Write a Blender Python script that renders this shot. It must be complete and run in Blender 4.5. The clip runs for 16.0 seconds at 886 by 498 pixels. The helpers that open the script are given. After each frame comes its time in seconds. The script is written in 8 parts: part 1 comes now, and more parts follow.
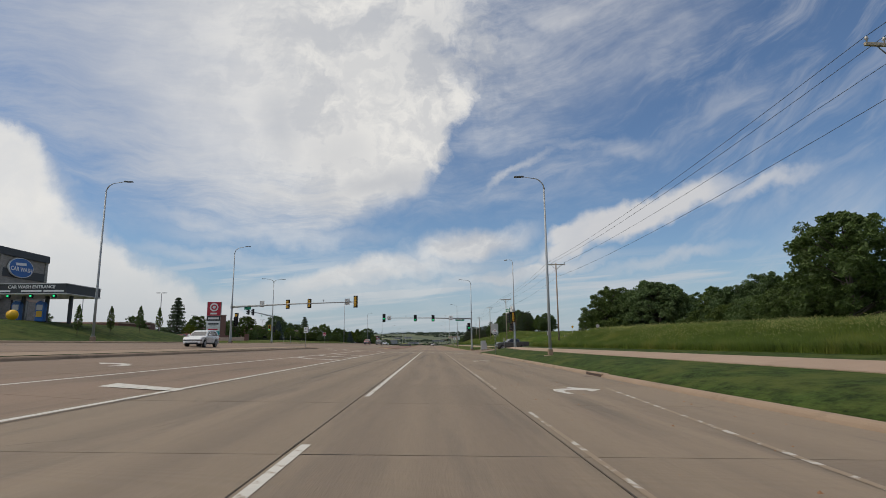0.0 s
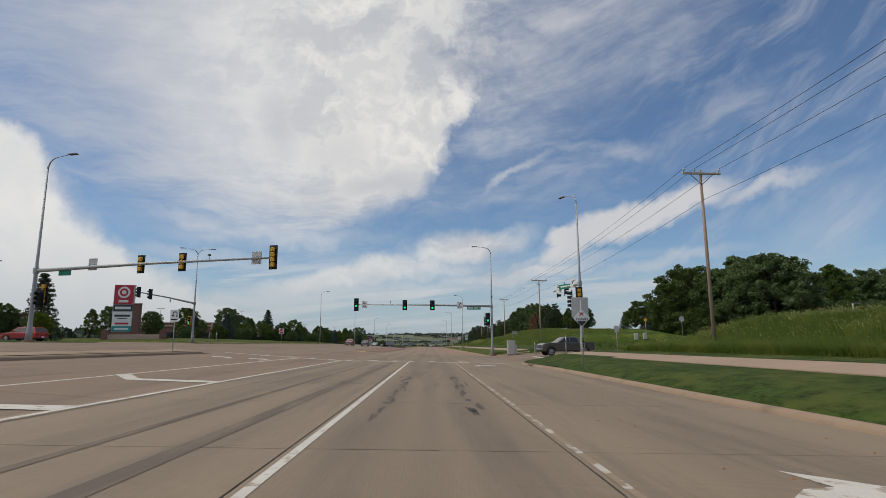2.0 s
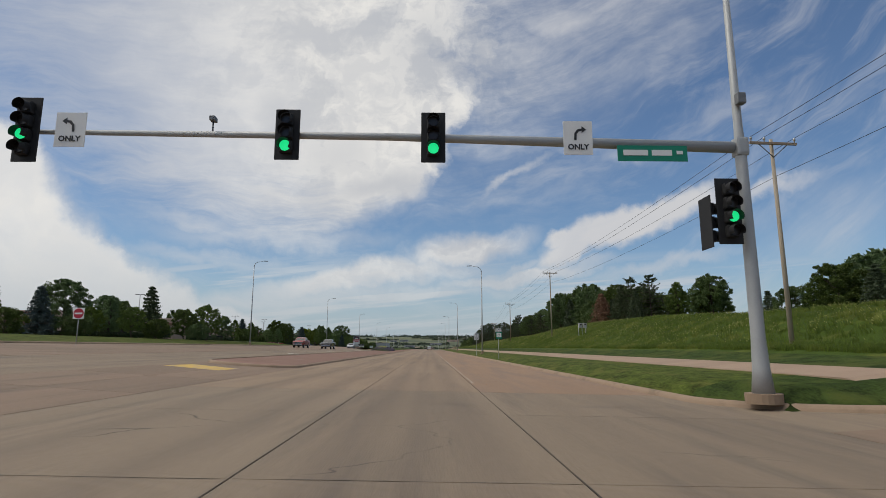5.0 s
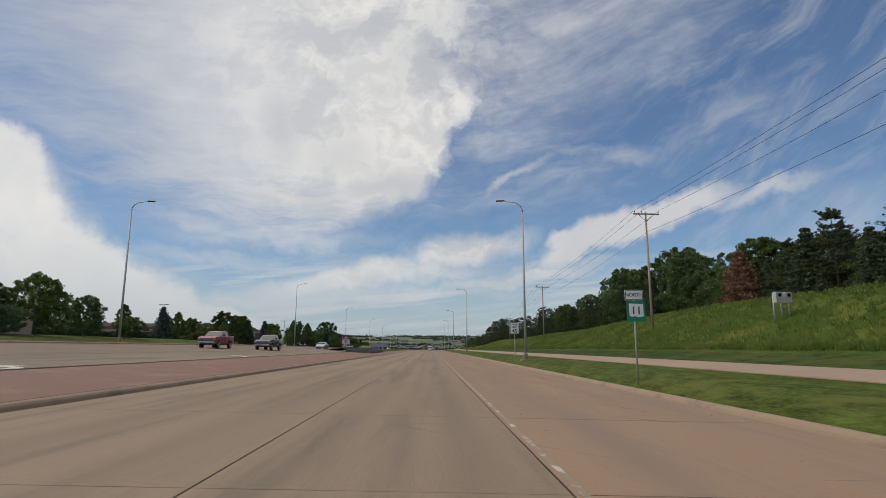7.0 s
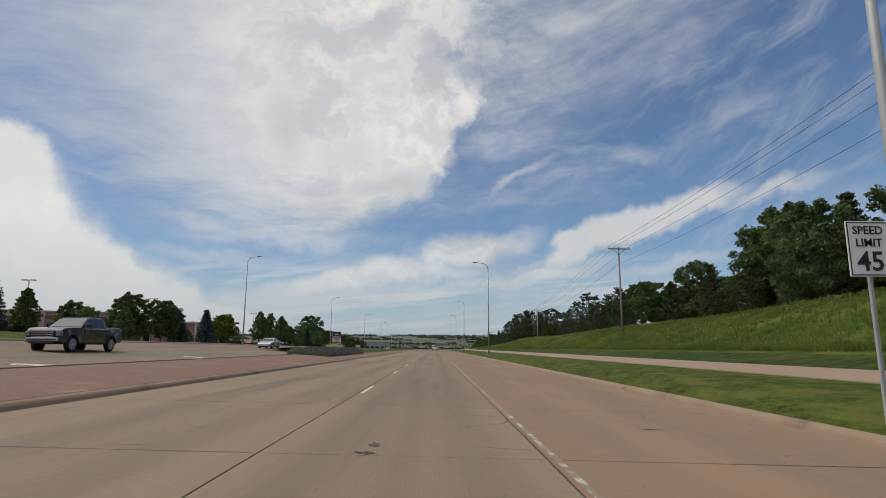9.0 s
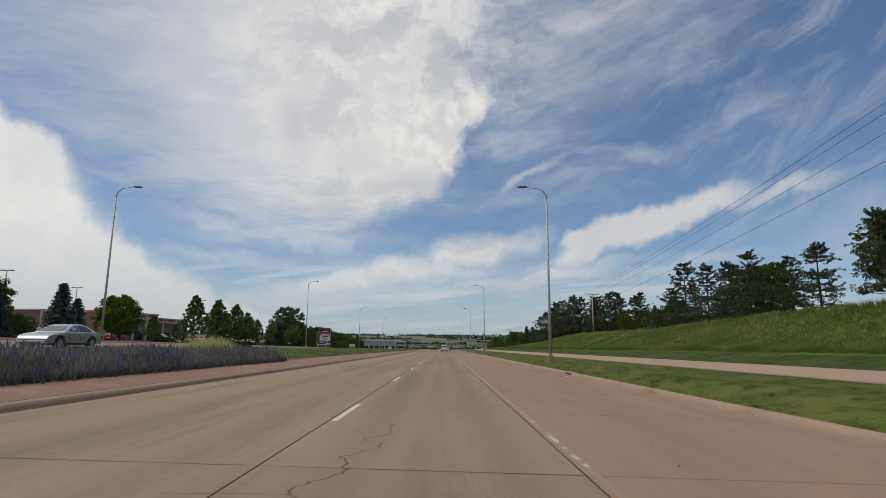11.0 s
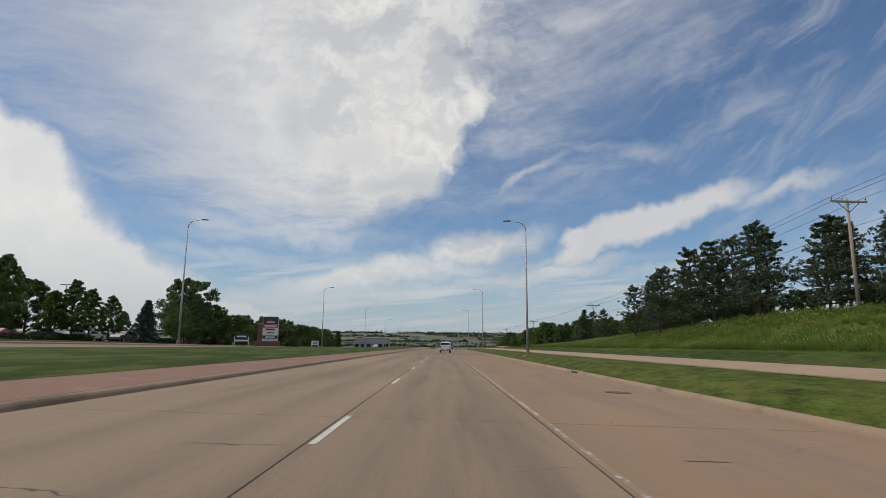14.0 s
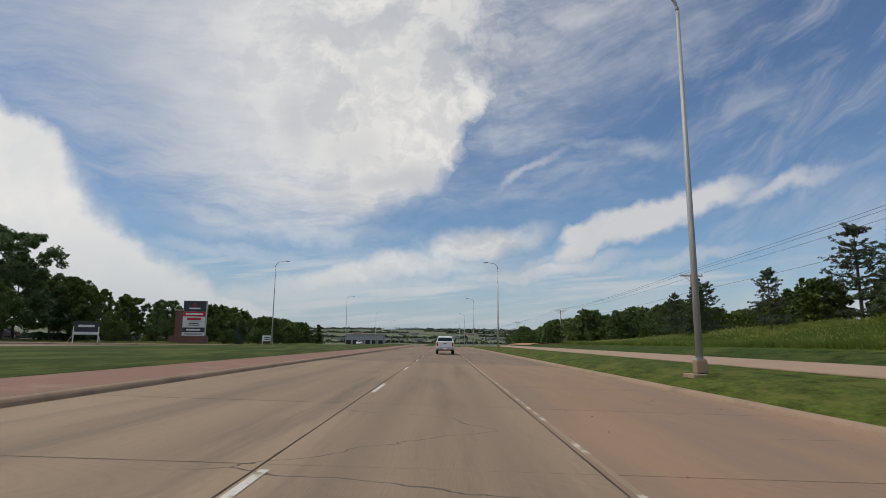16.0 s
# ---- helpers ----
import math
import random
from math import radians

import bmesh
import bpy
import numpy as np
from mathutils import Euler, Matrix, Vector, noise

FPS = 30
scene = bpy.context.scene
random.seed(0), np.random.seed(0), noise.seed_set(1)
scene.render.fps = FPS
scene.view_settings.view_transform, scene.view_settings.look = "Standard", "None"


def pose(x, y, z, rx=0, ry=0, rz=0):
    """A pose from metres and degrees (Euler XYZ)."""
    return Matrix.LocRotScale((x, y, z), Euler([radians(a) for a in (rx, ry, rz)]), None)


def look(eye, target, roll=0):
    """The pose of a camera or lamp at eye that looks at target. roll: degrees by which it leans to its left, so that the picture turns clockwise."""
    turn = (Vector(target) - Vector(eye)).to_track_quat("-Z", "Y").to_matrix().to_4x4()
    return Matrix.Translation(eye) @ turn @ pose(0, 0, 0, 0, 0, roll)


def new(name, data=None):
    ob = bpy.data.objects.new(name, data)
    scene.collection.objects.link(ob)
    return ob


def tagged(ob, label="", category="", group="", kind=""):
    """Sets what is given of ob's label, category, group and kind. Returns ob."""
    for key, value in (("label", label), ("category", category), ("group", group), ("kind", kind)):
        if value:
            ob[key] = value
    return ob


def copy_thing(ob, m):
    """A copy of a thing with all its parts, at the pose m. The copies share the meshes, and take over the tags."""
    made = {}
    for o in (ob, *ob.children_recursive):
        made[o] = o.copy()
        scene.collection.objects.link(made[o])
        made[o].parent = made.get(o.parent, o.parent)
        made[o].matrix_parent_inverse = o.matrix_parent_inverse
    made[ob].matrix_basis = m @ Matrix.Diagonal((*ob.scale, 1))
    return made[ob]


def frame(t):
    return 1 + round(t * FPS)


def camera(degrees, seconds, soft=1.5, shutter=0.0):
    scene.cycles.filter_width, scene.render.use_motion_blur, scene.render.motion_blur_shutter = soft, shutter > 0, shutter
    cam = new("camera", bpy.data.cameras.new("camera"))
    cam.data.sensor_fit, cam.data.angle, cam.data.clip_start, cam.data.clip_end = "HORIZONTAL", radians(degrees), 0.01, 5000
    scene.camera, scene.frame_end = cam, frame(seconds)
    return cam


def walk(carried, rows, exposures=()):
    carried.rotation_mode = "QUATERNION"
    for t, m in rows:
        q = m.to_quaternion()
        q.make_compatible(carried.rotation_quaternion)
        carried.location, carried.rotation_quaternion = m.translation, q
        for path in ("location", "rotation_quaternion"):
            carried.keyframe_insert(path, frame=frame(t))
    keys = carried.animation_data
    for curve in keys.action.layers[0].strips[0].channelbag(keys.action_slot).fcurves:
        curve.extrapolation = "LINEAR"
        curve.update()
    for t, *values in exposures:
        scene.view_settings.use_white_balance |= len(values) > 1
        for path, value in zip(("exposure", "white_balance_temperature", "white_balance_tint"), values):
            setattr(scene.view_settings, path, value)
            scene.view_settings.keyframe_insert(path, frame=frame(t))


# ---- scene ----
cam = camera(76.2, 16.0, soft=0.7)
PATH = [
    (0, pose(-0.015, 38.08, 1.355, 99.52, 0.00, -1.22) @ pose(0, 0, 0, 0, 0, -0.53)),
    (0.5, pose(-0.017, 48.54, 1.355, 99.61, 0.00, -1.20) @ pose(0, 0, 0, 0, 0, -0.40)),
    (1, pose(-0.013, 59.09, 1.355, 99.66, 0.00, -1.14) @ pose(0, 0, 0, 0, 0, -0.32)),
    (1.5, pose(0.006, 69.72, 1.355, 99.65, 0.00, -1.24) @ pose(0, 0, 0, 0, 0, -0.30)),
    (2, pose(0.017, 80.34, 1.355, 99.64, 0.00, -1.32) @ pose(0, 0, 0, 0, 0, -0.31)),
    (2.5, pose(0.003, 90.78, 1.355, 99.68, 0.00, -1.34) @ pose(0, 0, 0, 0, 0, -0.30)),
    (3, pose(-0.012, 101.03, 1.355, 99.72, 0.00, -1.38) @ pose(0, 0, 0, 0, 0, -0.26)),
    (3.5, pose(0.003, 111.27, 1.355, 99.76, 0.00, -1.47) @ pose(0, 0, 0, 0, 0, -0.20)),
    (4, pose(0.113, 121.49, 1.355, 99.83, 0.00, -1.46) @ pose(0, 0, 0, 0, 0, -0.11)),
    (6.5, pose(0.310, 175.62, 1.355, 99.91, 0.00, -1.32) @ pose(0, 0, 0, 0, 0, -0.05)),
    (7, pose(0.448, 186.00, 1.355, 99.93, 0.00, -1.27) @ pose(0, 0, 0, 0, 0, 0.03)),
    (8, pose(0.503, 206.17, 1.355, 99.90, 0.00, -1.03) @ pose(0, 0, 0, 0, 0, 0.10)),
    (9, pose(0.393, 226.97, 1.355, 99.88, 0.00, -0.77) @ pose(0, 0, 0, 0, 0, 0.22)),
    (11.5, pose(0.114, 281.21, 1.355, 99.86, 0.00, 0.25) @ pose(0, 0, 0, 0, 0, 0.40)),
    (12, pose(-0.066, 291.66, 1.355, 99.84, 0.00, 0.22) @ pose(0, 0, 0, 0, 0, 0.43)),
    (12.5, pose(-0.107, 302.12, 1.355, 99.83, 0.00, 0.28) @ pose(0, 0, 0, 0, 0, 0.37)),
    (13, pose(-0.103, 312.62, 1.355, 99.79, 0.00, 0.29) @ pose(0, 0, 0, 0, 0, 0.36)),
    (13.5, pose(-0.054, 323.09, 1.355, 99.72, 0.00, 0.24) @ pose(0, 0, 0, 0, 0, 0.36)),
    (14, pose(0.030, 333.50, 1.355, 99.66, 0.00, 0.15) @ pose(0, 0, 0, 0, 0, 0.43)),
    (14.5, pose(0.096, 343.88, 1.355, 99.59, 0.00, 0.21) @ pose(0, 0, 0, 0, 0, 0.55)),
    (15, pose(0.112, 354.07, 1.355, 99.52, 0.00, 0.24) @ pose(0, 0, 0, 0, 0, 0.61)),
    (15.5, pose(0.108, 364.27, 1.355, 99.43, 0.00, 0.17) @ pose(0, 0, 0, 0, 0, 0.56)),
    (16, pose(0.104, 374.47, 1.355, 99.32, 0.00, 0.10) @ pose(0, 0, 0, 0, 0, 0.48)),
]
walk(cam, PATH)

# ---- world, sun ----
SUN_EL, SUN_AZ = 58.0, 262.0          # degrees; azimuth clockwise from +y
world = bpy.data.worlds.new("sky")
scene.world = world
world.use_nodes = True
wn, wl = world.node_tree.nodes, world.node_tree.links
wn.clear()


def wmath(op, a, b=None, c=None, clamp=False):
    n = wn.new("ShaderNodeMath")
    n.operation, n.use_clamp = op, clamp
    for i, v in enumerate((a, b, c)):
        if v is None:
            continue
        if isinstance(v, (int, float)):
            n.inputs[i].default_value = v
        else:
            wl.new(v, n.inputs[i])
    return n.outputs[0]


def wdot(vec, const):
    n = wn.new("ShaderNodeVectorMath")
    n.operation = "DOT_PRODUCT"
    wl.new(vec, n.inputs[0])
    n.inputs[1].default_value = const
    return n.outputs["Value"]


def wsmooth(v, lo, hi):
    n = wn.new("ShaderNodeMapRange")
    n.interpolation_type = "SMOOTHSTEP"
    n.inputs["From Min"].default_value, n.inputs["From Max"].default_value = lo, hi
    wl.new(v, n.inputs["Value"])
    return n.outputs["Result"]


def wnoise(vec, scale, detail=5.0, rough=0.55, dist=0.0):
    n = wn.new("ShaderNodeTexNoise")
    n.inputs["Scale"].default_value, n.inputs["Detail"].default_value = scale, detail
    n.inputs["Roughness"].default_value, n.inputs["Distortion"].default_value = rough, dist
    wl.new(vec, n.inputs["Vector"])
    return n.outputs["Fac"]


def wcombine(x, y, z=0.0):
    n = wn.new("ShaderNodeCombineXYZ")
    for i, v in enumerate((x, y, z)):
        if isinstance(v, (int, float)):
            n.inputs[i].default_value = v
        else:
            wl.new(v, n.inputs[i])
    return n.outputs[0]


def wmix(f, a, b):
    n = wn.new("ShaderNodeMix")
    n.data_type = "RGBA"
    for name, v in (("Factor", f), ("A", a), ("B", b)):
        sock = [s for s in n.inputs if s.name == name and s.enabled][0]
        if isinstance(v, (int, float)):
            sock.default_value = v
        elif isinstance(v, tuple):
            sock.default_value = (*v, 1.0)
        else:
            wl.new(v, sock)
    return [o for o in n.outputs if o.enabled][0]


sky = wn.new("ShaderNodeTexSky")
sky.sky_type, sky.sun_disc = "NISHITA", False
sky.sun_elevation, sky.sun_rotation = radians(SUN_EL), radians(SUN_AZ)
sky.air_density, sky.dust_density, sky.ozone_density = 1.0, 0.6, 2.0
way = wn.new("ShaderNodeTexCoord").outputs["Generated"]
# the part of the sky up ahead, laid out on a plane 9.9 degrees above level: a to the right, b up
PLANE = pose(0, 0, 0, 99.9, 0, -0.9).to_3x3()
ahead = wdot(way, tuple(PLANE @ Vector((0, 0, -1))))
ahead_c = wmath("MAXIMUM", ahead, 0.12)
a_raw = wmath("DIVIDE", wdot(way, tuple(PLANE @ Vector((1, 0, 0)))), ahead_c)
b_raw = wmath("DIVIDE", wdot(way, tuple(PLANE @ Vector((0, 1, 0)))), ahead_c)
flat = wcombine(a_raw, b_raw)
warp1 = wmath("SUBTRACT", wnoise(flat, 3.5, 3.0), 0.5)
warp2 = wmath("SUBTRACT", wnoise(wcombine(b_raw, a_raw, 7.3), 4.5, 4.0), 0.5)
fine1 = wmath("SUBTRACT", wnoise(flat, 16.0, 5.0, 0.62), 0.5)
fine2 = wmath("SUBTRACT", wnoise(wcombine(b_raw, a_raw, 3.1), 18.0, 5.0, 0.62), 0.5)
a_w = wmath("MULTIPLY_ADD", fine1, 0.055, wmath("MULTIPLY_ADD", warp1, 0.13, a_raw))
b_w = wmath("MULTIPLY_ADD", fine2, 0.045, wmath("MULTIPLY_ADD", warp2, 0.10, b_raw))


def cloud(x, y, rx, ry, turn, soft):
    """A soft-edged cloud mass: centre, half sizes, turn in degrees, softness of its edge."""
    c, s = math.cos(radians(turn)), math.sin(radians(turn))
    dx, dy = wmath("SUBTRACT", a_w, x), wmath("SUBTRACT", b_w, y)
    p = wmath("MULTIPLY_ADD", dx, c / rx, wmath("MULTIPLY", dy, s / rx))
    q = wmath("MULTIPLY_ADD", dx, -s / ry, wmath("MULTIPLY", dy, c / ry))
    r = wmath("SQRT", wmath("ADD", wmath("MULTIPLY", p, p), wmath("MULTIPLY", q, q)))
    return wsmooth(r, 1.0 + soft, 1.0 - soft)


def wramp(v, lo, hi, stops, vlo, vhi):
    """A piecewise-linear table of v from lo to hi; stops: (v, value) with values between vlo and vhi."""
    n = wn.new("ShaderNodeValToRGB")
    while len(n.color_ramp.elements) < len(stops):
        n.color_ramp.elements.new(0.5)
    for el, (p, val) in zip(n.color_ramp.elements, sorted(stops)):
        el.position = (p - lo) / (hi - lo)
        g = (val - vlo) / (vhi - vlo)
        el.color = (g, g, g, 1.0)
    wl.new(wmath("DIVIDE", wmath("SUBTRACT", v, lo), hi - lo, clamp=True), n.inputs[0])
    return wmath("MULTIPLY_ADD", n.outputs["Color"], vhi - vlo, vlo)


# fibres of high cloud: level on the left, climbing towards the right, drawn out by a slow warp
swirl = wmath("MULTIPLY", warp1, 0.12)
climb = wmath("MULTIPLY", wmath("MAXIMUM", a_raw, 0.0), wmath("MAXIMUM", a_raw, 0.0))
sink = wmath("MULTIPLY", wmath("MINIMUM", a_raw, 0.0), wmath("MINIMUM", a_raw, 0.0))
fib_u = wmath("MULTIPLY_ADD", b_raw, 0.30, a_raw)
fib_v = wmath("ADD", wmath("MULTIPLY_ADD", climb, -0.62, wmath("MULTIPLY_ADD", sink, -0.12, wmath("MULTIPLY_ADD", a_raw, -0.04, b_raw))), swirl)
strand = wnoise(wcombine(wmath("MULTIPLY", fib_u, 2.0), wmath("MULTIPLY", fib_v, 8.0), 1.0), 1.7, 10.0, 0.66, 0.0)
thread = wnoise(wcombine(wmath("MULTIPLY", fib_u, 3.4), wmath("MULTIPLY", fib_v, 26.0), 5.0), 2.2, 8.0, 0.66, 0.15)
billow = wnoise(wcombine(a_w, wmath("MULTIPLY", b_w, 1.25), 2.0), 8.5, 12.0, 0.64, 0.1)
lump = wnoise(wcombine(a_raw, b_raw, 6.0), 3.2, 5.0, 0.6, 0.3)
fibre = wmath("ADD", wmath("MULTIPLY", wmath("SUBTRACT", strand, 0.5), 1.5), wmath("MULTIPLY", wmath("SUBTRACT", thread, 0.5), 0.75))
puff = wmath("MULTIPLY", wmath("SUBTRACT", billow, 0.5), 1.3)

# the great cloud: a curled edge towards the right that breaks up overhead, thinning to a fibrous veil on the left
edge_a = wramp(b_w, -0.05, 0.45, ((-0.05, -0.60), (-0.02, -0.30), (0.01, -0.175), (0.036, -0.105), (0.076, -0.05), (0.12, -0.01), (0.17, 0.032), (0.21, 0.058), (0.26, 0.085), (0.30, 0.115), (0.36, 0.14), (0.45, 0.16)), -0.7, 0.2)
edge_w = wramp(b_raw, -0.05, 0.45, ((-0.05, 0.20), (0.02, 0.17), (0.06, 0.10), (0.10, 0.055), (0.16, 0.040), (0.22, 0.045), (0.28, 0.085), (0.35, 0.14), (0.45, 0.17)), 0.0, 0.2)
break_up = wramp(b_raw, -0.05, 0.45, ((-0.05, 0.05), (0.08, 0.07), (0.20, 0.10), (0.27, 0.16), (0.34, 0.24), (0.45, 0.30)), 0.0, 0.5)
inside = wsmooth(wmath("DIVIDE", wmath("MULTIPLY_ADD", puff, break_up, wmath("SUBTRACT", edge_a, a_w)), edge_w), -0.25, 1.0)
across = wmath("ADD", wmath("MULTIPLY_ADD", b_raw, 0.25, a_raw), wmath("MULTIPLY", warp2, 0.14))
level = wramp(across, -1.0, 0.2, ((-1.0, 0.40), (-0.72, 0.46), (-0.55, 0.56), (-0.42, 0.72), (-0.28, 0.86), (-0.14, 1.0), (0.2, 1.0)), 0.0, 1.0)
foot = wramp(a_raw, -0.9, 0.2, ((-0.9, 0.26), (-0.70, 0.15), (-0.55, 0.075), (-0.40, 0.02), (-0.25, -0.005), (-0.1, -0.02), (0.2, -0.03)), -0.1, 0.4)
floor_fade = wsmooth(wmath("SUBTRACT", wmath("MULTIPLY_ADD", fibre, 0.16, b_raw), foot), -0.07, 0.13)
body = wmath("MULTIPLY", wmath("MULTIPLY", inside, level), floor_fade)
thin = wmath("SUBTRACT", 1.0, level)
body = wmath("MULTIPLY_ADD", wmath("MULTIPLY", fibre, wmath("MULTIPLY_ADD", thin, 0.85, 0.10)), wmath("MULTIPLY", inside, floor_fade), body)
body = wmath("MULTIPLY_ADD", wmath("MULTIPLY", puff, 0.8), wmath("MULTIPLY", inside, wmath("SUBTRACT", 1.1, inside)), body)
# the bank of cloud low on the left
edge_l = wramp(wmath("MULTIPLY_ADD", puff, 0.07, b_w), -0.2, 0.4, ((-0.2, -0.1), (-0.13, -0.33), (-0.08, -0.44), (-0.03, -0.515), (0.03, -0.585), (0.08, -0.62), (0.13, -0.655), (0.18, -0.69), (0.215, -0.735), (0.25, -0.79), (0.4, -0.95)), -1.0, 0.0)
left_bank = wmath("MULTIPLY", wsmooth(wmath("SUBTRACT", edge_l, a_w), -0.035, 0.055), wmath("MULTIPLY_ADD", puff, 0.25, 0.93))
# torn veil high on the right, its strands climbing
veil_line = wmath("SUBTRACT", b_raw, wmath("MULTIPLY_ADD", a_raw, 0.58, 0.085))
veil_right = wmath("MULTIPLY", wsmooth(wmath("MULTIPLY_ADD", wmath("SUBTRACT", lump, 0.5), 0.35, wmath("MULTIPLY_ADD", fibre, 0.10, veil_line)), -0.06, 0.20), wsmooth(a_raw, -0.02, 0.10))
veil_right = wmath("MULTIPLY", veil_right, wmath("MULTIPLY_ADD", wsmooth(wmath("MULTIPLY_ADD", puff, 0.3, strand), 0.26, 0.76), 0.50, 0.24))

# x, y, half width, half height, turn, softness, weight
MASSES = [
    (-0.14, -0.058, 0.22, 0.026, 7, 0.6, 0.85),
    (-0.30, -0.095, 0.30, 0.022, 3, 0.9, 0.6),
    (-0.02, -0.085, 0.20, 0.012, 5, 0.9, 0.5),
    (0.365, 0.054, 0.165, 0.031, 17, 0.35, 1.0),
    (0.245, 0.014, 0.070, 0.027, 32, 0.45, 0.95),
    (0.160, -0.044, 0.13, 0.015, 10, 0.6, 0.85),
    (0.215, 0.022, 0.030, 0.014, 10, 0.5, 0.95),
]
WISPS = [
    (0.045, 0.000, 0.095, 0.026, 14, 0.65, 0.95),
    (0.10, -0.045, 0.10, 0.010, 22, 0.9, 0.6),
    (0.205, 0.400, 0.070, 0.030, 12, 0.95, 0.72),
    (0.125, 0.136, 0.070, 0.008, 20, 0.9, 0.55),
    (0.34, 0.158, 0.040, 0.015, 10, 0.95, 0.42),
    (0.22, 0.172, 0.16, 0.008, -4, 0.95, 0.28),
    (0.585, 0.103, 0.075, 0.013, 22, 0.9, 0.75),
    (0.40, -0.030, 0.12, 0.010, 8, 0.95, 0.55),
    (0.70, 0.06, 0.10, 0.045, 35, 0.95, 0.35),
    (-0.42, 0.045, 0.09, 0.016, -8, 0.95, 0.55),
    (-0.30, 0.020, 0.16, 0.020, -3, 0.95, 0.55),
    (-0.38, -0.02, 0.16, 0.012, -6, 0.95, 0.40),
]
total = wmath("MAXIMUM", wmath("MAXIMUM", body, left_bank), veil_right)
for x, y, rx, ry, turn, soft, weight in MASSES + WISPS:
    soft_weight = wmath("MULTIPLY_ADD", fibre, 0.55 if weight < 0.9 else 0.12, weight)
    total = wmath("MAXIMUM", total, wmath("MULTIPLY", cloud(x, y, rx, ry, turn, soft), soft_weight))
gauze = wnoise(wcombine(wmath("MULTIPLY", fib_u, 1.5), wmath("MULTIPLY", fib_v, 3.6), 8.0), 2.6, 9.0, 0.62, 0.6)
streaks = wmath("MULTIPLY", wmath("MULTIPLY", wsmooth(gauze, 0.42, 0.78), wsmooth(b_raw, -0.02, 0.10)), 0.42)
veil = wmath("MULTIPLY", wsmooth(wmath("ADD", strand, wmath("MULTIPLY", wmath("SUBTRACT", lump, 0.5), 0.6)), 0.45, 0.80), 0.40)
layers = wnoise(wcombine(wmath("MULTIPLY", a_raw, 1.6), wmath("MULTIPLY_ADD", a_raw, -2.0, wmath("MULTIPLY", b_raw, 24.0)), 3.0), 1.6, 6.0, 0.6)
low_layers = wmath("MULTIPLY", wmath("MULTIPLY", wsmooth(layers, 0.44, 0.62), wsmooth(b_raw, 0.01, -0.07)), 0.7)
front = wmath("MAXIMUM", wmath("MAXIMUM", total, wmath("MAXIMUM", veil, streaks)), low_layers)
# elsewhere broken cloud of the same kind
up = wn.new("ShaderNodeSeparateXYZ")
wl.new(way, up.inputs[0])
up_z = wmath("MAXIMUM", up.outputs["Z"], 0.05)
dome = wcombine(wmath("DIVIDE", up.outputs["X"], up_z), wmath("DIVIDE", up.outputs["Y"], up_z), 4.0)
rest = wsmooth(wnoise(dome, 0.7, 6.0, 0.58), 0.42, 0.66)
cover = wmath("MULTIPLY_ADD", wmath("SUBTRACT", front, rest), wsmooth(ahead, 0.25, 0.5), rest, clamp=True)
haze = wmath("MULTIPLY", wsmooth(up.outputs["Z"], 0.17, -0.02), 0.85)
relief = wnoise(wcombine(a_w, wmath("MULTIPLY", b_w, 1.2), 9.0), 7.0, 12.0, 0.62, 0.35)
# grey hollows: strong where the cloud breaks up, faint in the sheet
hollow_amount = wramp(wmath("MULTIPLY_ADD", b_raw, 0.5, a_raw), -0.6, 0.4, ((-0.6, 0.12), (-0.30, 0.30), (-0.15, 0.62), (0.10, 0.85), (0.22, 1.0), (0.4, 0.8)), 0.0, 1.0)
dapple = wmath("MULTIPLY", wsmooth(wmath("MULTIPLY_ADD", fibre, 0.10, relief), 0.60, 0.38), hollow_amount)
for x, y, rx, ry, turn, weight in ((-0.26, 0.22, 0.035, 0.06, 15, 0.6), (-0.09, 0.112, 0.085, 0.026, 14, 0.75), (-0.17, 0.165, 0.05, 0.05, 20, 0.45), (-0.02, 0.35, 0.10, 0.07, 25, 0.5)):
    dapple = wmath("MAXIMUM", dapple, wmath("MULTIPLY", cloud(x, y, rx, ry, turn, 0.95), weight))
ripple = wnoise(wcombine(a_w, b_w, 12.0), 17.0, 8.0, 0.6, 0.3)
dapple = wmath("MAXIMUM", dapple, wmath("MULTIPLY", wmath("MULTIPLY", wsmooth(ripple, 0.60, 0.40), hollow_amount), 0.6))
tone = wmix(dapple, (7.9, 7.75, 7.45), (4.7, 4.9, 5.3))
tone = wmix(wsmooth(a_raw, 0.10, 0.26), tone, (5.9, 5.95, 6.15))
tone = wmix(wmath("MAXIMUM", wsmooth(level, 0.45, 1.0), wsmooth(left_bank, 0.3, 0.9)), (5.5, 5.65, 6.0), tone)
low = wsmooth(up.outputs["Z"], 0.0, 0.2)
tone = wmix(low, (5.0, 5.3, 5.6), tone)
# thin cloud glows round the veiled sun, high and behind the left shoulder
_az, _el = radians(SUN_AZ), radians(SUN_EL)
SUN_WAY = Vector((math.sin(_az) * math.cos(_el), math.cos(_az) * math.cos(_el), math.sin(_el)))
glow = wsmooth(wdot(way, tuple(SUN_WAY)), 0.64, 1.0)
blue = wn.new("ShaderNodeMix")
blue.data_type, blue.blend_type = "RGBA", "MULTIPLY"
[s for s in blue.inputs if s.name == "Factor" and s.enabled][0].default_value = 1.0
wl.new(sky.outputs[0], [s for s in blue.inputs if s.name == "A" and s.enabled][0])
[s for s in blue.inputs if s.name == "B" and s.enabled][0].default_value = (0.76, 0.86, 0.95, 1.0)
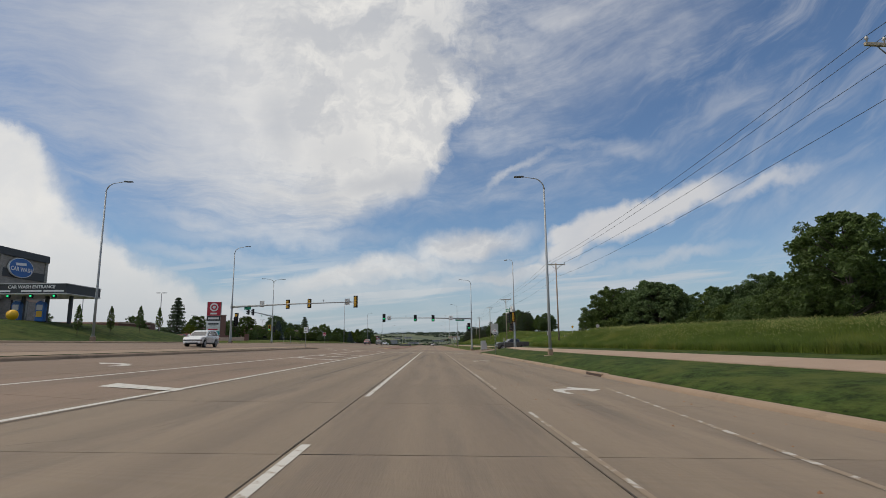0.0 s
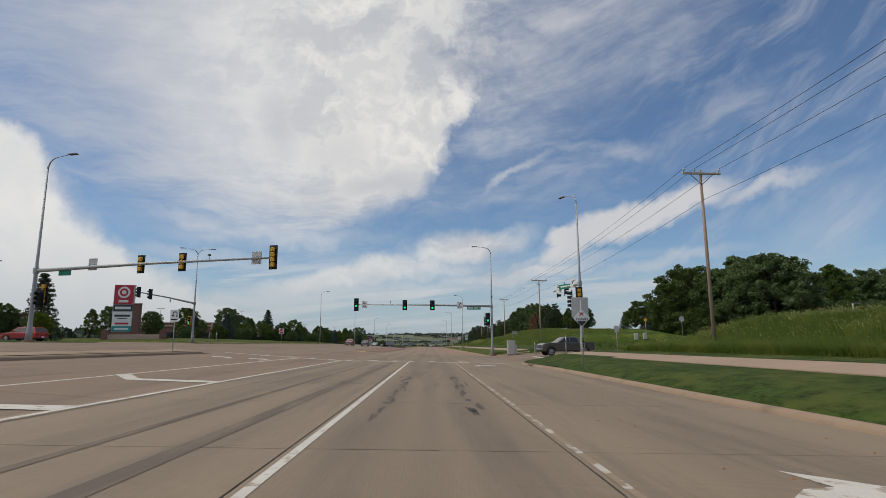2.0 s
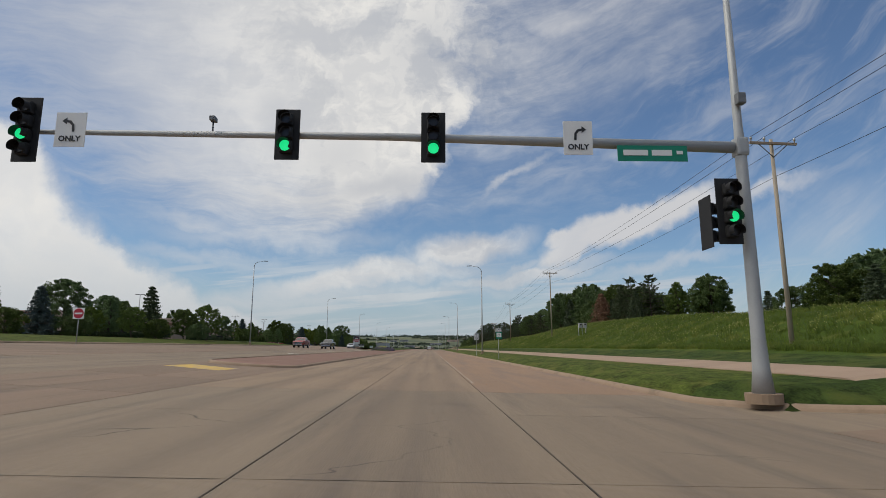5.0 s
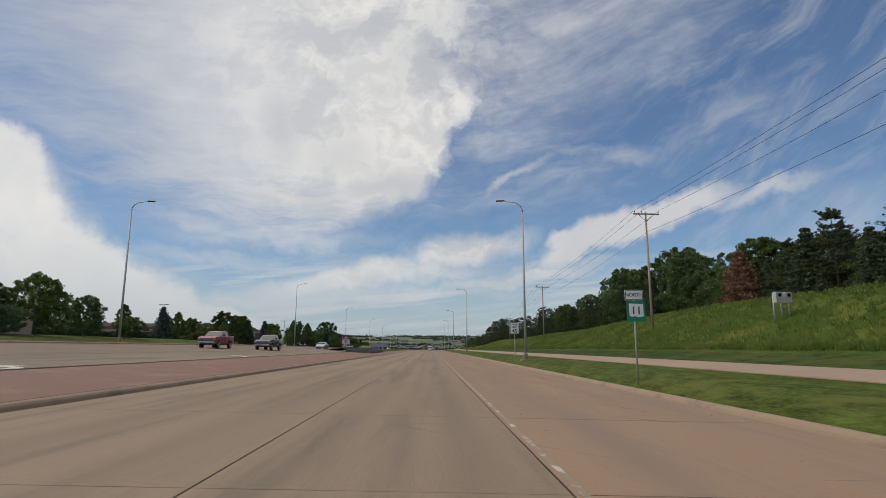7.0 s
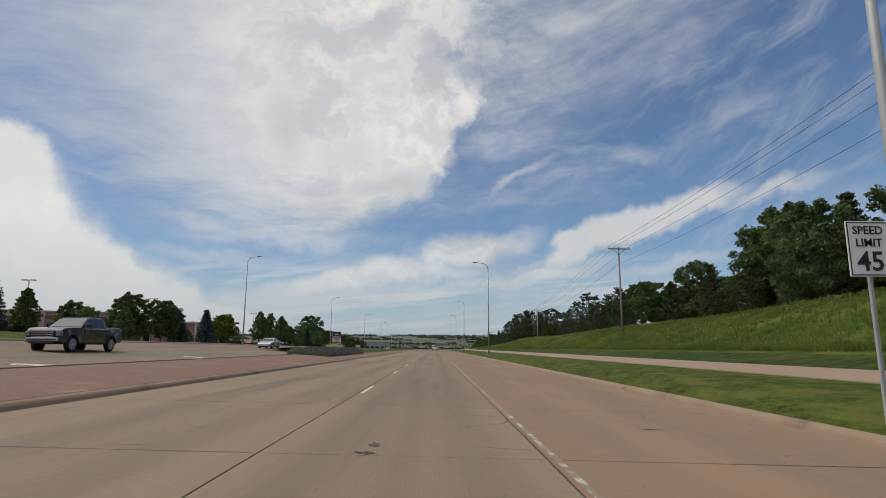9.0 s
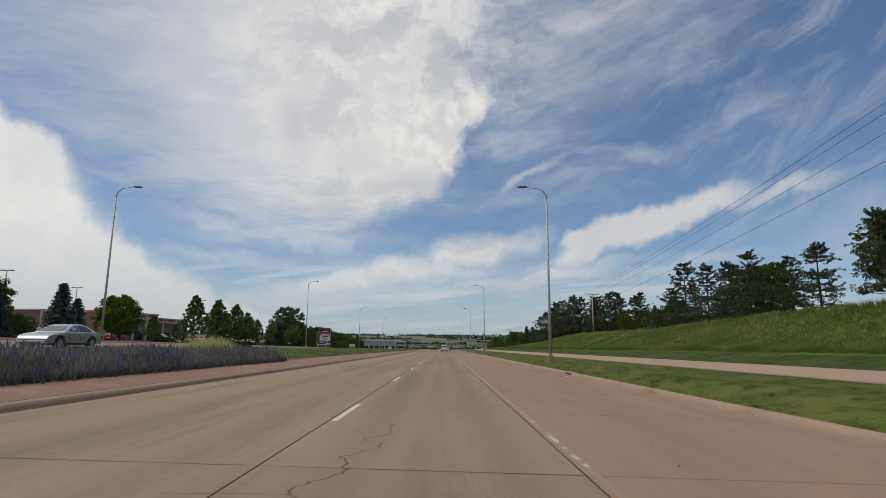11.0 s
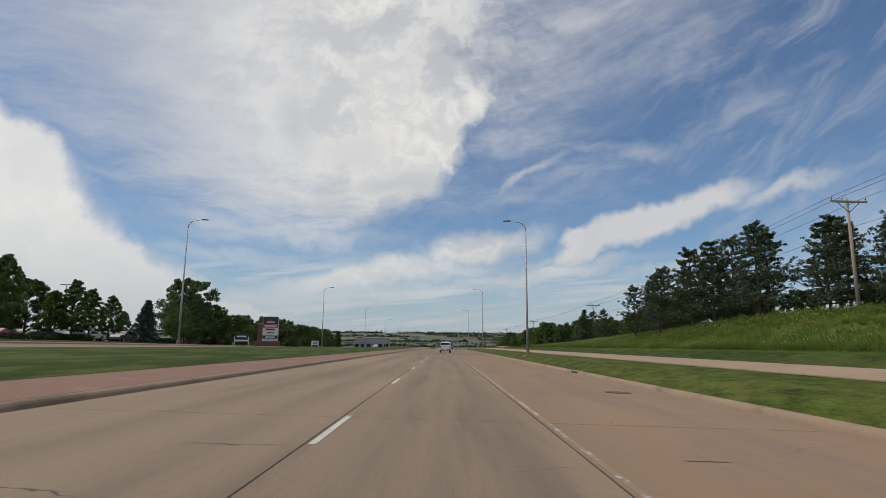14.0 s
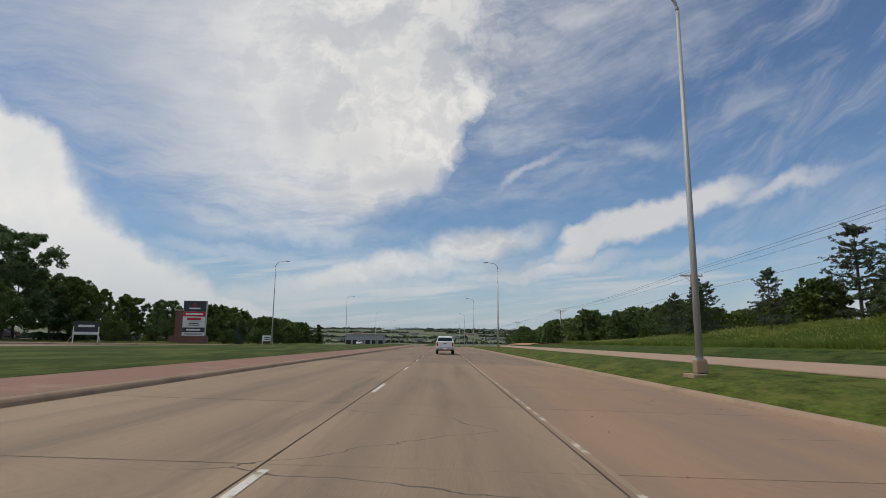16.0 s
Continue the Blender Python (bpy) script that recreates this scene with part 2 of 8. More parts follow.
clear = wmix(haze, [o for o in blue.outputs if o.enabled][0], (3.7, 4.5, 5.3))
sky_colour = wmix(wmath("MULTIPLY", glow, 0.9), wmix(cover, clear, tone), (22.0, 21.4, 20.4))
back = wn.new("ShaderNodeBackground")
back.inputs["Strength"].default_value = 0.1
wl.new(sky_colour, back.inputs["Color"])
wl.new(back.outputs[0], wn.new("ShaderNodeOutputWorld").inputs["Surface"])

sun_lamp = bpy.data.lights.new("sun", "SUN")
sun_lamp.energy, sun_lamp.angle, sun_lamp.color = 0.75, radians(4.0), (1.0, 0.90, 0.74)
sun = new("sun", sun_lamp)
sun.matrix_world = look(SUN_WAY * 100, (0, 0, 0))
scene.view_settings.exposure = 0.0

# ---- materials ----
def material(name, colour, rough=0.7, metal=0.0, var=0.15, scale=3.0, fine=40.0, bump=0.0, spec=0.5, island=0.0, obj=0.0, stain=None, stain_scale=0.3, stain_at=(0.5, 0.7), stretch=(1, 1, 1), translucent=0.0, coat=0.0, emit=0.0, crack=0.0, tine=0.0, wheel=0.0):
    """A procedural surface: a colour that varies at two scales, with stains, relief and gloss."""
    m = bpy.data.materials.new(name)
    m.use_nodes = True
    nodes, links = m.node_tree.nodes, m.node_tree.links
    bsdf = nodes["Principled BSDF"]
    bsdf.inputs["Roughness"].default_value, bsdf.inputs["Metallic"].default_value = rough, metal
    bsdf.inputs["Specular IOR Level"].default_value = spec
    bsdf.inputs["Coat Weight"].default_value = coat
    geo = nodes.new("ShaderNodeNewGeometry")
    mapping = nodes.new("ShaderNodeMapping")
    mapping.inputs["Scale"].default_value = stretch
    links.new(geo.outputs["Position"], mapping.inputs["Vector"])
    where = mapping.outputs[0]

    def noise_tex(s, detail=4.0, rgh=0.6):
        n = nodes.new("ShaderNodeTexNoise")
        n.inputs["Scale"].default_value, n.inputs["Detail"].default_value, n.inputs["Roughness"].default_value = s, detail, rgh
        links.new(where, n.inputs["Vector"])
        return n.outputs["Fac"]

    def calc(op, a, b):
        n = nodes.new("ShaderNodeMath")
        n.operation = op
        for i, v in enumerate((a, b)):
            if isinstance(v, (int, float)):
                n.inputs[i].default_value = v
            else:
                links.new(v, n.inputs[i])
        return n.outputs[0]

    big, small = noise_tex(scale), noise_tex(fine, 2.0)
    value = calc("ADD", calc("MULTIPLY", calc("SUBTRACT", big, 0.5), 2.4 * var), calc("MULTIPLY", calc("SUBTRACT", small, 0.5), 1.6 * var))
    if island:
        value = calc("ADD", value, calc("MULTIPLY", calc("SUBTRACT", geo.outputs["Random Per Island"], 0.5), island))
    if obj:
        info = nodes.new("ShaderNodeObjectInfo")
        value = calc("ADD", value, calc("MULTIPLY", calc("SUBTRACT", info.outputs["Random"], 0.5), obj))
    if tine:
        waves = nodes.new("ShaderNodeTexWave")
        waves.bands_direction = "Y"
        waves.inputs["Scale"].default_value, waves.inputs["Distortion"].default_value, waves.inputs["Detail"].default_value = 9.0, 0.5, 2.0
        links.new(geo.outputs["Position"], waves.inputs["Vector"])
        value = calc("ADD", value, calc("MULTIPLY", calc("SUBTRACT", waves.outputs["Fac"], 0.5), 0.22 * tine))
    hsv = nodes.new("ShaderNodeHueSaturation")
    hsv.inputs["Color"].default_value = (*colour, 1.0)
    links.new(calc("ADD", value, 1.0), hsv.inputs["Value"])
    if obj >= 0.25:
        links.new(calc("ADD", calc("MULTIPLY", info.outputs["Random"], 0.035), 0.482), hsv.inputs["Hue"])
        links.new(calc("ADD", calc("MULTIPLY", info.outputs["Random"], -0.35), 1.1), hsv.inputs["Saturation"])
    out = hsv.outputs[0]
    if stain:
        ramp = nodes.new("ShaderNodeMapRange")
        ramp.interpolation_type = "SMOOTHSTEP"
        ramp.inputs["From Min"].default_value, ramp.inputs["From Max"].default_value = stain_at
        links.new(noise_tex(stain_scale, 6.0, 0.65), ramp.inputs["Value"])
        mix = nodes.new("ShaderNodeMix")
        mix.data_type = "RGBA"
        links.new(ramp.outputs[0], mix.inputs[0])
        links.new(out, mix.inputs[6])
        mix.inputs[7].default_value = (*stain, 1.0)
        out = mix.outputs[2]
    if wheel or crack:
        split = nodes.new("ShaderNodeSeparateXYZ")
        links.new(geo.outputs["Position"], split.inputs[0])
    if wheel:
        # rubber and oil darken the lane's wheel paths and the strip between them
        dark = None
        for at, half, much in ((-0.95, 0.42, 0.8), (0.95, 0.42, 0.8), (0.0, 0.25, 0.6), (-4.9, 0.42, 0.8), (-3.0, 0.42, 0.7), (3.4, 0.4, 0.35), (5.2, 0.4, 0.35)):
            off = calc("DIVIDE", calc("SUBTRACT", split.outputs["X"], at), half)
            band = calc("MULTIPLY", calc("POWER", 2.718, calc("MULTIPLY", calc("MULTIPLY", off, off), -1.0)), much)
            dark = band if dark is None else calc("ADD", dark, band)
        dark = calc("MULTIPLY", calc("MULTIPLY", dark, noise_tex(0.6, 5.0, 0.7)), wheel * 2.0)
        mixw = nodes.new("ShaderNodeMix")
        mixw.data_type, mixw.clamp_factor = "RGBA", True
        links.new(dark, mixw.inputs[0])
        links.new(out, mixw.inputs[6])
        mixw.inputs[7].default_value = (0.130, 0.096, 0.070, 1.0)
        out = mixw.outputs[2]
    if crack:
        # hairline cracks: edges of large warped cells, mostly faint
        place = nodes.new("ShaderNodeMapping")
        place.inputs["Scale"].default_value = (0.10, 0.16, 0.1)
        links.new(geo.outputs["Position"], place.inputs["Vector"])
        wob = nodes.new("ShaderNodeTexNoise")
        wob.inputs["Scale"].default_value, wob.inputs["Detail"].default_value = 7.0, 5.0
        links.new(place.outputs[0], wob.inputs["Vector"])
        bend = nodes.new("ShaderNodeVectorMath")
        bend.operation = "MULTIPLY_ADD"
        links.new(wob.outputs["Color"], bend.inputs[0])
        bend.inputs[1].default_value = (0.12, 0.12, 0.0)
        links.new(place.outputs[0], bend.inputs[2])
        cell = nodes.new("ShaderNodeTexVoronoi")
        cell.feature = "DISTANCE_TO_EDGE"
        cell.inputs["Scale"].default_value = 1.0
        links.new(bend.outputs[0], cell.inputs["Vector"])
        thin = nodes.new("ShaderNodeMapRange")
        thin.inputs["From Min"].default_value, thin.inputs["From Max"].default_value = 0.0022, 0.0006
        links.new(cell.outputs["Distance"], thin.inputs["Value"])
        some = nodes.new("ShaderNodeMapRange")
        some.inputs["From Min"].default_value, some.inputs["From Max"].default_value = 0.50, 0.62
        links.new(noise_tex(0.35, 2.0), some.inputs["Value"])
        mixc = nodes.new("ShaderNodeMix")
        mixc.data_type = "RGBA"
        links.new(calc("MULTIPLY", calc("MULTIPLY", thin.outputs[0], some.outputs[0]), crack), mixc.inputs[0])
        links.new(out, mixc.inputs[6])
        mixc.inputs[7].default_value = (0.05, 0.038, 0.03, 1.0)
        out = mixc.outputs[2]
    links.new(out, bsdf.inputs["Base Color"])
    if tine:
        # fine grooves raked across the slab
        rough_bump = nodes.new("ShaderNodeBump")
        rough_bump.inputs["Strength"].default_value, rough_bump.inputs["Distance"].default_value = tine, 0.012
        links.new(calc("ADD", calc("MULTIPLY", waves.outputs["Fac"], 0.7), small), rough_bump.inputs["Height"])
        links.new(rough_bump.outputs[0], bsdf.inputs["Normal"])
    elif bump:
        b = nodes.new("ShaderNodeBump")
        b.inputs["Strength"].default_value, b.inputs["Distance"].default_value = bump, 0.02
        links.new(small, b.inputs["Height"])
        links.new(b.outputs[0], bsdf.inputs["Normal"])
    if emit:
        bsdf.inputs["Emission Color"].default_value, bsdf.inputs["Emission Strength"].default_value = (*colour, 1.0), emit
    if translucent:
        t = nodes.new("ShaderNodeBsdfTranslucent")
        links.new(out, t.inputs["Color"])
        mx = nodes.new("ShaderNodeMixShader")
        mx.inputs[0].default_value = translucent
        links.new(bsdf.outputs[0], mx.inputs[1])
        links.new(t.outputs[0], mx.inputs[2])
        links.new(mx.outputs[0], nodes["Material Output"].inputs["Surface"])
    return m


CONCRETE = material("road_concrete", (0.222, 0.168, 0.114), 0.85, var=0.17, scale=0.5, fine=38, bump=0.15, obj=0.10, island=0.08, stain=(0.132, 0.102, 0.076), stain_scale=0.9, stain_at=(0.46, 0.78), stretch=(1.1, 0.07, 1), crack=0.9, tine=0.6, wheel=0.5)
CONCRETE_WARM = material("tan_road_concrete", (0.258, 0.184, 0.120), 0.85, var=0.17, scale=0.5, fine=38, bump=0.15, obj=0.10, island=0.08, stain=(0.150, 0.108, 0.076), stain_scale=0.9, stain_at=(0.46, 0.78), stretch=(1.1, 0.07, 1), crack=0.9, tine=0.6, wheel=0.5)
# worn concrete, its colour darkened to stand for the lens's fall-off at the left
CONCRETE_DIM = material("dim_pinkish_worn_concrete", (0.205, 0.142, 0.096), 0.85, var=0.17, scale=0.5, fine=38, bump=0.15, island=0.14, stain=(0.125, 0.090, 0.064), stain_scale=0.9, stain_at=(0.46, 0.78), stretch=(1.1, 0.07, 1), crack=0.9, tine=0.4)
CONCRETE_DUSTY = material("dusty_shoulder_concrete", (0.262, 0.168, 0.104), 0.9, var=0.16, scale=0.5, fine=38, bump=0.15, obj=0.08, stain=(0.205, 0.145, 0.105), stain_scale=0.6, stain_at=(0.42, 0.72), stretch=(1.2, 0.12, 1), crack=0.6, tine=0.2)
JOINT = material("joint_sealer", (0.040, 0.032, 0.025), 0.9, var=0.1)
KERB = material("kerb_concrete", (0.275, 0.195, 0.130), 0.85, var=0.14, scale=1.2, fine=50, bump=0.2, island=0.1, stain=(0.165, 0.118, 0.078), stain_scale=0.8, stretch=(1, 0.6, 1))
WALK = material("pinkish_path_concrete", (0.31, 0.218, 0.15), 0.85, var=0.1, scale=0.8, fine=50, bump=0.15, island=0.1)
BRICK = material("red_paver", (0.195, 0.104, 0.070), 0.85, var=0.12, scale=2.5, fine=30, bump=0.3, island=0.22, obj=0.2, stain=(0.28, 0.19, 0.14), stain_scale=0.5, stain_at=(0.5, 0.8))
PAINT = material("worn_white_paint", (0.54, 0.51, 0.45), 0.75, var=0.14, scale=2, fine=25, stain=(0.27, 0.21, 0.145), stain_scale=4.0, stain_at=(0.54, 0.66))
PAINT_BAR = material("badly_worn_white_paint", (0.46, 0.43, 0.38), 0.8, var=0.16, scale=2, fine=25, stain=(0.22, 0.168, 0.115), stain_scale=3.0, stain_at=(0.44, 0.60), stretch=(1, 0.5, 1))
PAINT_OLD = material("flaking_white_paint", (0.47, 0.43, 0.37), 0.75, var=0.12, scale=2, fine=25, stain=(0.25, 0.185, 0.12), stain_scale=2.2, stain_at=(0.40, 0.48))
PAINT_YELLOW = material("worn_yellow_paint", (0.55, 0.36, 0.06), 0.7, var=0.12, scale=2, fine=25, stain=(0.30, 0.25, 0.21), stain_scale=2.5, stain_at=(0.5, 0.62))
RUBBER_MARK = material("tyre_mark", (0.062, 0.051, 0.042), 0.85, var=0.25, scale=1.0, fine=20, stain=(0.15, 0.115, 0.082), stain_scale=2.6, stain_at=(0.46, 0.66), stretch=(1, 0.5, 1))
TYRE_TRACK = material("faint_tyre_track", (0.105, 0.080, 0.058), 0.85, var=0.2, scale=0.5, fine=20, stain=(0.16, 0.12, 0.082), stain_scale=1.4, stain_at=(0.44, 0.66), stretch=(1.5, 0.2, 1))
LAWN = material("mown_grass", (0.056, 0.074, 0.013), 0.95, var=1.05, scale=2.2, fine=11.0, bump=1.0, spec=0.1, stain=(0.100, 0.106, 0.025), stain_scale=0.9, stain_at=(0.47, 0.66), stretch=(1, 0.45, 1))
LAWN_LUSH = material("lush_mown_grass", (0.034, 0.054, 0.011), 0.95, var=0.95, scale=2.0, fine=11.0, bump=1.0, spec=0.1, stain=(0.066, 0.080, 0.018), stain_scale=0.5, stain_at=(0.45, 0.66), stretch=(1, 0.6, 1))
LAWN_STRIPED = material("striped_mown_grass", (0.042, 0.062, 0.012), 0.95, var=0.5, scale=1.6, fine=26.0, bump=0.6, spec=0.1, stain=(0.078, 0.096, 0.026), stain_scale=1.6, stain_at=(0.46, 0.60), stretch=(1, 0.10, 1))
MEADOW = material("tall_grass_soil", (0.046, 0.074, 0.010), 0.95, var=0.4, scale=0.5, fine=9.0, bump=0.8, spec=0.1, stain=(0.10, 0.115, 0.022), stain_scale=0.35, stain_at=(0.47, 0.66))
BLADE = material("grass_blade", (0.066, 0.102, 0.012), 0.8, var=0.3, scale=0.3, fine=2.5, spec=0.15, island=0.45, translucent=0.25, stain=(0.135, 0.142, 0.026), stain_scale=0.30, stain_at=(0.48, 0.70))
SEED = material("grass_seed_head", (0.225, 0.225, 0.065), 0.85, var=0.2, scale=0.3, island=0.4, translucent=0.2)
LAVENDER = material("purple_flower_spike", (0.135, 0.090, 0.185), 0.85, var=0.2, scale=1.0, island=0.5, translucent=0.2)
LAVENDER_STEM = material("grey_green_stem", (0.062, 0.085, 0.036), 0.85, var=0.2, scale=1.0, island=0.4, translucent=0.2)
STEEL = material("galvanised_steel", (0.36, 0.37, 0.37), 0.5, metal=0.2, var=0.1, scale=1.5, fine=25)
STEEL_DARK = material("weathered_steel", (0.17, 0.175, 0.18), 0.55, metal=0.4, var=0.12, scale=1.5, fine=20)
WOOD_POLE = material("weathered_pole_wood", (0.34, 0.26, 0.185), 0.9, var=0.2, scale=4, fine=30, bump=0.4, obj=0.3, stretch=(1, 1, 0.08))
BARK = material("bark", (0.075, 0.06, 0.045), 0.95, var=0.25, scale=5, fine=25, bump=0.6, stretch=(1, 1, 0.2))
LEAF = material("broad_leaf", (0.082, 0.126, 0.030), 0.65, var=0.2, scale=0.5, fine=3, spec=0.3, island=0.55, obj=0.5, translucent=0.3)
LEAF_MID = material("maple_leaf", (0.105, 0.160, 0.034), 0.65, var=0.2, scale=0.5, fine=3, spec=0.3, island=0.55, obj=0.4, translucent=0.3)
LEAF_BRIGHT = material("light_green_leaf", (0.10, 0.15, 0.02), 0.65, var=0.2, scale=0.5, fine=3, spec=0.3, island=0.5, obj=0.3, translucent=0.3)
NEEDLE = material("pine_needle", (0.064, 0.088, 0.040), 0.7, var=0.2, scale=0.6, fine=4, spec=0.25, island=0.5, obj=0.4, translucent=0.15)
NEEDLE_BLUE = material("blue_spruce_needle", (0.055, 0.085, 0.075), 0.7, var=0.2, scale=0.6, fine=4, spec=0.25, island=0.5, obj=0.25, translucent=0.12)
NEEDLE_DEAD = material("dry_brown_needle", (0.22, 0.125, 0.08), 0.85, var=0.2, scale=0.6, fine=4, spec=0.2, island=0.45, translucent=0.15)
SIGN_WHITE = material("white_sign_sheet", (0.72, 0.72, 0.70), 0.45, var=0.04, scale=2)
SIGN_GREEN = material("green_sign_sheet", (0.0, 0.20, 0.115), 0.4, var=0.05, scale=2)
SIGN_BLACK = material("black_sign_ink", (0.018, 0.018, 0.02), 0.5, var=0.1)
SIGN_RED = material("red_sign_sheet", (0.46, 0.025, 0.045), 0.45, var=0.05, scale=1)
SIGN_BACK = material("bare_aluminium_sheet", (0.47, 0.46, 0.44), 0.45, metal=0.3, var=0.08, scale=2)
SIGN_AMBER = material("yellow_sign_sheet", (0.62, 0.36, 0.02), 0.45, var=0.05)
SIGNAL_BLACK = material("black_signal_housing", (0.008, 0.008, 0.009), 0.7, var=0.1)
SIGNAL_YELLOW = material("yellow_signal_housing", (0.58, 0.31, 0.02), 0.5, var=0.1, scale=2)
LENS_GREEN = material("lit_green_lens", (0.01, 0.62, 0.20), 0.3, var=0.02, emit=1.1)
LENS_DARK = material("dark_lens", (0.02, 0.015, 0.012), 0.25, var=0.1)
TYRE = material("tyre_rubber", (0.018, 0.018, 0.018), 0.85, var=0.2, scale=8)
ALLOY = material("silver_alloy_wheel", (0.42, 0.42, 0.43), 0.45, metal=0.3, var=0.05)
CHROME = material("chrome_trim", (0.55, 0.55, 0.56), 0.18, metal=1.0, var=0.05)
GLASS_DARK = material("tinted_car_glass", (0.012, 0.014, 0.016), 0.04, var=0.02, spec=0.8)
PLASTIC = material("black_plastic", (0.022, 0.022, 0.023), 0.6, var=0.1)
LAMP_RED = material("red_tail_lamp", (0.35, 0.012, 0.012), 0.2, var=0.05)
LAMP_CLEAR = material("clear_headlamp", (0.22, 0.21, 0.20), 0.12, metal=0.3, var=0.05)
PAINT_WHITE = material("white_car_paint", (0.66, 0.66, 0.65), 0.3, var=0.03, coat=0.6)
PAINT_GREY = material("dark_grey_car_paint", (0.115, 0.113, 0.112), 0.28, metal=0.5, var=0.05, coat=0.7)
PAINT_BLACK = material("near_black_car_paint", (0.028, 0.029, 0.032), 0.25, metal=0.2, var=0.05, coat=0.7)
PAINT_RED = material("red_car_paint", (0.30, 0.010, 0.014), 0.3, var=0.05, coat=0.6)
PAINT_SILVER = material("silver_car_paint", (0.38, 0.40, 0.42), 0.3, metal=0.5, var=0.04, coat=0.6)
WALL_STONE = material("grey_stone_cladding", (0.25, 0.235, 0.21), 0.9, var=0.5, scale=1.6, fine=5, bump=0.8, stretch=(1, 1, 2.4), obj=0.3, island=0.3)
WALL_DARK = material("dark_metal_fascia", (0.03, 0.031, 0.034), 0.5, var=0.08)
WALL_BEIGE = material("tan_stucco", (0.42, 0.31, 0.25), 0.9, var=0.08, scale=1, fine=20)
WALL_BRICK = material("brown_brick", (0.165, 0.085, 0.07), 0.9, var=0.18, scale=2, fine=9, bump=0.3, island=0.25)
WALL_GREY = material("grey_panel", (0.25, 0.26, 0.28), 0.7, var=0.08, scale=0.5)
WINDOW = material("dark_window_glass", (0.02, 0.024, 0.028), 0.08, var=0.02, spec=0.8)
SIGN_BLUE = material("blue_sign_face", (0.012, 0.10, 0.34), 0.4, var=0.05)
SIGN_TEAL = material("teal_sign_face", (0.03, 0.27, 0.27), 0.45, var=0.05)
SIGN_GREY = material("charcoal_sign_face", (0.045, 0.047, 0.052), 0.45, var=0.05)
YELLOW_BALL = material("yellow_plastic", (0.75, 0.42, 0.01), 0.4, var=0.05)
ASPHALT = material("parking_asphalt", (0.21, 0.18, 0.165), 0.9, var=0.15, scale=0.4, fine=30, bump=0.2)
HEDGE = material("hedge_leaf", (0.028, 0.05, 0.016), 0.75, var=0.2, scale=0.5, fine=3, island=0.5, translucent=0.2)
MULCH = material("brown_mulch", (0.085, 0.062, 0.042), 0.95, var=0.5, scale=3, fine=18, bump=0.9, stain=(0.05, 0.062, 0.02), stain_scale=1.2, stain_at=(0.5, 0.62))
WASH = material("rusty_silt", (0.120, 0.080, 0.055), 0.95, var=0.3, scale=1.5, fine=22, bump=0.3, stain=(0.19, 0.132, 0.092), stain_scale=2.2, stain_at=(0.42, 0.62), stretch=(1.5, 0.6, 1))
DIRT = material("bare_dirt", (0.33, 0.17, 0.085), 0.95, var=0.2, scale=0.5, fine=8, bump=0.4)
FIELD = material("far_fields", (0.115, 0.125, 0.058), 0.95, var=0.5, scale=0.012, fine=0.06, stain=(0.055, 0.075, 0.038), stain_scale=0.008, stain_at=(0.45, 0.52), stretch=(0.5, 1, 1))
FAR_WOOD = material("far_woodland", (0.045, 0.065, 0.04), 0.95, var=0.3, scale=0.02, fine=0.2)
WIRE = material("wire", (0.03, 0.03, 0.032), 0.6, var=0.1)
INLET = material("inlet_shadowed_steel", (0.06, 0.038, 0.028), 0.8, var=0.2)
CAST_IRON = material("cast_iron", (0.085, 0.068, 0.05), 0.9, metal=0.0, var=0.2, scale=6)


# ---- builders ----
def box(bm, centre, size, m=None, bevel=0.0):
    """A box of that size about centre, turned by m, with bevelled edges where asked."""
    sub = bmesh.new()
    bmesh.ops.create_cube(sub, size=1.0)
    bmesh.ops.scale(sub, vec=size, verts=sub.verts)
    if bevel:
        bmesh.ops.bevel(sub, geom=sub.edges[:], offset=bevel, segments=2, affect="EDGES", profile=0.6)
    bmesh.ops.transform(sub, matrix=Matrix.Translation(centre) @ (m or Matrix()), verts=sub.verts)
    join(bm, sub)


def join(bm, sub):
    me = bpy.data.meshes.new("scratch")
    sub.to_mesh(me)
    sub.free()
    bm.from_mesh(me)
    bpy.data.meshes.remove(me)


def tube(bm, points, radii, n=10, caps=True):
    """A round bar along points with a radius at each."""
    points = [Vector(p) for p in points]
    rings = []
    for i, p in enumerate(points):
        d = (points[min(i + 1, len(points) - 1)] - points[max(i - 1, 0)]).normalized()
        side = d.cross(Vector((0, 0, 1)) if abs(d.z) < 0.95 else Vector((0, 1, 0))).normalized()
        other = d.cross(side)
        rings.append([bm.verts.new(p + radii[i] * (math.cos(a) * side + math.sin(a) * other)) for a in (2 * math.pi * k / n for k in range(n))])
    for r, s in zip(rings, rings[1:]):
        for k in range(n):
            bm.faces.new((r[k], r[(k + 1) % n], s[(k + 1) % n], s[k])).smooth = True
    if caps:
        bm.faces.new(rings[0])
        bm.faces.new(rings[-1][::-1])


def disc(bm, centre, radius, depth, m=None, n=20):
    """A round plate, its axis along y, turned by m."""
    sub = bmesh.new()
    bmesh.ops.create_cone(sub, cap_ends=True, segments=n, radius1=radius, radius2=radius, depth=depth)
    bmesh.ops.transform(sub, matrix=Matrix.Translation(centre) @ (m or Matrix()) @ Matrix.Rotation(radians(90), 4, "X"), verts=sub.verts)
    join(bm, sub)


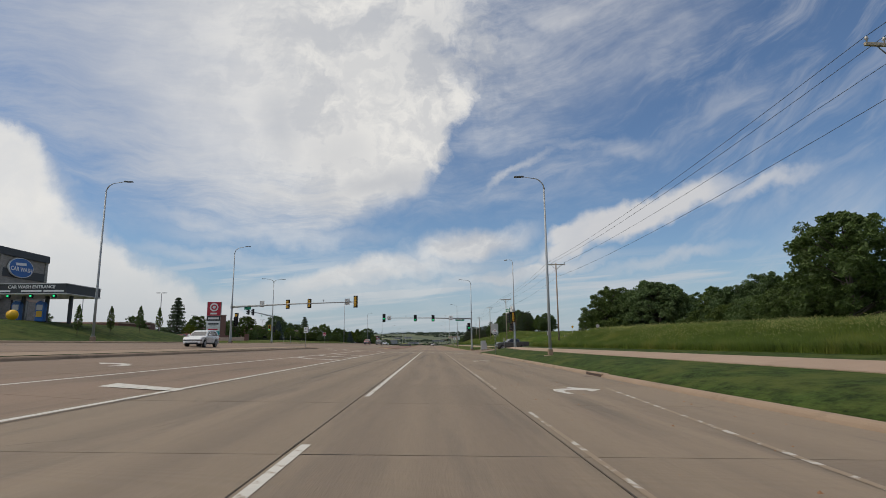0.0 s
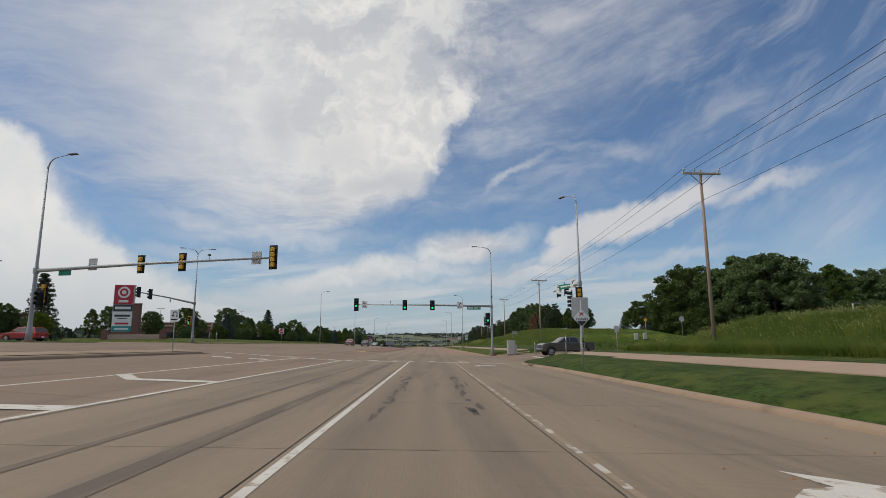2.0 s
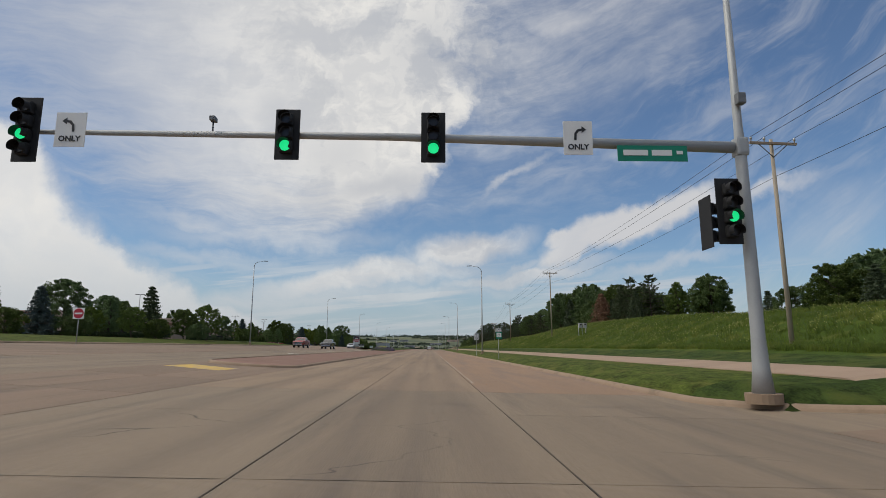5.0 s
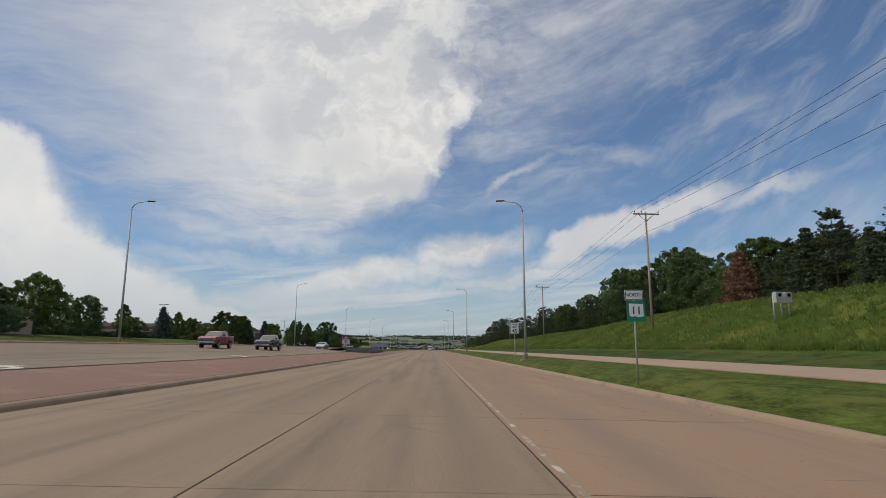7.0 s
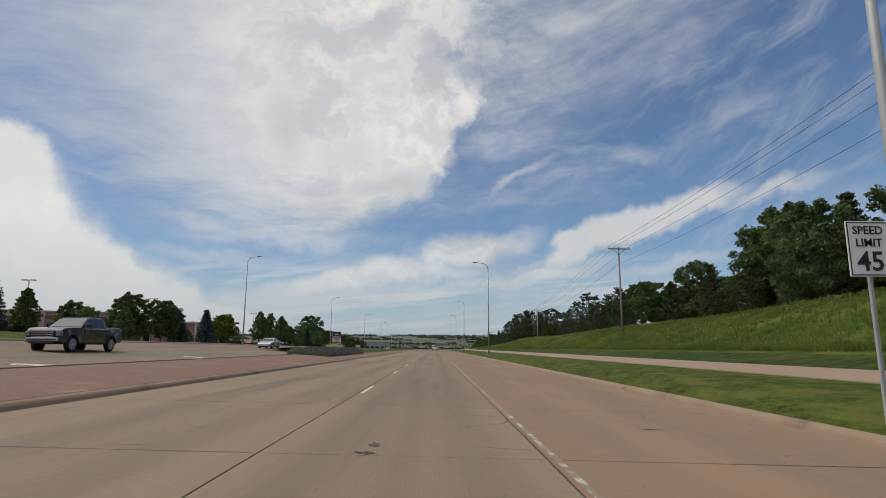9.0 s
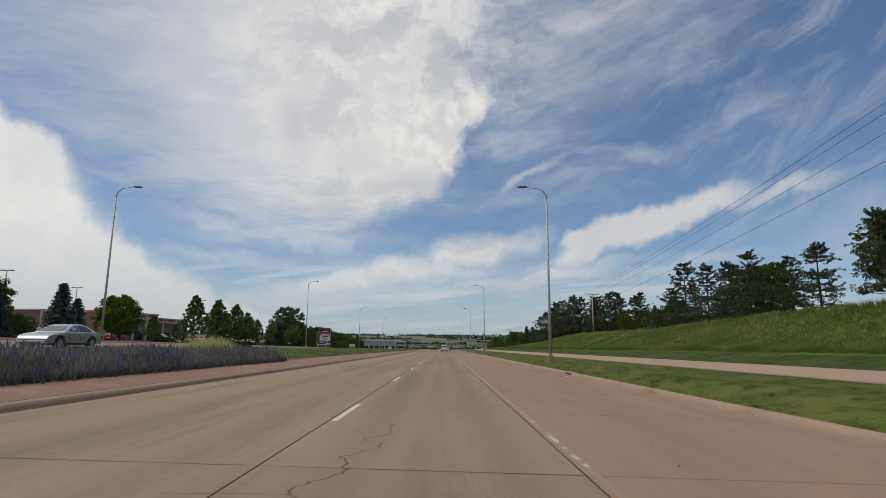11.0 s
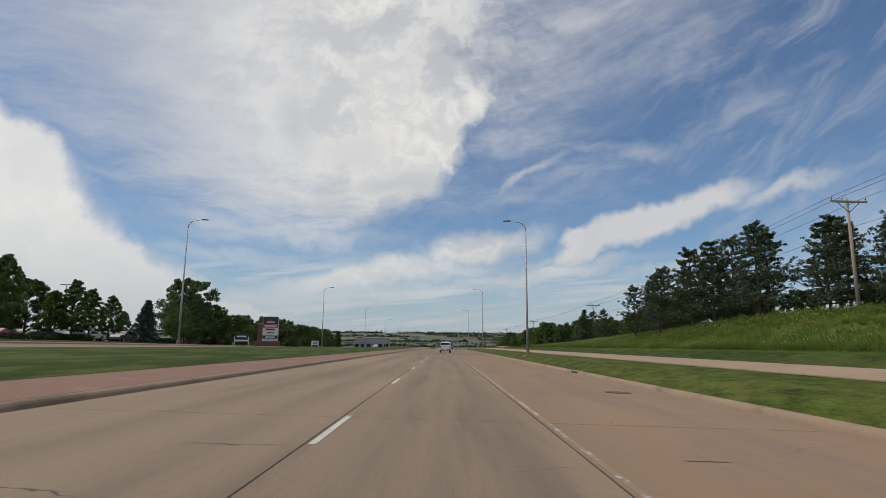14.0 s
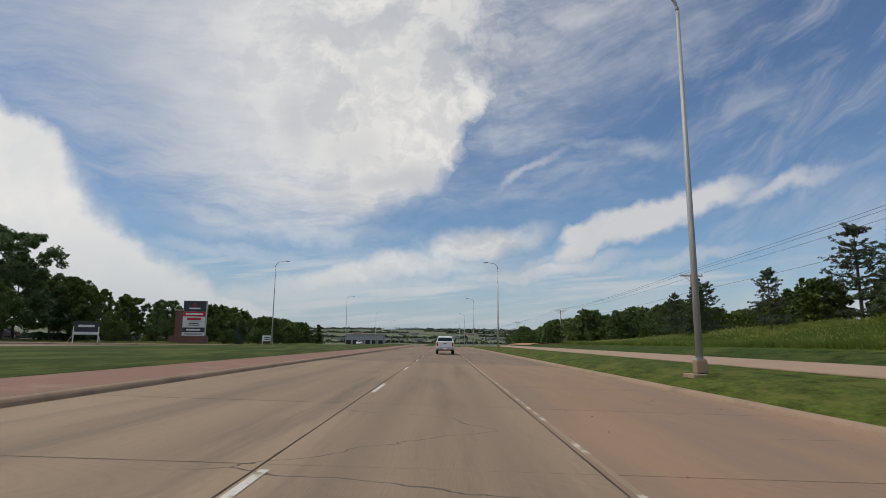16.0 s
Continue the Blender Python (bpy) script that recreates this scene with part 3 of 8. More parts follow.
def plate(bm, outline, depth, m=None):
    """A flat plate from an outline in x and z, of that depth along y."""
    front = [bm.verts.new((x, -depth / 2, z)) for x, z in outline]
    rear = [bm.verts.new((x, depth / 2, z)) for x, z in outline]
    made = [bm.faces.new(front), bm.faces.new(rear[::-1])]
    k = len(outline)
    for i in range(k):
        made.append(bm.faces.new((front[i], rear[i], rear[(i + 1) % k], front[(i + 1) % k])))
    if m:
        bmesh.ops.transform(bm, matrix=m, verts=front + rear)
    return front + rear


def part(name, bm, mat, parent, label=""):
    """Links a bmesh as one mesh object under a thing or a part."""
    bmesh.ops.recalc_face_normals(bm, faces=bm.faces)
    me = bpy.data.meshes.new(name)
    bm.to_mesh(me)
    bm.free()
    me.materials.append(mat)
    ob = new(name, me)
    ob.parent = parent
    if label:
        ob["label"] = label
    return ob


def mesh_of(name, verts, faces, mat, smooth=False):
    me = bpy.data.meshes.new(name)
    me.from_pydata([tuple(v) for v in verts], [], [tuple(f) for f in faces])
    me.materials.append(mat)
    if smooth:
        me.polygons.foreach_set("use_smooth", [True] * len(me.polygons))
    me.update()
    return me


def thing(name, m, label, category, group="", kind=""):
    ob = new(name)
    ob.empty_display_size = 0.3
    ob.matrix_world = m
    return tagged(ob, label, category, group, kind)


def words(name, text, size, m, mat, parent, bold=0.0):
    """Letters of Blender's own font as a thin mesh, centred, reading along x with z up."""
    cu = bpy.data.curves.new(name, "FONT")
    cu.body, cu.size, cu.align_x, cu.align_y, cu.extrude, cu.offset, cu.resolution_u = text, size, "CENTER", "CENTER", 0.004, bold, 2
    ob = bpy.data.objects.new(name, cu)
    scene.collection.objects.link(ob)
    me = bpy.data.meshes.new_from_object(ob.evaluated_get(bpy.context.evaluated_depsgraph_get()))
    bpy.data.objects.remove(ob)
    me.transform(m @ Matrix.Rotation(radians(90), 4, "X"))
    me.materials.clear()
    me.materials.append(mat)
    made = new(name, me)
    made.parent = parent
    return made

# ---- the lie of the land ----
CREST = ((0, 1.8), (60, 1.95), (100, 2.5), (117, 2.75), (123, 1.7), (127, 0.6), (154, 0.75), (160, 2.8), (166, 3.5), (185, 3.8), (206, 4.7), (237, 5.0), (258, 4.6), (275, 4.1), (314, 3.9), (335, 3.4), (377, 3.8), (394, 3.1), (425, 2.3), (445, 1.5), (480, 0.5), (560, 0.0), (4000, 0.0))
CROSS_Y0, CROSS_Y1 = 134.0, 153.0
ROAD_R, ROAD_L, MEDIAN_R = 7.45, -29.5, -19.5


def lerp(x, table):
    return float(np.interp(x, [r[0] for r in table], [r[1] for r in table]))


def smooth01(v):
    v = min(max(v, 0.0), 1.0)
    return v * v * (3 - 2 * v)


def height(x, y):
    """The height of the finished ground."""
    fade = lerp(y, ((300, 1), (400, 0.6), (480, 0.1), (600, 0.0)))
    far = smooth01((y - 520) / 300) * -3.0 + smooth01((y - 1000) / 2200) * 58.0
    if x < -7.5:
        z = 0.165 + fade * 0.07 * (min(-x, 31) - 7.5) + lerp(y, ((300, 0.01), (360, 0.032), (480, 0.032))) * max(min(-x, 52) - 31, 0)
        z += 2.1 * smooth01((-x - 30.5) / 9.0) * smooth01((y - 55) / 15) * smooth01((128 - y) / 12)
        z += 0.8 * smooth01((-x - 31.0) / 9.0) * smooth01((y - 168) / 12) * smooth01((305 - y) / 25)
    elif x < ROAD_R + 0.05:
        z = -0.022 * x
    else:
        z = lerp(x, ((7.5, -0.165), (7.66, 0.0), (9.0, 0.36), (11.2, 0.52), (13.2, 0.72), (15.5, 0.85)))
        steep = lerp(y, ((140, 0.0), (175, 0.30)))
        z += steep * smooth01((x - 13.2) / 2.8)
        flat = smooth01((y - 129.8) / 2.6) * smooth01((157.4 - y) / 2.6)
        z = z * (1 - flat) + flat * lerp(x, ((7.5, -0.165), (16.0, 0.29), (40.0, 1.0)))
        if y < 480:
            z += (lerp(y, CREST) - 0.85 - steep) * (1 - flat) * smooth01((x - 15.0) / lerp(y, ((120, 7.0), (165, 9.0), (200, 11.0)))) * (1.0 if y > 205 or y < 140 else 1.0 - (1.0 - smooth01((46 - x) / 14)) * smooth01((205 - y) / 15)) if x > 15 else 0.0
        else:
            z *= 1 - 0.8 * smooth01((y - 480) / 80)
    return z + far


def strip(name, x0, x1, y0, y1, mat, lift, dx=2.0, dy=6.1, label="", category=""):
    """A sheet that follows the ground between those sides."""
    xs = np.linspace(x0, x1, max(2, int(abs(x1 - x0) / dx) + 2))
    ys = np.linspace(y0, y1, max(2, int((y1 - y0) / dy) + 1))
    verts = [(x, y, height(x, y) + lift) for y in ys for x in xs]
    k = len(xs)
    faces = [(j * k + i, j * k + i + 1, (j + 1) * k + i + 1, (j + 1) * k + i) for j in range(len(ys) - 1) for i in range(k - 1)]
    ob = new(name, mesh_of(name, verts, faces, mat, True))
    return tagged(ob, label, category, "", "structure")


def slab_rows(verts, faces, xs, y0, y1, step, gap, lift, depth=0.05):
    """Slabs with open joints, xs: the joints across."""
    rows = int(round((y1 - y0) / step))
    for r in range(rows):
        for xa, xb in zip(xs, xs[1:]):
            a, b = min(xa, xb) + gap, max(xa, xb) - gap
            p, q = y0 + r * step + gap, y0 + (r + 1) * step - gap
            base = len(verts)
            for z in (lift, lift - depth):
                verts += [(x, y, height(x, y) + z) for x, y in ((a, p), (b, p), (b, q), (a, q))]
            faces += [(base, base + 1, base + 2, base + 3)] + [(base + i, base + 4 + i, base + 4 + (i + 1) % 4, base + (i + 1) % 4) for i in range(4)]


# ground sheet to the horizon
gx = sorted({14.2, 15.0, -4000, -2000, -1000, -500, -260, -160, -120, -90, -75, -60, -52, -45, -40, -36, -33, -31, -29.6, -29.45, -25, -19.65, -19.4, -17.25, -17.1, -15, -12, -10, -7.6, -7.5, -4, 0, 4, 7.44, 7.5, 7.6, 8.2, 9, 10, 11.2, 12.2, 13.2, 14.3, 15.5, 16.5, 18, 19.5, 21, 22.5, 24, 26, 29, 33, 38, 45, 60, 80, 110, 160, 260, 500, 1000, 2000, 4000})
gy = sorted({-4000, -1500, -500, -200, -100, -50, *np.arange(-20, 560, 3.0).tolist(), 131.5, 132.5, 133.2, 134.2, 153.4, 154.2, 155.5, *np.arange(560, 900, 20.0).tolist(), *np.arange(900, 2400, 80.0).tolist(), 2700, 3200, 4000})


def kerb_x(y):
    """Where the kerb of the near corner stands beside the through road."""
    return lerp(y, ((116, 7.42), (119, 7.25), (122, 7.0), (124.5, 7.05), (127.2, 7.5), (129.3, 8.3), (131.2, 9.6), (132.7, 11.6), (133.4, 14.0)))


def far_kerb_x(y):
    return 13.5 - math.sqrt(max(6.08 ** 2 - (160.0 - y) ** 2, 0.0))


def corner_z(x, y):
    """The paved apron of the corners."""
    rise = lerp(x, ((7.4, -0.163), (16.0, 0.30)))
    return rise - 0.01


def corner_lawn_z(x, y):
    e = kerb_x(y) + 0.18
    out = max(12.0, e + 0.6)
    low = corner_z(e, y) + 0.165
    return low + (height(out, y) - low) * smooth01((x - e) / (out - e)) + 0.02


def is_corner(x, y):
    return 7.0 < x < 11.5 and 116.5 < y < 133.5 or 7.4 < x < 13.6 and 153.4 < y < 160.5 and x < far_kerb_x(y) + 0.5


def is_paved(x, y):
    left = ROAD_L < x < MEDIAN_R - 0.1
    mid = -7.55 < x < ROAD_R + 0.02
    turn = -19.7 < x < -7.5 and 124.3 < y < 177.5 or -17.2 < x < -7.5 and y < 160
    cross = CROSS_Y0 - 1 < y < CROSS_Y1 + 1 and (-150 < x < 150)
    bay = -19.6 < x < -12.9 and 156 < y < 294
    return y < 1400 and (left or mid or turn or cross or bay)


def corner_bed(x, y):
    """The ground under the corners: sunk below the paved apron, close under the grass."""
    return corner_lawn_z(x, y) - 0.07 if y < 126.5 and x > 8.0 else corner_z(x, y) - 0.35


gverts = [(x, y, corner_bed(x, y) if is_corner(x, y) else height(x, y) - (0.16 if is_paved(x, y) else 0.0)) for y in gy for x in gx]
gk = len(gx)
gfaces = [(j * gk + i, j * gk + i + 1, (j + 1) * gk + i + 1, (j + 1) * gk + i) for j in range(len(gy) - 1) for i in range(gk - 1)]
ground_mesh = mesh_of("ground", gverts, gfaces, LAWN, True)
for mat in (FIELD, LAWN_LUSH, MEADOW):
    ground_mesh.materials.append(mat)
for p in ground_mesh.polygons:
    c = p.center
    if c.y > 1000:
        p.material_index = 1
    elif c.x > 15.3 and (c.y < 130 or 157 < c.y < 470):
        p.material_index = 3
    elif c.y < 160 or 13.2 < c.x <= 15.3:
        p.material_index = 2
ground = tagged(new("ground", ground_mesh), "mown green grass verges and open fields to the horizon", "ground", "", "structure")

# roads: a dark bed that shows in the joints, slabs above it
road = tagged(new("road"), "tan concrete divided highway in jointed slabs", "road", "", "structure")
ROAD_Y0, ROAD_Y1, STEP = 14.84, 411.34, 6.1
for nm, xa, xb, ya, yb in (("road_bed", -7.5, ROAD_R, -60, 1400), ("turn_lane_bed", -17.2, -7.5, -60, 160), ("far_carriageway_bed", ROAD_L, MEDIAN_R, -60, 1400), ("cross_street_bed", -150, 150, CROSS_Y0 - 0.8, CROSS_Y1 + 0.5), ("crossing_bed", -31, -7.5, 124.0, 180.0)):
    ob = strip(nm, xa, xb, ya, yb, JOINT, -0.05, 3.0, 6.1)
    ob.parent = road
    for key in ("kind",):
        del ob[key]
fv, ff = [], []
slab_rows(fv, ff, (-7.45, -1.83, 1.83, 7.44), ROAD_Y1, ROAD_Y1 + 60 * STEP, STEP, 0.016, 0.0)
slab_rows(fv, ff, (-7.45, -1.83, 1.83, 7.44), -58.36, ROAD_Y0, STEP, 0.016, 0.0)
slab_rows(fv, ff, (-7.45, 7.44), 777.34, 1390, 30.5, 0.012, 0.0)
slab_rows(fv, ff, (-16.8, -12.1, -7.47), -58.36, 130.74, STEP, 0.012, -0.002)
slab_rows(fv, ff, (-29.5, -26.2, -22.9, -19.6), -58.36, 130.74, STEP, 0.012, -0.002)
slab_rows(fv, ff, (-29.5, -26.2, -22.9, -19.6), 152.5, 152.5 + 70 * STEP, STEP, 0.012, -0.002)
slab_rows(fv, ff, (-29.5, -19.6), 579.5, 1390, 30.5, 0.012, -0.002)
slab_rows(fv, ff, (-31.0, -29.6, -26.2, -22.9, -19.6, -16.8, -12.1, -7.5), 130.8, 152.4, 5.4, 0.012, -0.002)
slab_rows(fv, ff, np.arange(-149.75, -30.9, 4.75), 133.4, 153.4, 5.0, 0.012, -0.002)
slab_rows(fv, ff, (7.46, 9.0, 11.2, 13.2, 15.0, 18.0, 21.0, 24.0, 27.0, *np.arange(31, 152, 6.0)), 133.4, 153.4, 5.0, 0.012, -0.002)
slab_rows(fv, ff, (-12.95, -10.2, -7.5), 152.5, 152.5 + 4 * STEP, STEP, 0.012, -0.002)
slab_rows(fv, ff, (-12.95, -10.2, -7.5), 176.9, 178.7, 1.8, 0.012, -0.002)
slab_rows(fv, ff, (-19.6, -16.2, -12.95), 152.5, 158.6, STEP, 0.012, -0.002)
slab_rows(fv, ff, (-19.6, -16.8), 124.8, 130.74, 5.94, 0.012, -0.002)
far_slabs = new("far_slabs", mesh_of("far_slabs", fv, ff, CONCRETE_DIM))
far_slabs.parent = road
far_slabs["kind"] = "stuff"


def parked_row(name, xs, y0, y1, z_lift, mat, parent, step=STEP):
    v, f = [], []
    slab_rows(v, f, xs, y0, y1, step, 0.012, z_lift)
    ob = new(name, mesh_of(name, v, f, mat))
    ob.parent = parent
    return ob


# left-turn bay beyond the crossing
bay = parked_row("turn_bay_slabs", (-19.55, -16.2, -12.95), 158, 292, -0.003, CONCRETE, road)

# paving of the path beside the road
path_walk = tagged(new("pavement_path"), "pinkish concrete footpath along the grass bank", "footpath", "", "structure")
pv, pf = [], []
slab_rows(pv, pf, (11.2, 13.2), -60, 130, 2.0, 0.006, 0.03, 0.06)
slab_rows(pv, pf, (11.2, 13.2), 156, 620, 2.0, 0.006, 0.03, 0.06)
ob = new("path_slab_run", mesh_of("path_slab_run", pv, pf, WALK))
ob.parent = path_walk
ob["kind"] = "stuff"


def kerb_land(x, y):
    """The ground under a kerb: the paved apron at the corners, else the lie of the land."""
    if 7.43 < x < 15.5 and (116.0 < y < 133.7 or 153.4 < y < 160.2):
        return corner_z(x, y)
    return height(min(x, 7.49), y) if x < 7.6 else height(x, y)


def kerb(name, line, section, mat, label, seg=3.0):
    """A kerb swept along a ground line; section: offsets to the right of the way of travel and heights."""
    verts, faces = [], []
    k = len(section)
    for i, (x, y) in enumerate(line):
        a, b = Vector(line[max(i - 1, 0)]), Vector(line[min(i + 1, len(line) - 1)])
        d = (b - a).normalized()
        n = Vector((d.y, -d.x))
        for off, z in section:
            px, py = x + n.x * off, y + n.y * off
            verts.append((px, py, kerb_land(x, y) + z))
    for i in range(len(line) - 1):
        for j in range(k - 1):
            faces.append((i * k + j, i * k + j + 1, (i + 1) * k + j + 1, (i + 1) * k + j))
    ob = new(name, mesh_of(name, verts, faces, mat))
    return tagged(ob, label, "kerb", "", "structure")


def line_y(x, y0, y1, step=6.1):
    return [(x, float(y)) for y in np.append(np.arange(y0, y1, step), y1)]


def arc(cx, cy, r, a0, a1, n=14):
    return [(cx + r * math.cos(radians(a)), cy + r * math.sin(radians(a))) for a in np.linspace(a0, a1, n)]


SEC_R = ((-0.02, -0.06), (0.0, 0.0), (0.03, 0.07), (0.07, 0.115), (0.12, 0.14), (0.17, 0.148), (0.21, 0.15), (0.23, 0.0))
SEC_L = tuple((-o, z) for o, z in SEC_R)
# right-hand kerbs, with corner curves into the cross street
kerb("kerb_1", line_y(7.42, -60, 116) + [(kerb_x(y), y) for y in (118, 120, 121.5, 123, 124.5, 126, 127.2, 128.3, 129.3, 130.3, 131.2, 132.0, 132.7, 133.2)] + [(14.5, 133.5), (30.0, 133.6), (60.0, 133.6), (150.0, 133.6)], SEC_R, KERB, "tan concrete kerb along the grass verge")
kerb("kerb_2", [(150.0, 154.0), (60.0, 154.0), (16.0, 154.0)] + arc(13.5, 160.0, 6.08, 270, 180, 12) + line_y(7.42, 162, 1390), SEC_R, KERB, "tan concrete kerb along the grass verge")
# median kerbs
kerb("kerb_3", line_y(-7.52, 178, 1390), SEC_L, KERB, "weathered concrete kerb beside the brick strip")
kerb("kerb_4", line_y(-17.2, -60, 124) + arc(-18.4, 124.0, 1.2, 0, 180, 12) + line_y(-19.6, 123.9, 124)[:1] + [(-19.6, y) for y in (110.0, 90.0, 60.0, 20.0, -60.0)], SEC_L, KERB, "brownish raised median kerb")
kerb("kerb_5", line_y(-29.55, -60, 112) + arc(-37.0, 112.0, 7.45, 0, 80, 10), SEC_L, KERB, "low concrete kerb at the far road edge")
kerb("kerb_6", [(-36.0, 170.0), (-31.5, 172.0)] + line_y(-29.55, 178, 900), SEC_L, KERB, "low concrete kerb at the far road edge")
kerb("kerb_7", arc(-10.24, 178.0, 2.71, 360, 180, 12) + line_y(-12.95, 179, 292) + line_y(-19.5, 300, 1390), tuple((o, z) for o, z in SEC_R), KERB, "median kerb beside the far lanes")

# median fills
md = tagged(new("median_strip"), "red brick paved median strip with a concrete kerb", "median", "", "structure")
fill = strip("median_concrete", -19.3, -17.5, -60, 124.5, KERB, 0.16, 1.0, 6.1)
fill.parent = md
strip("median_bed", -12.7, -7.8, 178.0, 292, BRICK, 0.13, 1.0, 6.1).parent = md
strip("median_bed", -10.3, -7.8, 292, 900, BRICK, 0.13, 1.0, 6.1).parent = md
mg = [(-10.3, 0.14), (-11.5, 0.32), (-13.5, 0.50), (-16.5, 0.50), (-18.5, 0.28), (-19.5, 0.15)]
mv, mf = [], []
mys = np.arange(296, 1390, 6.0)
for y in mys:
    for x, z in mg:
        mv.append((x, y, height(x, y) + z))
for j in range(len(mys) - 1):
    for i in range(len(mg) - 1):
        mf.append((j * 6 + i, j * 6 + i + 1, j * 6 + i + 7, j * 6 + i + 6))
tagged(new("median_lawn", mesh_of("median_lawn", mv, mf, LAWN_STRIPED, True)), "mown striped grass of the central median", "lawn", "", "structure")

# parking areas beyond the left verge
strip("parking_lot_1", -120, -47.5, 300, 470, ASPHALT, 0.04, 8, 10, "grey asphalt parking lot behind the trees", "parking lot")
strip("parking_lot_2", -120, -40.9, 94.6, 118, ASPHALT, 0.04, 2, 2, "asphalt forecourt of the car wash", "parking lot")
# bare dirt track up the bank in the distance
strip("dirt_track", 14.0, 16.0, 468, 500, DIRT, 0.10, 1, 4, "orange bare dirt track on the verge", "track")
strip("dirt_bank", 16.0, 22.0, 462, 496, DIRT, 0.12, 1, 2, "orange bare dirt track on the verge", "track")


# ---- road markings: thin paint on the slabs ----
def paint(name, outline, mat, label, parent=None, lift=0.006):
    """A painted patch from an outline of ground points."""
    bm = bmesh.new()
    vs = [bm.verts.new((x, y, height(x, y) + lift)) for x, y in outline]
    bm.faces.new(vs)
    bm.normal_update()
    bm.faces.ensure_lookup_table()
    if bm.faces[0].normal.z < 0:
        bmesh.ops.reverse_faces(bm, faces=bm.faces[:])
    bmesh.ops.triangulate(bm, faces=bm.faces)
    me = bpy.data.meshes.new(name)
    bm.to_mesh(me)
    bm.free()
    me.materials.append(mat)
    ob = tagged(new(name, me), label, "road marking", "", "structure")
    return ob


def paint_line(name, x0, y0, x1, y1, w, mat, label, pieces=1):
    bm = bmesh.new()
    a, b = Vector((x0, y0)), Vector((x1, y1))
    d = (b - a).normalized()
    n = Vector((d.y, -d.x)) * w / 2
    prev = None
    for i in range(pieces + 1):
        p = a + (b - a) * i / pieces
        pair = [bm.verts.new((q.x, q.y, height(q.x, q.y) + 0.006)) for q in (p - n, p + n)]
        if prev:
            bm.faces.new((prev[0], prev[1], pair[1], pair[0]))
        prev = pair
    me = bpy.data.meshes.new(name)
    bmesh.ops.recalc_face_normals(bm, faces=bm.faces)
    bm.to_mesh(me)
    bm.free()
    me.materials.append(mat)
    return tagged(new(name, me), label, "road marking", "", "structure")


for i in range(40):
    y = (243.8, 256.4)[i] if i < 2 else 244.86 + 12.06 * i
    paint_line("lane_dash", -1.72, y, -1.72, y + 3.05, 0.105, PAINT, "white dashed lane marking on the slab joint")
paint_line("lane_line", -1.68, 53.0, -1.68, 125.8, 0.125, PAINT, "solid white lane line beside the slab joint", 12)
paint_line("lane_dash", -1.70, 43.0, -1.70, 46.0, 0.13, PAINT, "white dashed lane marking on the slab joint")
paint_line("edge_line", 1.96, 56.0, 1.96, 125.8, 0.10, PAINT_OLD, "flaking white lane line", 12)
paint_line("edge_line", 1.95, 166.0, 1.95, 900.0, 0.085, PAINT_OLD, "flaking white edge line beside the slab joint", 100)
paint_line("edge_line", 3.9, 38.0, 5.7, 57.0, 0.11, PAINT_OLD, "flaking white edge line", 6)
paint_line("edge_line", 1.98, 40.0, 1.98, 50.0, 0.08, PAINT_OLD, "flaking white edge line", 6)
paint_line("edge_line", -7.15, 0.0, -7.15, 126.0, 0.17, PAINT, "solid white edge line of the through lanes", 22)
paint_line("turn_line", -11.4, 0.0, -10.6, 128.0, 0.13, PAINT, "solid white line of the turn lanes", 22)
paint_line("stop_line", -17.0, 128.6, -7.2, 126.5, 0.42, PAINT, "wide white stop line at the crossing", 6)
paint_line("stop_line", -7.2, 126.5, 6.0, 126.2, 0.42, PAINT, "wide white stop line at the crossing", 6)
for x in (-13.6, -11.6, -9.7, -8.2, -6.6, -4.7, -2.9, -1.55, 0.15, 2.75):
    w = 0.8 if x in (2.75, -4.7) else 0.44
    paint("crosswalk_bar", ((x - w / 2, 126.85), (x + w / 2, 126.85), (x + w / 2, 129.2), (x - w / 2, 129.2)), PAINT_BAR, "worn white crosswalk bar")
for y in (83.0, 91.5, 99.5):
    paint("gore_chevron", ((-10.6, y + 1.6), (-9.6, y + 0.2), (-7.25, y + 1.0), (-7.25, y + 0.2), (-9.7, y - 0.5), (-11.0, y + 1.3)), PAINT, "white painted chevron in the gore")
paint("gore_chevron", ((-9.2, 54.2), (-7.0, 54.0), (-7.0, 54.7), (-9.3, 55.4)), PAINT, "white painted chevron in the gore")


def turn_arrow(x, y, flip=1, s=1.0):
    """A curved turn arrow painted on the lane, tail towards the driver."""
    pts = [(0.42, 0.0), (0.68, 0.08), (0.55, 0.6), (0.56, 1.0), (0.75, 1.32), (1.1, 1.45), (1.5, 1.4), (1.55, 0.9), (2.15, 1.75), (1.0, 2.75), (1.15, 2.0), (0.7, 1.9), (0.32, 1.55), (0.2, 0.95)]
    paint("turn_arrow", [(x + flip * (px - 0.9) * s * 0.85, y + py * s) for px, py in pts], PAINT, "white painted turn arrow")


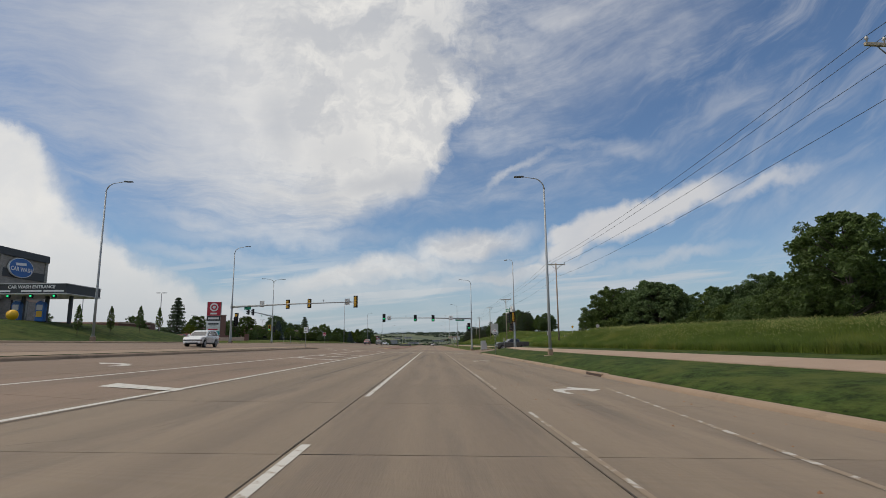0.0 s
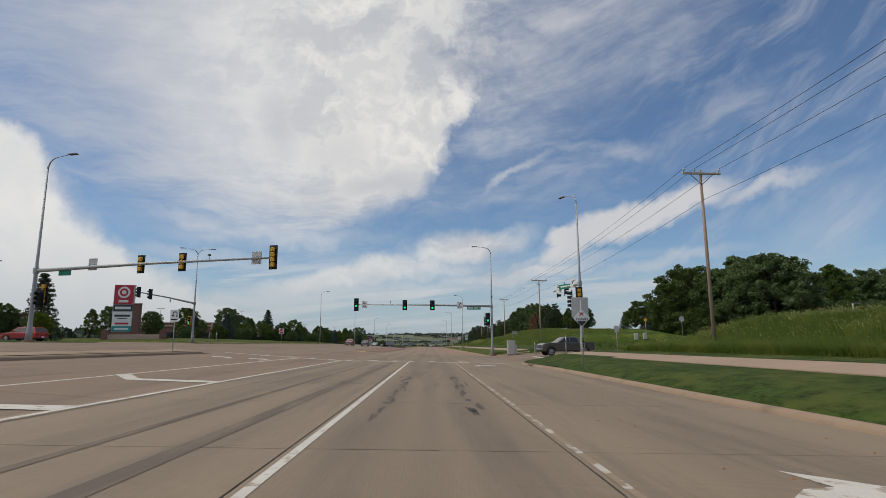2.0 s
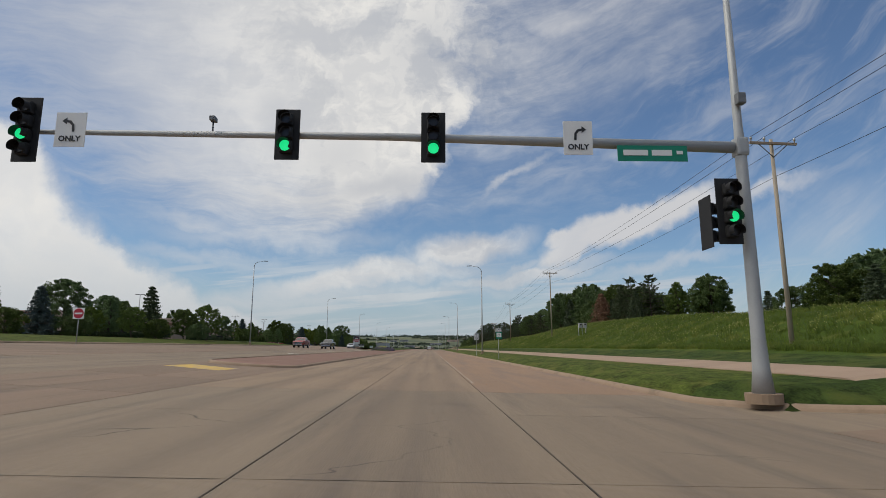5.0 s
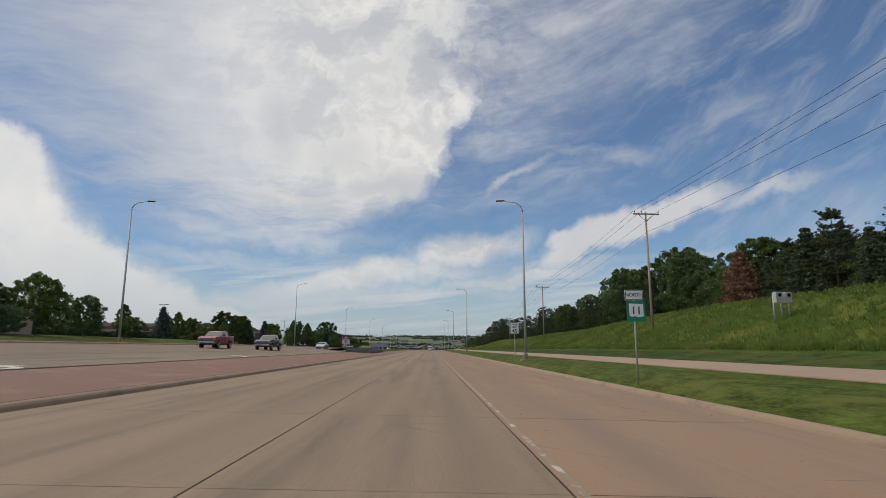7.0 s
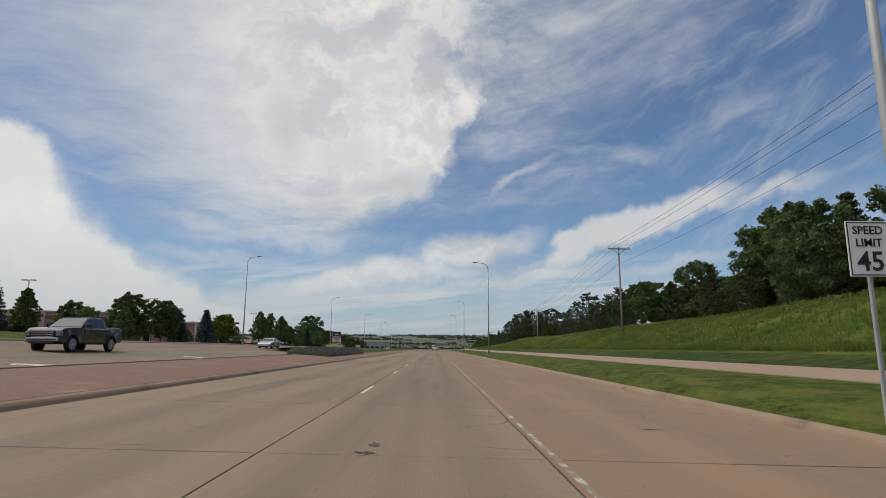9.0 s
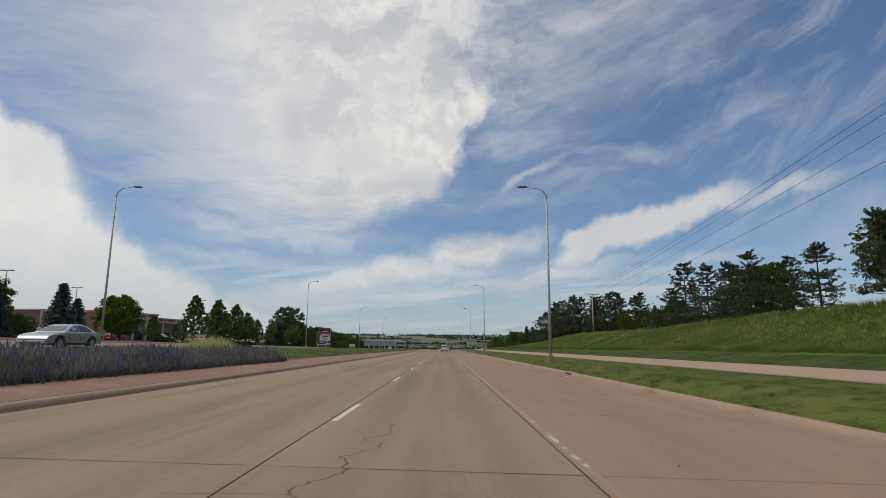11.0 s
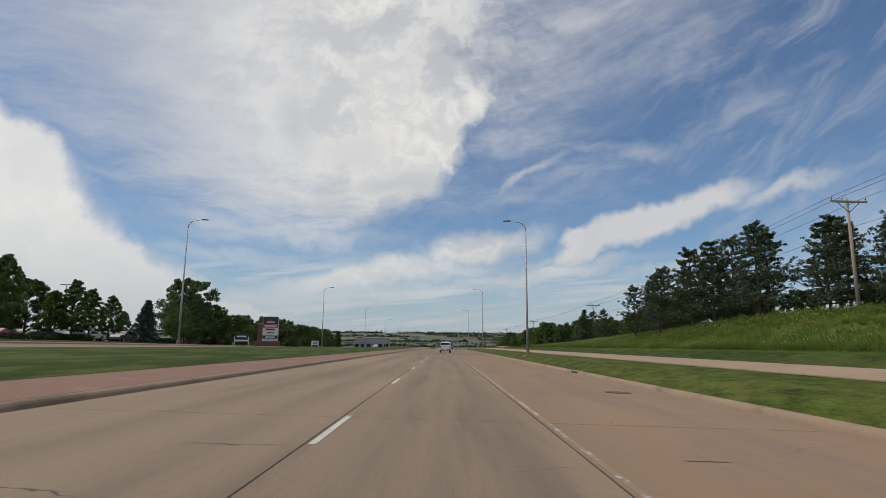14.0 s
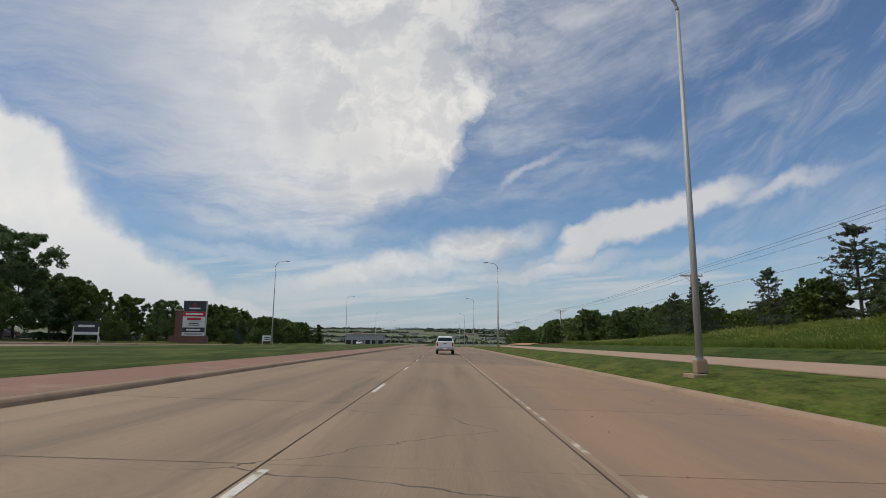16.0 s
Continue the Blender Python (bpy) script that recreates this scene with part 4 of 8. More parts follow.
for x, y, f in ((4.25, 54.55, 1), (3.9, 84.3, 1), (3.65, 118.7, 1), (-13.6, 62.0, -1), (-13.8, 118.0, -1), (-14.6, 205.5, -1), (-14.8, 231.5, -1), (-14.2, 246.8, -1), (-14.6, 262.0, -1), (-11.5, 118.5, -1)):
    turn_arrow(x, y, f)
paint("crosswalk_bar", ((11.0, 143.2), (11.6, 143.2), (11.6, 137.0), (11.0, 137.0)), PAINT, "white stop line of the cross street")
paint("yellow_patch", ((-12.6, 171.0), (-9.6, 170.0), (-9.4, 172.4), (-12.2, 173.6)), PAINT_YELLOW, "worn yellow paint at the median nose")
nose = paint("median_nose", arc(-10.24, 178.02, 2.46, 360, 180, 12), BRICK, "red brick nose of the median", lift=0.13)
# dark sealed joints and tyre marks
paint_line("tyre_mark", -4.6, 60.0, -4.2, 120.0, 0.17, TYRE_TRACK, "dark tyre mark along the lane", 10)
paint_line("tyre_mark", -3.15, 84.0, -2.8, 122.5, 0.32, TYRE_TRACK, "dark tyre mark along the lane", 10)
paint_line("sealed_joint", -6.95, 0.0, -6.95, 128.0, 0.08, TYRE_TRACK, "dark sealed joint along the slabs", 20)
def stain(x, y, w, l, mat=RUBBER_MARK):
    n = 26
    pts = []
    for k in range(n):
        a = 2 * math.pi * k / n
        r = 0.75 + 0.9 * noise.noise(Vector((x * 3 + 2.2 * math.cos(a), y + 2.2 * math.sin(a), 0.5)))
        pts.append((x + w / 2 * r * math.cos(a), y + l / 2 * r * math.sin(a)))
    paint("road_stain", pts, mat, "dark worn patch on the concrete")


# scuffs and drips along the lane, a ragged crack across it
for x, y, w, l in ((0.92, 104.6, 0.2, 2.4), (1.05, 103.0, 0.16, 1.6), (1.3, 101.3, 0.14, 2.2), (0.85, 99.0, 0.1, 1.4), (-0.9, 100.2, 0.18, 2.8), (-0.75, 97.8, 0.1, 1.3), (-1.2, 104.5, 0.12, 1.6), (-0.4, 116.5, 0.16, 0.7), (0.1, 119.0, 0.14, 0.8), (1.1, 118.2, 0.14, 0.9), (0.0, 117.6, 0.16, 1.2), (-0.64, 311.2, 0.28, 0.3), (-0.5, 234.6, 0.3, 0.25), (-0.45, 235.2, 0.16, 0.4), (4.3, 237.5, 0.7, 0.12), (3.4, 341.0, 0.6, 0.08)):
    stain(x, y, w, l)
drip_rng = random.Random(31)
for lane_x in (-0.92, 1.0):
    for k in range(15):
        stain(lane_x + drip_rng.uniform(-0.14, 0.14), 92.0 + k * 0.95 + drip_rng.uniform(-0.4, 0.4), drip_rng.uniform(0.08, 0.26), drip_rng.uniform(0.5, 2.2))
for k in range(12):
    stain(drip_rng.uniform(-0.25, 0.3), 106.0 + k * 1.5, drip_rng.uniform(0.05, 0.16), drip_rng.uniform(0.2, 1.0))
crack_rng = random.Random(4)


def crack(x0, x1, y, w):
    """A ragged open crack across the slabs."""
    n = max(8, int(abs(x1 - x0) / 0.16))
    up, dn = [], []
    yy = y
    for k in range(n + 1):
        x = x0 + (x1 - x0) * k / n
        yy += crack_rng.uniform(-0.07, 0.07) + (y - yy) * 0.15
        h = w * crack_rng.uniform(0.15, 1.0) * math.sin(math.pi * (0.06 + 0.88 * k / n))
        up.append((x, yy + h / 2))
        dn.append((x, yy - h / 2))
    paint("road_crack", dn + up[::-1], RUBBER_MARK, "dark ragged crack in the concrete")


for x0, x1, y, w in ((-1.6, 1.2, 107.5, 0.16), (3.0, 5.8, 107.3, 0.16), (-6.2, -2.2, 97.0, 0.06), (-5.5, -3.6, 100.2, 0.05), (2.0, 5.6, 79.6, 0.07), (-3.5, -1.9, 341.2, 0.05), (-5.2, -3.0, 206.5, 0.08), (-6.5, -4.0, 190.4, 0.05), (-4.2, -2.2, 135.6, 0.05), (3.0, 6.5, 140.2, 0.06), (-6.8, -3.6, 317.5, 0.05), (0.2, 1.5, 309.0, 0.04), (-1.2, 1.4, 349.3, 0.04)):
    crack(x0, x1, y, w)

# paved aprons and grass at the street corners
for nm, ys, edge, far in (("corner_slab", np.linspace(124.6, 133.9, 16), kerb_x, False), ("corner_slab", np.linspace(153.0, 160.2, 14), far_kerb_x, True)):
    cv, cf = [], []
    for y in ys:
        e = edge(min(max(y, 124.6), 133.3)) if not far else (edge(y) if y > 154.1 else 13.4)
        e = max(e, 7.3) + 0.06
        for k in range(5):
            x = 7.2 + (e - 7.2) * k / 4
            cv.append((x, y, corner_z(x, y) - (0.004 if x > 7.45 else 0.03)))
    for j in range(len(ys) - 1):
        for k in range(4):
            a = j * 5 + k
            cf.append((a, a + 1, a + 6, a + 5))
    ob = new(nm, mesh_of(nm, cv, cf, CONCRETE))
    ob.parent = road
cv, cf = [], []
ys = list(np.linspace(115.6, 133.3, 26))
for y in ys:
    e = kerb_x(y) + 0.18
    out = max(12.0, e + 0.6)
    for k in range(8):
        x = e + (out - e) * k / 7
        low = corner_z(e, y) + 0.165
        cv.append((x, y, low + (height(out, y) - low) * smooth01(k / 7) + (0.02 if k < 7 else -0.02)))
for j in range(len(ys) - 1):
    for k in range(7):
        a = j * 8 + k
        cf.append((a, a + 1, a + 9, a + 8))


cp, cpf = [], []
ys = np.linspace(130.3, 133.2, 8)
for y in ys:
    e = max(kerb_x(y) + 0.36, 9.4)
    for k in range(8):
        x = e + (15.0 - e) * k / 7
        cp.append((x, y, (corner_lawn_z(x, y) if x < 12 else max(height(x, y), corner_lawn_z(12.0, y))) + 0.03))
for j in range(len(ys) - 1):
    for k in range(7):
        a = j * 8 + k
        cpf.append((a, a + 1, a + 9, a + 8))
tagged(new("pavement_corner", mesh_of("pavement_corner", cp, cpf, WALK)), "pinkish concrete landing of the footpath at the crossing", "footpath", "", "structure")
tagged(new("corner_lawn", mesh_of("corner_lawn", cv, cf, LAWN_LUSH, True)), "mown grass corner inside the curved kerb", "lawn", "", "structure")

# worn sealant in the joints: ragged dark lines, wider where the edges have broken
jv, jf = [], []
joint_rng = random.Random(8)


def ragged(ax, ay, bx, by, w, wander):
    """A ragged dark line along a joint."""
    n = max(4, int(math.hypot(bx - ax, by - ay) / 0.22))
    d = Vector((bx - ax, by - ay)).normalized()
    off, base = 0.0, len(jv)
    for k in range(n + 1):
        off = off * 0.8 + joint_rng.uniform(-wander, wander)
        h = w * joint_rng.uniform(0.35, 1.0) * 0.5
        cx, cy = ax + (bx - ax) * k / n - d.y * off, ay + (by - ay) * k / n + d.x * off
        for s in (-1, 1):
            x, y = cx - d.y * h * s, cy + d.x * h * s
            jv.append((x, y, height(min(max(x, -7.48), 7.48), y) + 0.004))
        if k:
            a = base + 2 * k
            jf.append((a - 2, a - 1, a + 1, a))


for r in range(64):
    y = 14.84 + 6.1 * (r + 1)
    for xa, xb in ((-7.3, -1.9), (-1.8, 1.8), (1.9, 7.2)):
        w = joint_rng.choice((0.006, 0.008, 0.012, 0.018, 0.028))
        ragged(xa, y, xb, y + joint_rng.uniform(-0.02, 0.02), w, 0.006)
for x in (-1.83, 1.83):
    for r in range(13):
        ragged(x, 20 + 30.0 * r, x, 50 + 30.0 * r, joint_rng.choice((0.018, 0.022, 0.026)), 0.004)
seal = new("joint_sealant", mesh_of("joint_sealant", jv, jf, JOINT))
tagged(seal, "worn dark sealant in the slab joints", "road joints", "", "stuff")

dust_rng = random.Random(21)
# small dark bits and pale chips strewn on the shoulder
cv2, cf2 = [], []
for k in range(420):
    x, y = dust_rng.uniform(2.3, 7.3), dust_rng.choice((dust_rng.uniform(42, 128), dust_rng.uniform(165, 400)))
    r = dust_rng.uniform(0.008, 0.028)
    base, z = len(cv2), height(x, y) + 0.002
    cv2 += [(x - r, y - r, z), (x + r, y - r * 0.6, z), (x + r * 0.5, y + r, z), (x - r * 0.7, y + r * 0.8, z), (x, y, z + r)]
    cf2 += [(base, base + 1, base + 4), (base + 1, base + 2, base + 4), (base + 2, base + 3, base + 4), (base + 3, base, base + 4)]
tagged(new("road_grit", mesh_of("road_grit", cv2, cf2, DIRT)), "small bits of grit on the shoulder", "grit", "", "stuff")

# ---- street lamps, masts, poles ----
def on_ground(x, y, rz=0.0, lift=0.0):
    return pose(x, y, height(x, y) + lift, 0, 0, rz)


def bent_arm(start, end, rise, n=10):
    """A curve from the pole's top up and over to the lamp's head."""
    pts = []
    for i in range(n + 1):
        a = math.pi / 2 * i / n
        pts.append((start[0] + (end[0] - start[0]) * (1 - math.cos(a)), start[1] + (end[1] - start[1]) * (1 - math.cos(a)), start[2] + rise * math.sin(a)))
    return pts


def lamp_arm_parts(top, reach, r0, head_parent, way=-1):
    bm = bmesh.new()
    curve = bent_arm((0, 0, top - 0.9), (way * 1.0, 0, 0), 0.9)
    pts = curve + [(way * reach, 0, top + 0.12)]
    tube(bm, pts, [r0 - (r0 - 0.03) * i / (len(pts) - 1) for i in range(len(pts))], 8)
    arm = part("arm", bm, STEEL, head_parent)
    bm = bmesh.new()
    box(bm, (way * (reach + 0.32), 0, top + 0.12), (0.75, 0.30, 0.10), pose(0, 0, 0, 0, way * 3, 0), 0.035)
    box(bm, (way * (reach - 0.02), 0, top + 0.13), (0.2, 0.14, 0.14), None, 0.03)
    part("lamp_head", bm, STEEL_DARK, head_parent, "flat grey lamp head")
    bm = bmesh.new()
    box(bm, (way * (reach + 0.36), 0, top + 0.062), (0.5, 0.2, 0.02))
    part("lens", bm, LENS_DARK, head_parent)


def street_lamp(tall=13.9):
    lamp = thing("street_lamp", Matrix(), "tall tapered galvanised street lamp on a concrete footing", "street lamp", "street lamps along the road")
    bm = bmesh.new()
    box(bm, (0, 0, -0.085), (0.85, 0.85, 0.2), None, 0.03)
    part("apron", bm, KERB, lamp, "tan concrete apron")
    bm = bmesh.new()
    box(bm, (0, 0, 0.26), (0.38, 0.38, 0.44), None, 0.05)
    part("footing", bm, KERB, lamp, "grey concrete footing block")
    bm = bmesh.new()
    tube(bm, [(0, 0, 0.46), (0, 0, 5), (0, 0, tall - 0.9)], [0.125, 0.105, 0.065], 12)
    box(bm, (0, 0, 0.5), (0.32, 0.32, 0.05), None, 0.01)
    part("pole", bm, STEEL, lamp)
    lamp_arm_parts(tall, 1.75, 0.07, lamp)
    return lamp


first_lamp = street_lamp(14.4)
LAMPS_R = ((9.3, 83.0), (8.95, 237.0), (8.85, 317.0), (8.9, 394.2), (9.4, 471.3), (9.4, 549.0), (9.4, 626.5), (9.4, 704.0))
LAMPS_L = ((-31.0, 91.0), (-31.8, 246.0), (-32.2, 324.5), (-31.3, 401.0), (-30.2, 475.5), (-30.2, 552.0), (-30.2, 630.0), (-30.2, 705.0))
first_lamp.matrix_world = on_ground(*LAMPS_R[0])
for x, y in LAMPS_R[1:]:
    copy_thing(first_lamp, on_ground(x, y))
left_lamp = street_lamp(15.0)
left_lamp.matrix_world = on_ground(*LAMPS_L[0], 180)
for x, y in LAMPS_L[1:]:
    copy_thing(left_lamp, on_ground(x, y, 180))


def signal_head(parent, m, sections=3, lit=None, back=False, name="signal_head"):
    """A signal head: backplate, one housing, lens and visor per section; it faces -y, or shows its back."""
    tall = sections * 0.36
    bm = bmesh.new()
    box(bm, (0, 0.06, 0), (0.62, 0.03, tall + 0.26), None, 0.02)
    plate_ob = part(name, bm, SIGNAL_BLACK, parent, "black backplate with %d sections" % sections)
    plate_ob.matrix_basis = m
    for i in range(sections):
        z = tall / 2 - 0.18 - i * 0.36
        bm = bmesh.new()
        box(bm, (0, 0.17 if back else -0.03, z), (0.30, 0.2, 0.31), None, 0.05)
        part("housing", bm, SIGNAL_YELLOW if back else SIGNAL_BLACK, plate_ob)
        if not back:
            bm = bmesh.new()
            disc(bm, (0, -0.14, z), 0.135, 0.03)
            part("lens", bm, LENS_GREEN if i == lit else LENS_DARK, plate_ob, "lit green lens" if i == lit else "")
            bm = bmesh.new()
            rim = [(0.155 * math.sin(a), 0.155 * math.cos(a)) for a in np.linspace(-2.2, 2.2, 13)]
            for (xa, za), (xb, zb) in zip(rim, rim[1:]):
                bm.faces.new([bm.verts.new(p) for p in ((xa, -0.13, z + za), (xb, -0.13, z + zb), (xb, -0.36, z + zb - 0.02), (xa, -0.36, z + za - 0.02))])
            part("visor", bm, SIGNAL_BLACK, plate_ob)
    return plate_ob


def small_sign(parent, m, w, h, mat, marks=(), name="sign_plate", label=""):
    """A sign plate with strokes: tubes of plate on its face, in x and z."""
    bm = bmesh.new()
    box(bm, (0, 0, 0), (w, 0.02, h), None, 0.006)
    ob = part(name, bm, mat, parent, label)
    ob.matrix_basis = m
    for mat2, outline in marks:
        bm = bmesh.new()
        plate(bm, outline, 0.006, Matrix.Translation((0, -0.015, 0)))
        part("marking", bm, mat2, ob)
    return ob


def rect(x0, z0, x1, z1):
    return [(x0, z0), (x1, z0), (x1, z1), (x0, z1)]


def turn_marks(flip=1):
    bow = [(-0.10, -0.06), (-0.04, -0.06), (-0.03, 0.10), (0.03, 0.17), (0.10, 0.19), (0.10, 0.13), (0.22, 0.22), (0.10, 0.31), (0.10, 0.25), (-0.01, 0.23), (-0.09, 0.12)]
    return [(SIGN_BLACK, [(flip * x, z) for x, z in bow])]


def mast(name, label, tall, arm_way, arm_len, arm_z, lamps):
    """A signal mast: pole with a lamp on top and a long tapered arm that leads in arm_way (degrees from +x)."""
    m = thing(name, Matrix(), label, "traffic signal")
    bm = bmesh.new()
    disc(bm, (0, 0, 0.0), 0.42, 0.24, Matrix.Rotation(radians(90), 4, "X"))
    part("footing", bm, KERB, m, "round concrete footing")
    bm = bmesh.new()
    tube(bm, [(0, 0, 0.1), (0, 0, 0.7), (0, 0, 1.5), (0, 0, arm_z), (0, 0, arm_z + 0.5), (0, 0, tall - 0.9)], [0.26, 0.2, 0.165, 0.14, 0.11, 0.06], 14)
    box(bm, (0, 0, arm_z), (0.34, 0.34, 0.5), None, 0.08)
    part("pole", bm, STEEL, m)
    c, s = math.cos(radians(arm_way)), math.sin(radians(arm_way))
    bm = bmesh.new()
    tube(bm, [(0.2 * c, 0.2 * s, arm_z), (arm_len * 0.5 * c, arm_len * 0.5 * s, arm_z + 0.22), (arm_len * c, arm_len * s, arm_z + 0.28)], [0.15, 0.10, 0.06], 10)
    part("mast_arm", bm, STEEL, m)
    bm = bmesh.new()
    tube(bm, [(0.75 * arm_len * c, 0.75 * arm_len * s, arm_z + 0.25), (0.75 * arm_len * c, 0.75 * arm_len * s, arm_z + 0.62)], [0.025, 0.02], 6)
    box(bm, (0.75 * arm_len * c, 0.75 * arm_len * s, arm_z + 0.66), (0.14, 0.24, 0.12), None, 0.02)
    part("detector", bm, STEEL_DARK, m, "small grey camera on a stub")
    for way in lamps:
        bm = bmesh.new()
        cw, sw = math.cos(radians(way)), math.sin(radians(way))
        curve = bent_arm((0, 0, tall - 0.9), (cw, sw, 0), 0.9) + [(cw * 1.9, sw * 1.9, tall + 0.12)]
        tube(bm, curve, [0.07 - 0.04 * i / (len(curve) - 1) for i in range(len(curve))], 8)
        part("lamp_arm", bm, STEEL, m)
        bm = bmesh.new()
        box(bm, (cw * 2.2, sw * 2.2, tall + 0.12), (0.75, 0.3, 0.1), Matrix.Rotation(radians(way), 4, "Z"), 0.035)
        part("lamp_head", bm, STEEL_DARK, m)
    return m


# far right mast: its signals face the camera's lanes
m2 = mast("signal_mast", "grey signal mast with three green heads over the lanes", 14.4, 180, 18.2, 6.35, (180,))
m2.matrix_world = on_ground(8.3, 156.8)
for x, sec, lit, dz in ((-18.2, 4, 2, 0.28), (-11.7, 3, 2, 0.2), (-8.0, 3, 2, 0.15)):
    signal_head(m2, pose(x, -0.22, 6.35 + dz), sec, lit)
signal_head(m2, pose(-0.55, -0.25, 4.6), 4, 2)
signal_head(m2, pose(-0.95, 0.1, 4.35, 0, 0, 90), 3, None)
small_sign(m2, pose(-17.1, -0.2, 6.62), 0.75, 0.9, SIGN_WHITE, turn_marks(-1), label="white left turn only sign")
small_sign(m2, pose(-4.3, -0.2, 6.5), 0.75, 0.9, SIGN_WHITE, turn_marks(1), label="white right turn only sign")
small_sign(m2, pose(-2.4, -0.2, 6.1), 1.8, 0.42, SIGN_GREEN, [(SIGN_WHITE, rect(-0.75, -0.06, -0.12, 0.09)), (SIGN_WHITE, rect(-0.02, -0.06, 0.5, 0.09)), (SIGN_WHITE, rect(0.62, -0.02, 0.78, 0.07))], label="green street name sign with white lettering")
for px, pz in ((-17.1, 6.37), (-4.3, 6.25)):
    words("sign_word", "ONLY", 0.2, pose(px, -0.22, pz), SIGN_BLACK, m2, 0.006)
bm = bmesh.new()
box(bm, (0, -0.22, 7.6), (0.22, 0.2, 0.3), None, 0.03)
part("camera_dome", bm, STEEL_DARK, m2)

# near left mast: seen from behind
m1 = mast("signal_mast", "grey signal mast with yellow-backed heads seen from behind", 14.3, 0, 19.5, 5.35, (0,))
m1.matrix_world = on_ground(-29.9, 123.6, -13)
for x, sec in ((9.0, 3), (12.4, 3), (19.5, 4)):
    signal_head(m1, pose(x, 0.2, 5.45 + 0.012 * x, 0, 0, 180), sec, None, True)
signal_head(m1, pose(0.7, 0.3, 3.6, 0, 0, 180), 4, None, True)
signal_head(m1, pose(0.9, -0.3, 3.2), 3, None)
small_sign(m1, pose(2.6, 0, 5.1), 1.1, 0.4, SIGN_GREEN, label="green street name sign")
for x in (4.8, 18.2):
    small_sign(m1, pose(x, 0.2, 5.7), 0.75, 0.9, SIGN_BACK, label="bare back of a square sign")

# near right mast: its arm crosses the side street
m3 = mast("signal_mast", "grey signal mast with its arm over the side street", 14.6, 90, 11.0, 6.2, (112,))
m3.matrix_world = on_ground(13.5, 130.8)
for y, sec in ((10.1, 3), (6.7, 3)):
    signal_head(m3, pose(0.25, y, 6.35, 0, 0, 82), sec, None)
signal_head(m3, pose(-0.2, -0.3, 5.0, 0, 0, 180), 4, None, True)
signal_head(m3, pose(-0.75, 0.25, 4.8, 0, 0, 250), 4, None)
signal_head(m3, pose(-0.4, 0.1, 3.4, 0, 0, 250), 3, None)
small_sign(m3, pose(0.0, 8.3, 6.5, 0, 0, -50), 0.75, 0.9, SIGN_WHITE, turn_marks(-1), label="white left turn only sign")
small_sign(m3, pose(-0.1, 2.0, 6.45, 0, 0, -50), 0.6, 0.9, SIGN_WHITE, turn_marks(1), label="white right turn only sign")
small_sign(m3, pose(-0.1, 4.3, 6.4, 0, 0, -60), 2.2, 0.45, SIGN_GREEN, [(SIGN_WHITE, rect(-0.9, -0.06, -0.05, 0.1)), (SIGN_WHITE, rect(0.08, -0.06, 0.9, 0.1))], label="green street name sign with white lettering")

# far left mast with a double lamp
m4 = mast("signal_mast", "grey signal mast with twin lamps and a yellow signal head", 14.4, -92, 17.0, 6.0, (20, 200))
m4.matrix_world = on_ground(-36.2, 168.2)
for y in (-16.6, -13.6):
    signal_head(m4, pose(-0.2, y, 6.2, 0, 0, 250), 3, None)
g4 = signal_head(m4, pose(-0.5, -0.3, 3.4), 3, 2)
g4.data.materials[0] = SIGNAL_YELLOW
g5 = signal_head(m4, pose(0.5, 0.1, 3.1, 0, 0, 60), 3, None, True)
small_sign(m4, pose(-0.1, -8.0, 5.8, 0, 0, -70), 1.6, 0.42, SIGN_GREEN, label="green street name sign")

# utility poles along the bank with their wires
def utility_pole(tall):
    p = thing("utility_pole", Matrix(), "weathered wooden utility pole with a crossarm and insulators", "utility pole", "utility poles along the bank")
    bm = bmesh.new()
    tube(bm, [(0, 0, -0.5), (0, 0, tall * 0.5), (0, 0, tall)], [0.12, 0.10, 0.08], 10)
    part("pole", bm, WOOD_POLE, p)
    bm = bmesh.new()
    box(bm, (0, -0.14, tall - 0.25), (2.5, 0.1, 0.13), None, 0.015)
    part("crossarm", bm, WOOD_POLE, p)
    for s in (-1, 1):
        bm = bmesh.new()
        tube(bm, [(s * 0.75, -0.12, tall - 0.3), (0, -0.1, tall - 0.95)], [0.025, 0.025], 6)
        part("brace", bm, STEEL_DARK, p)
    for x in (-1.15, -0.45, 1.15):
        bm = bmesh.new()
        tube(bm, [(x, -0.14, tall - 0.2), (x, -0.14, tall - 0.08), (x, -0.14, tall - 0.06), (x, -0.14, tall + 0.02), (x, -0.14, tall + 0.06)], [0.02, 0.03, 0.065, 0.06, 0.03], 8)
        part("insulator", bm, SIGN_BACK, p, "grey insulator")
    return p


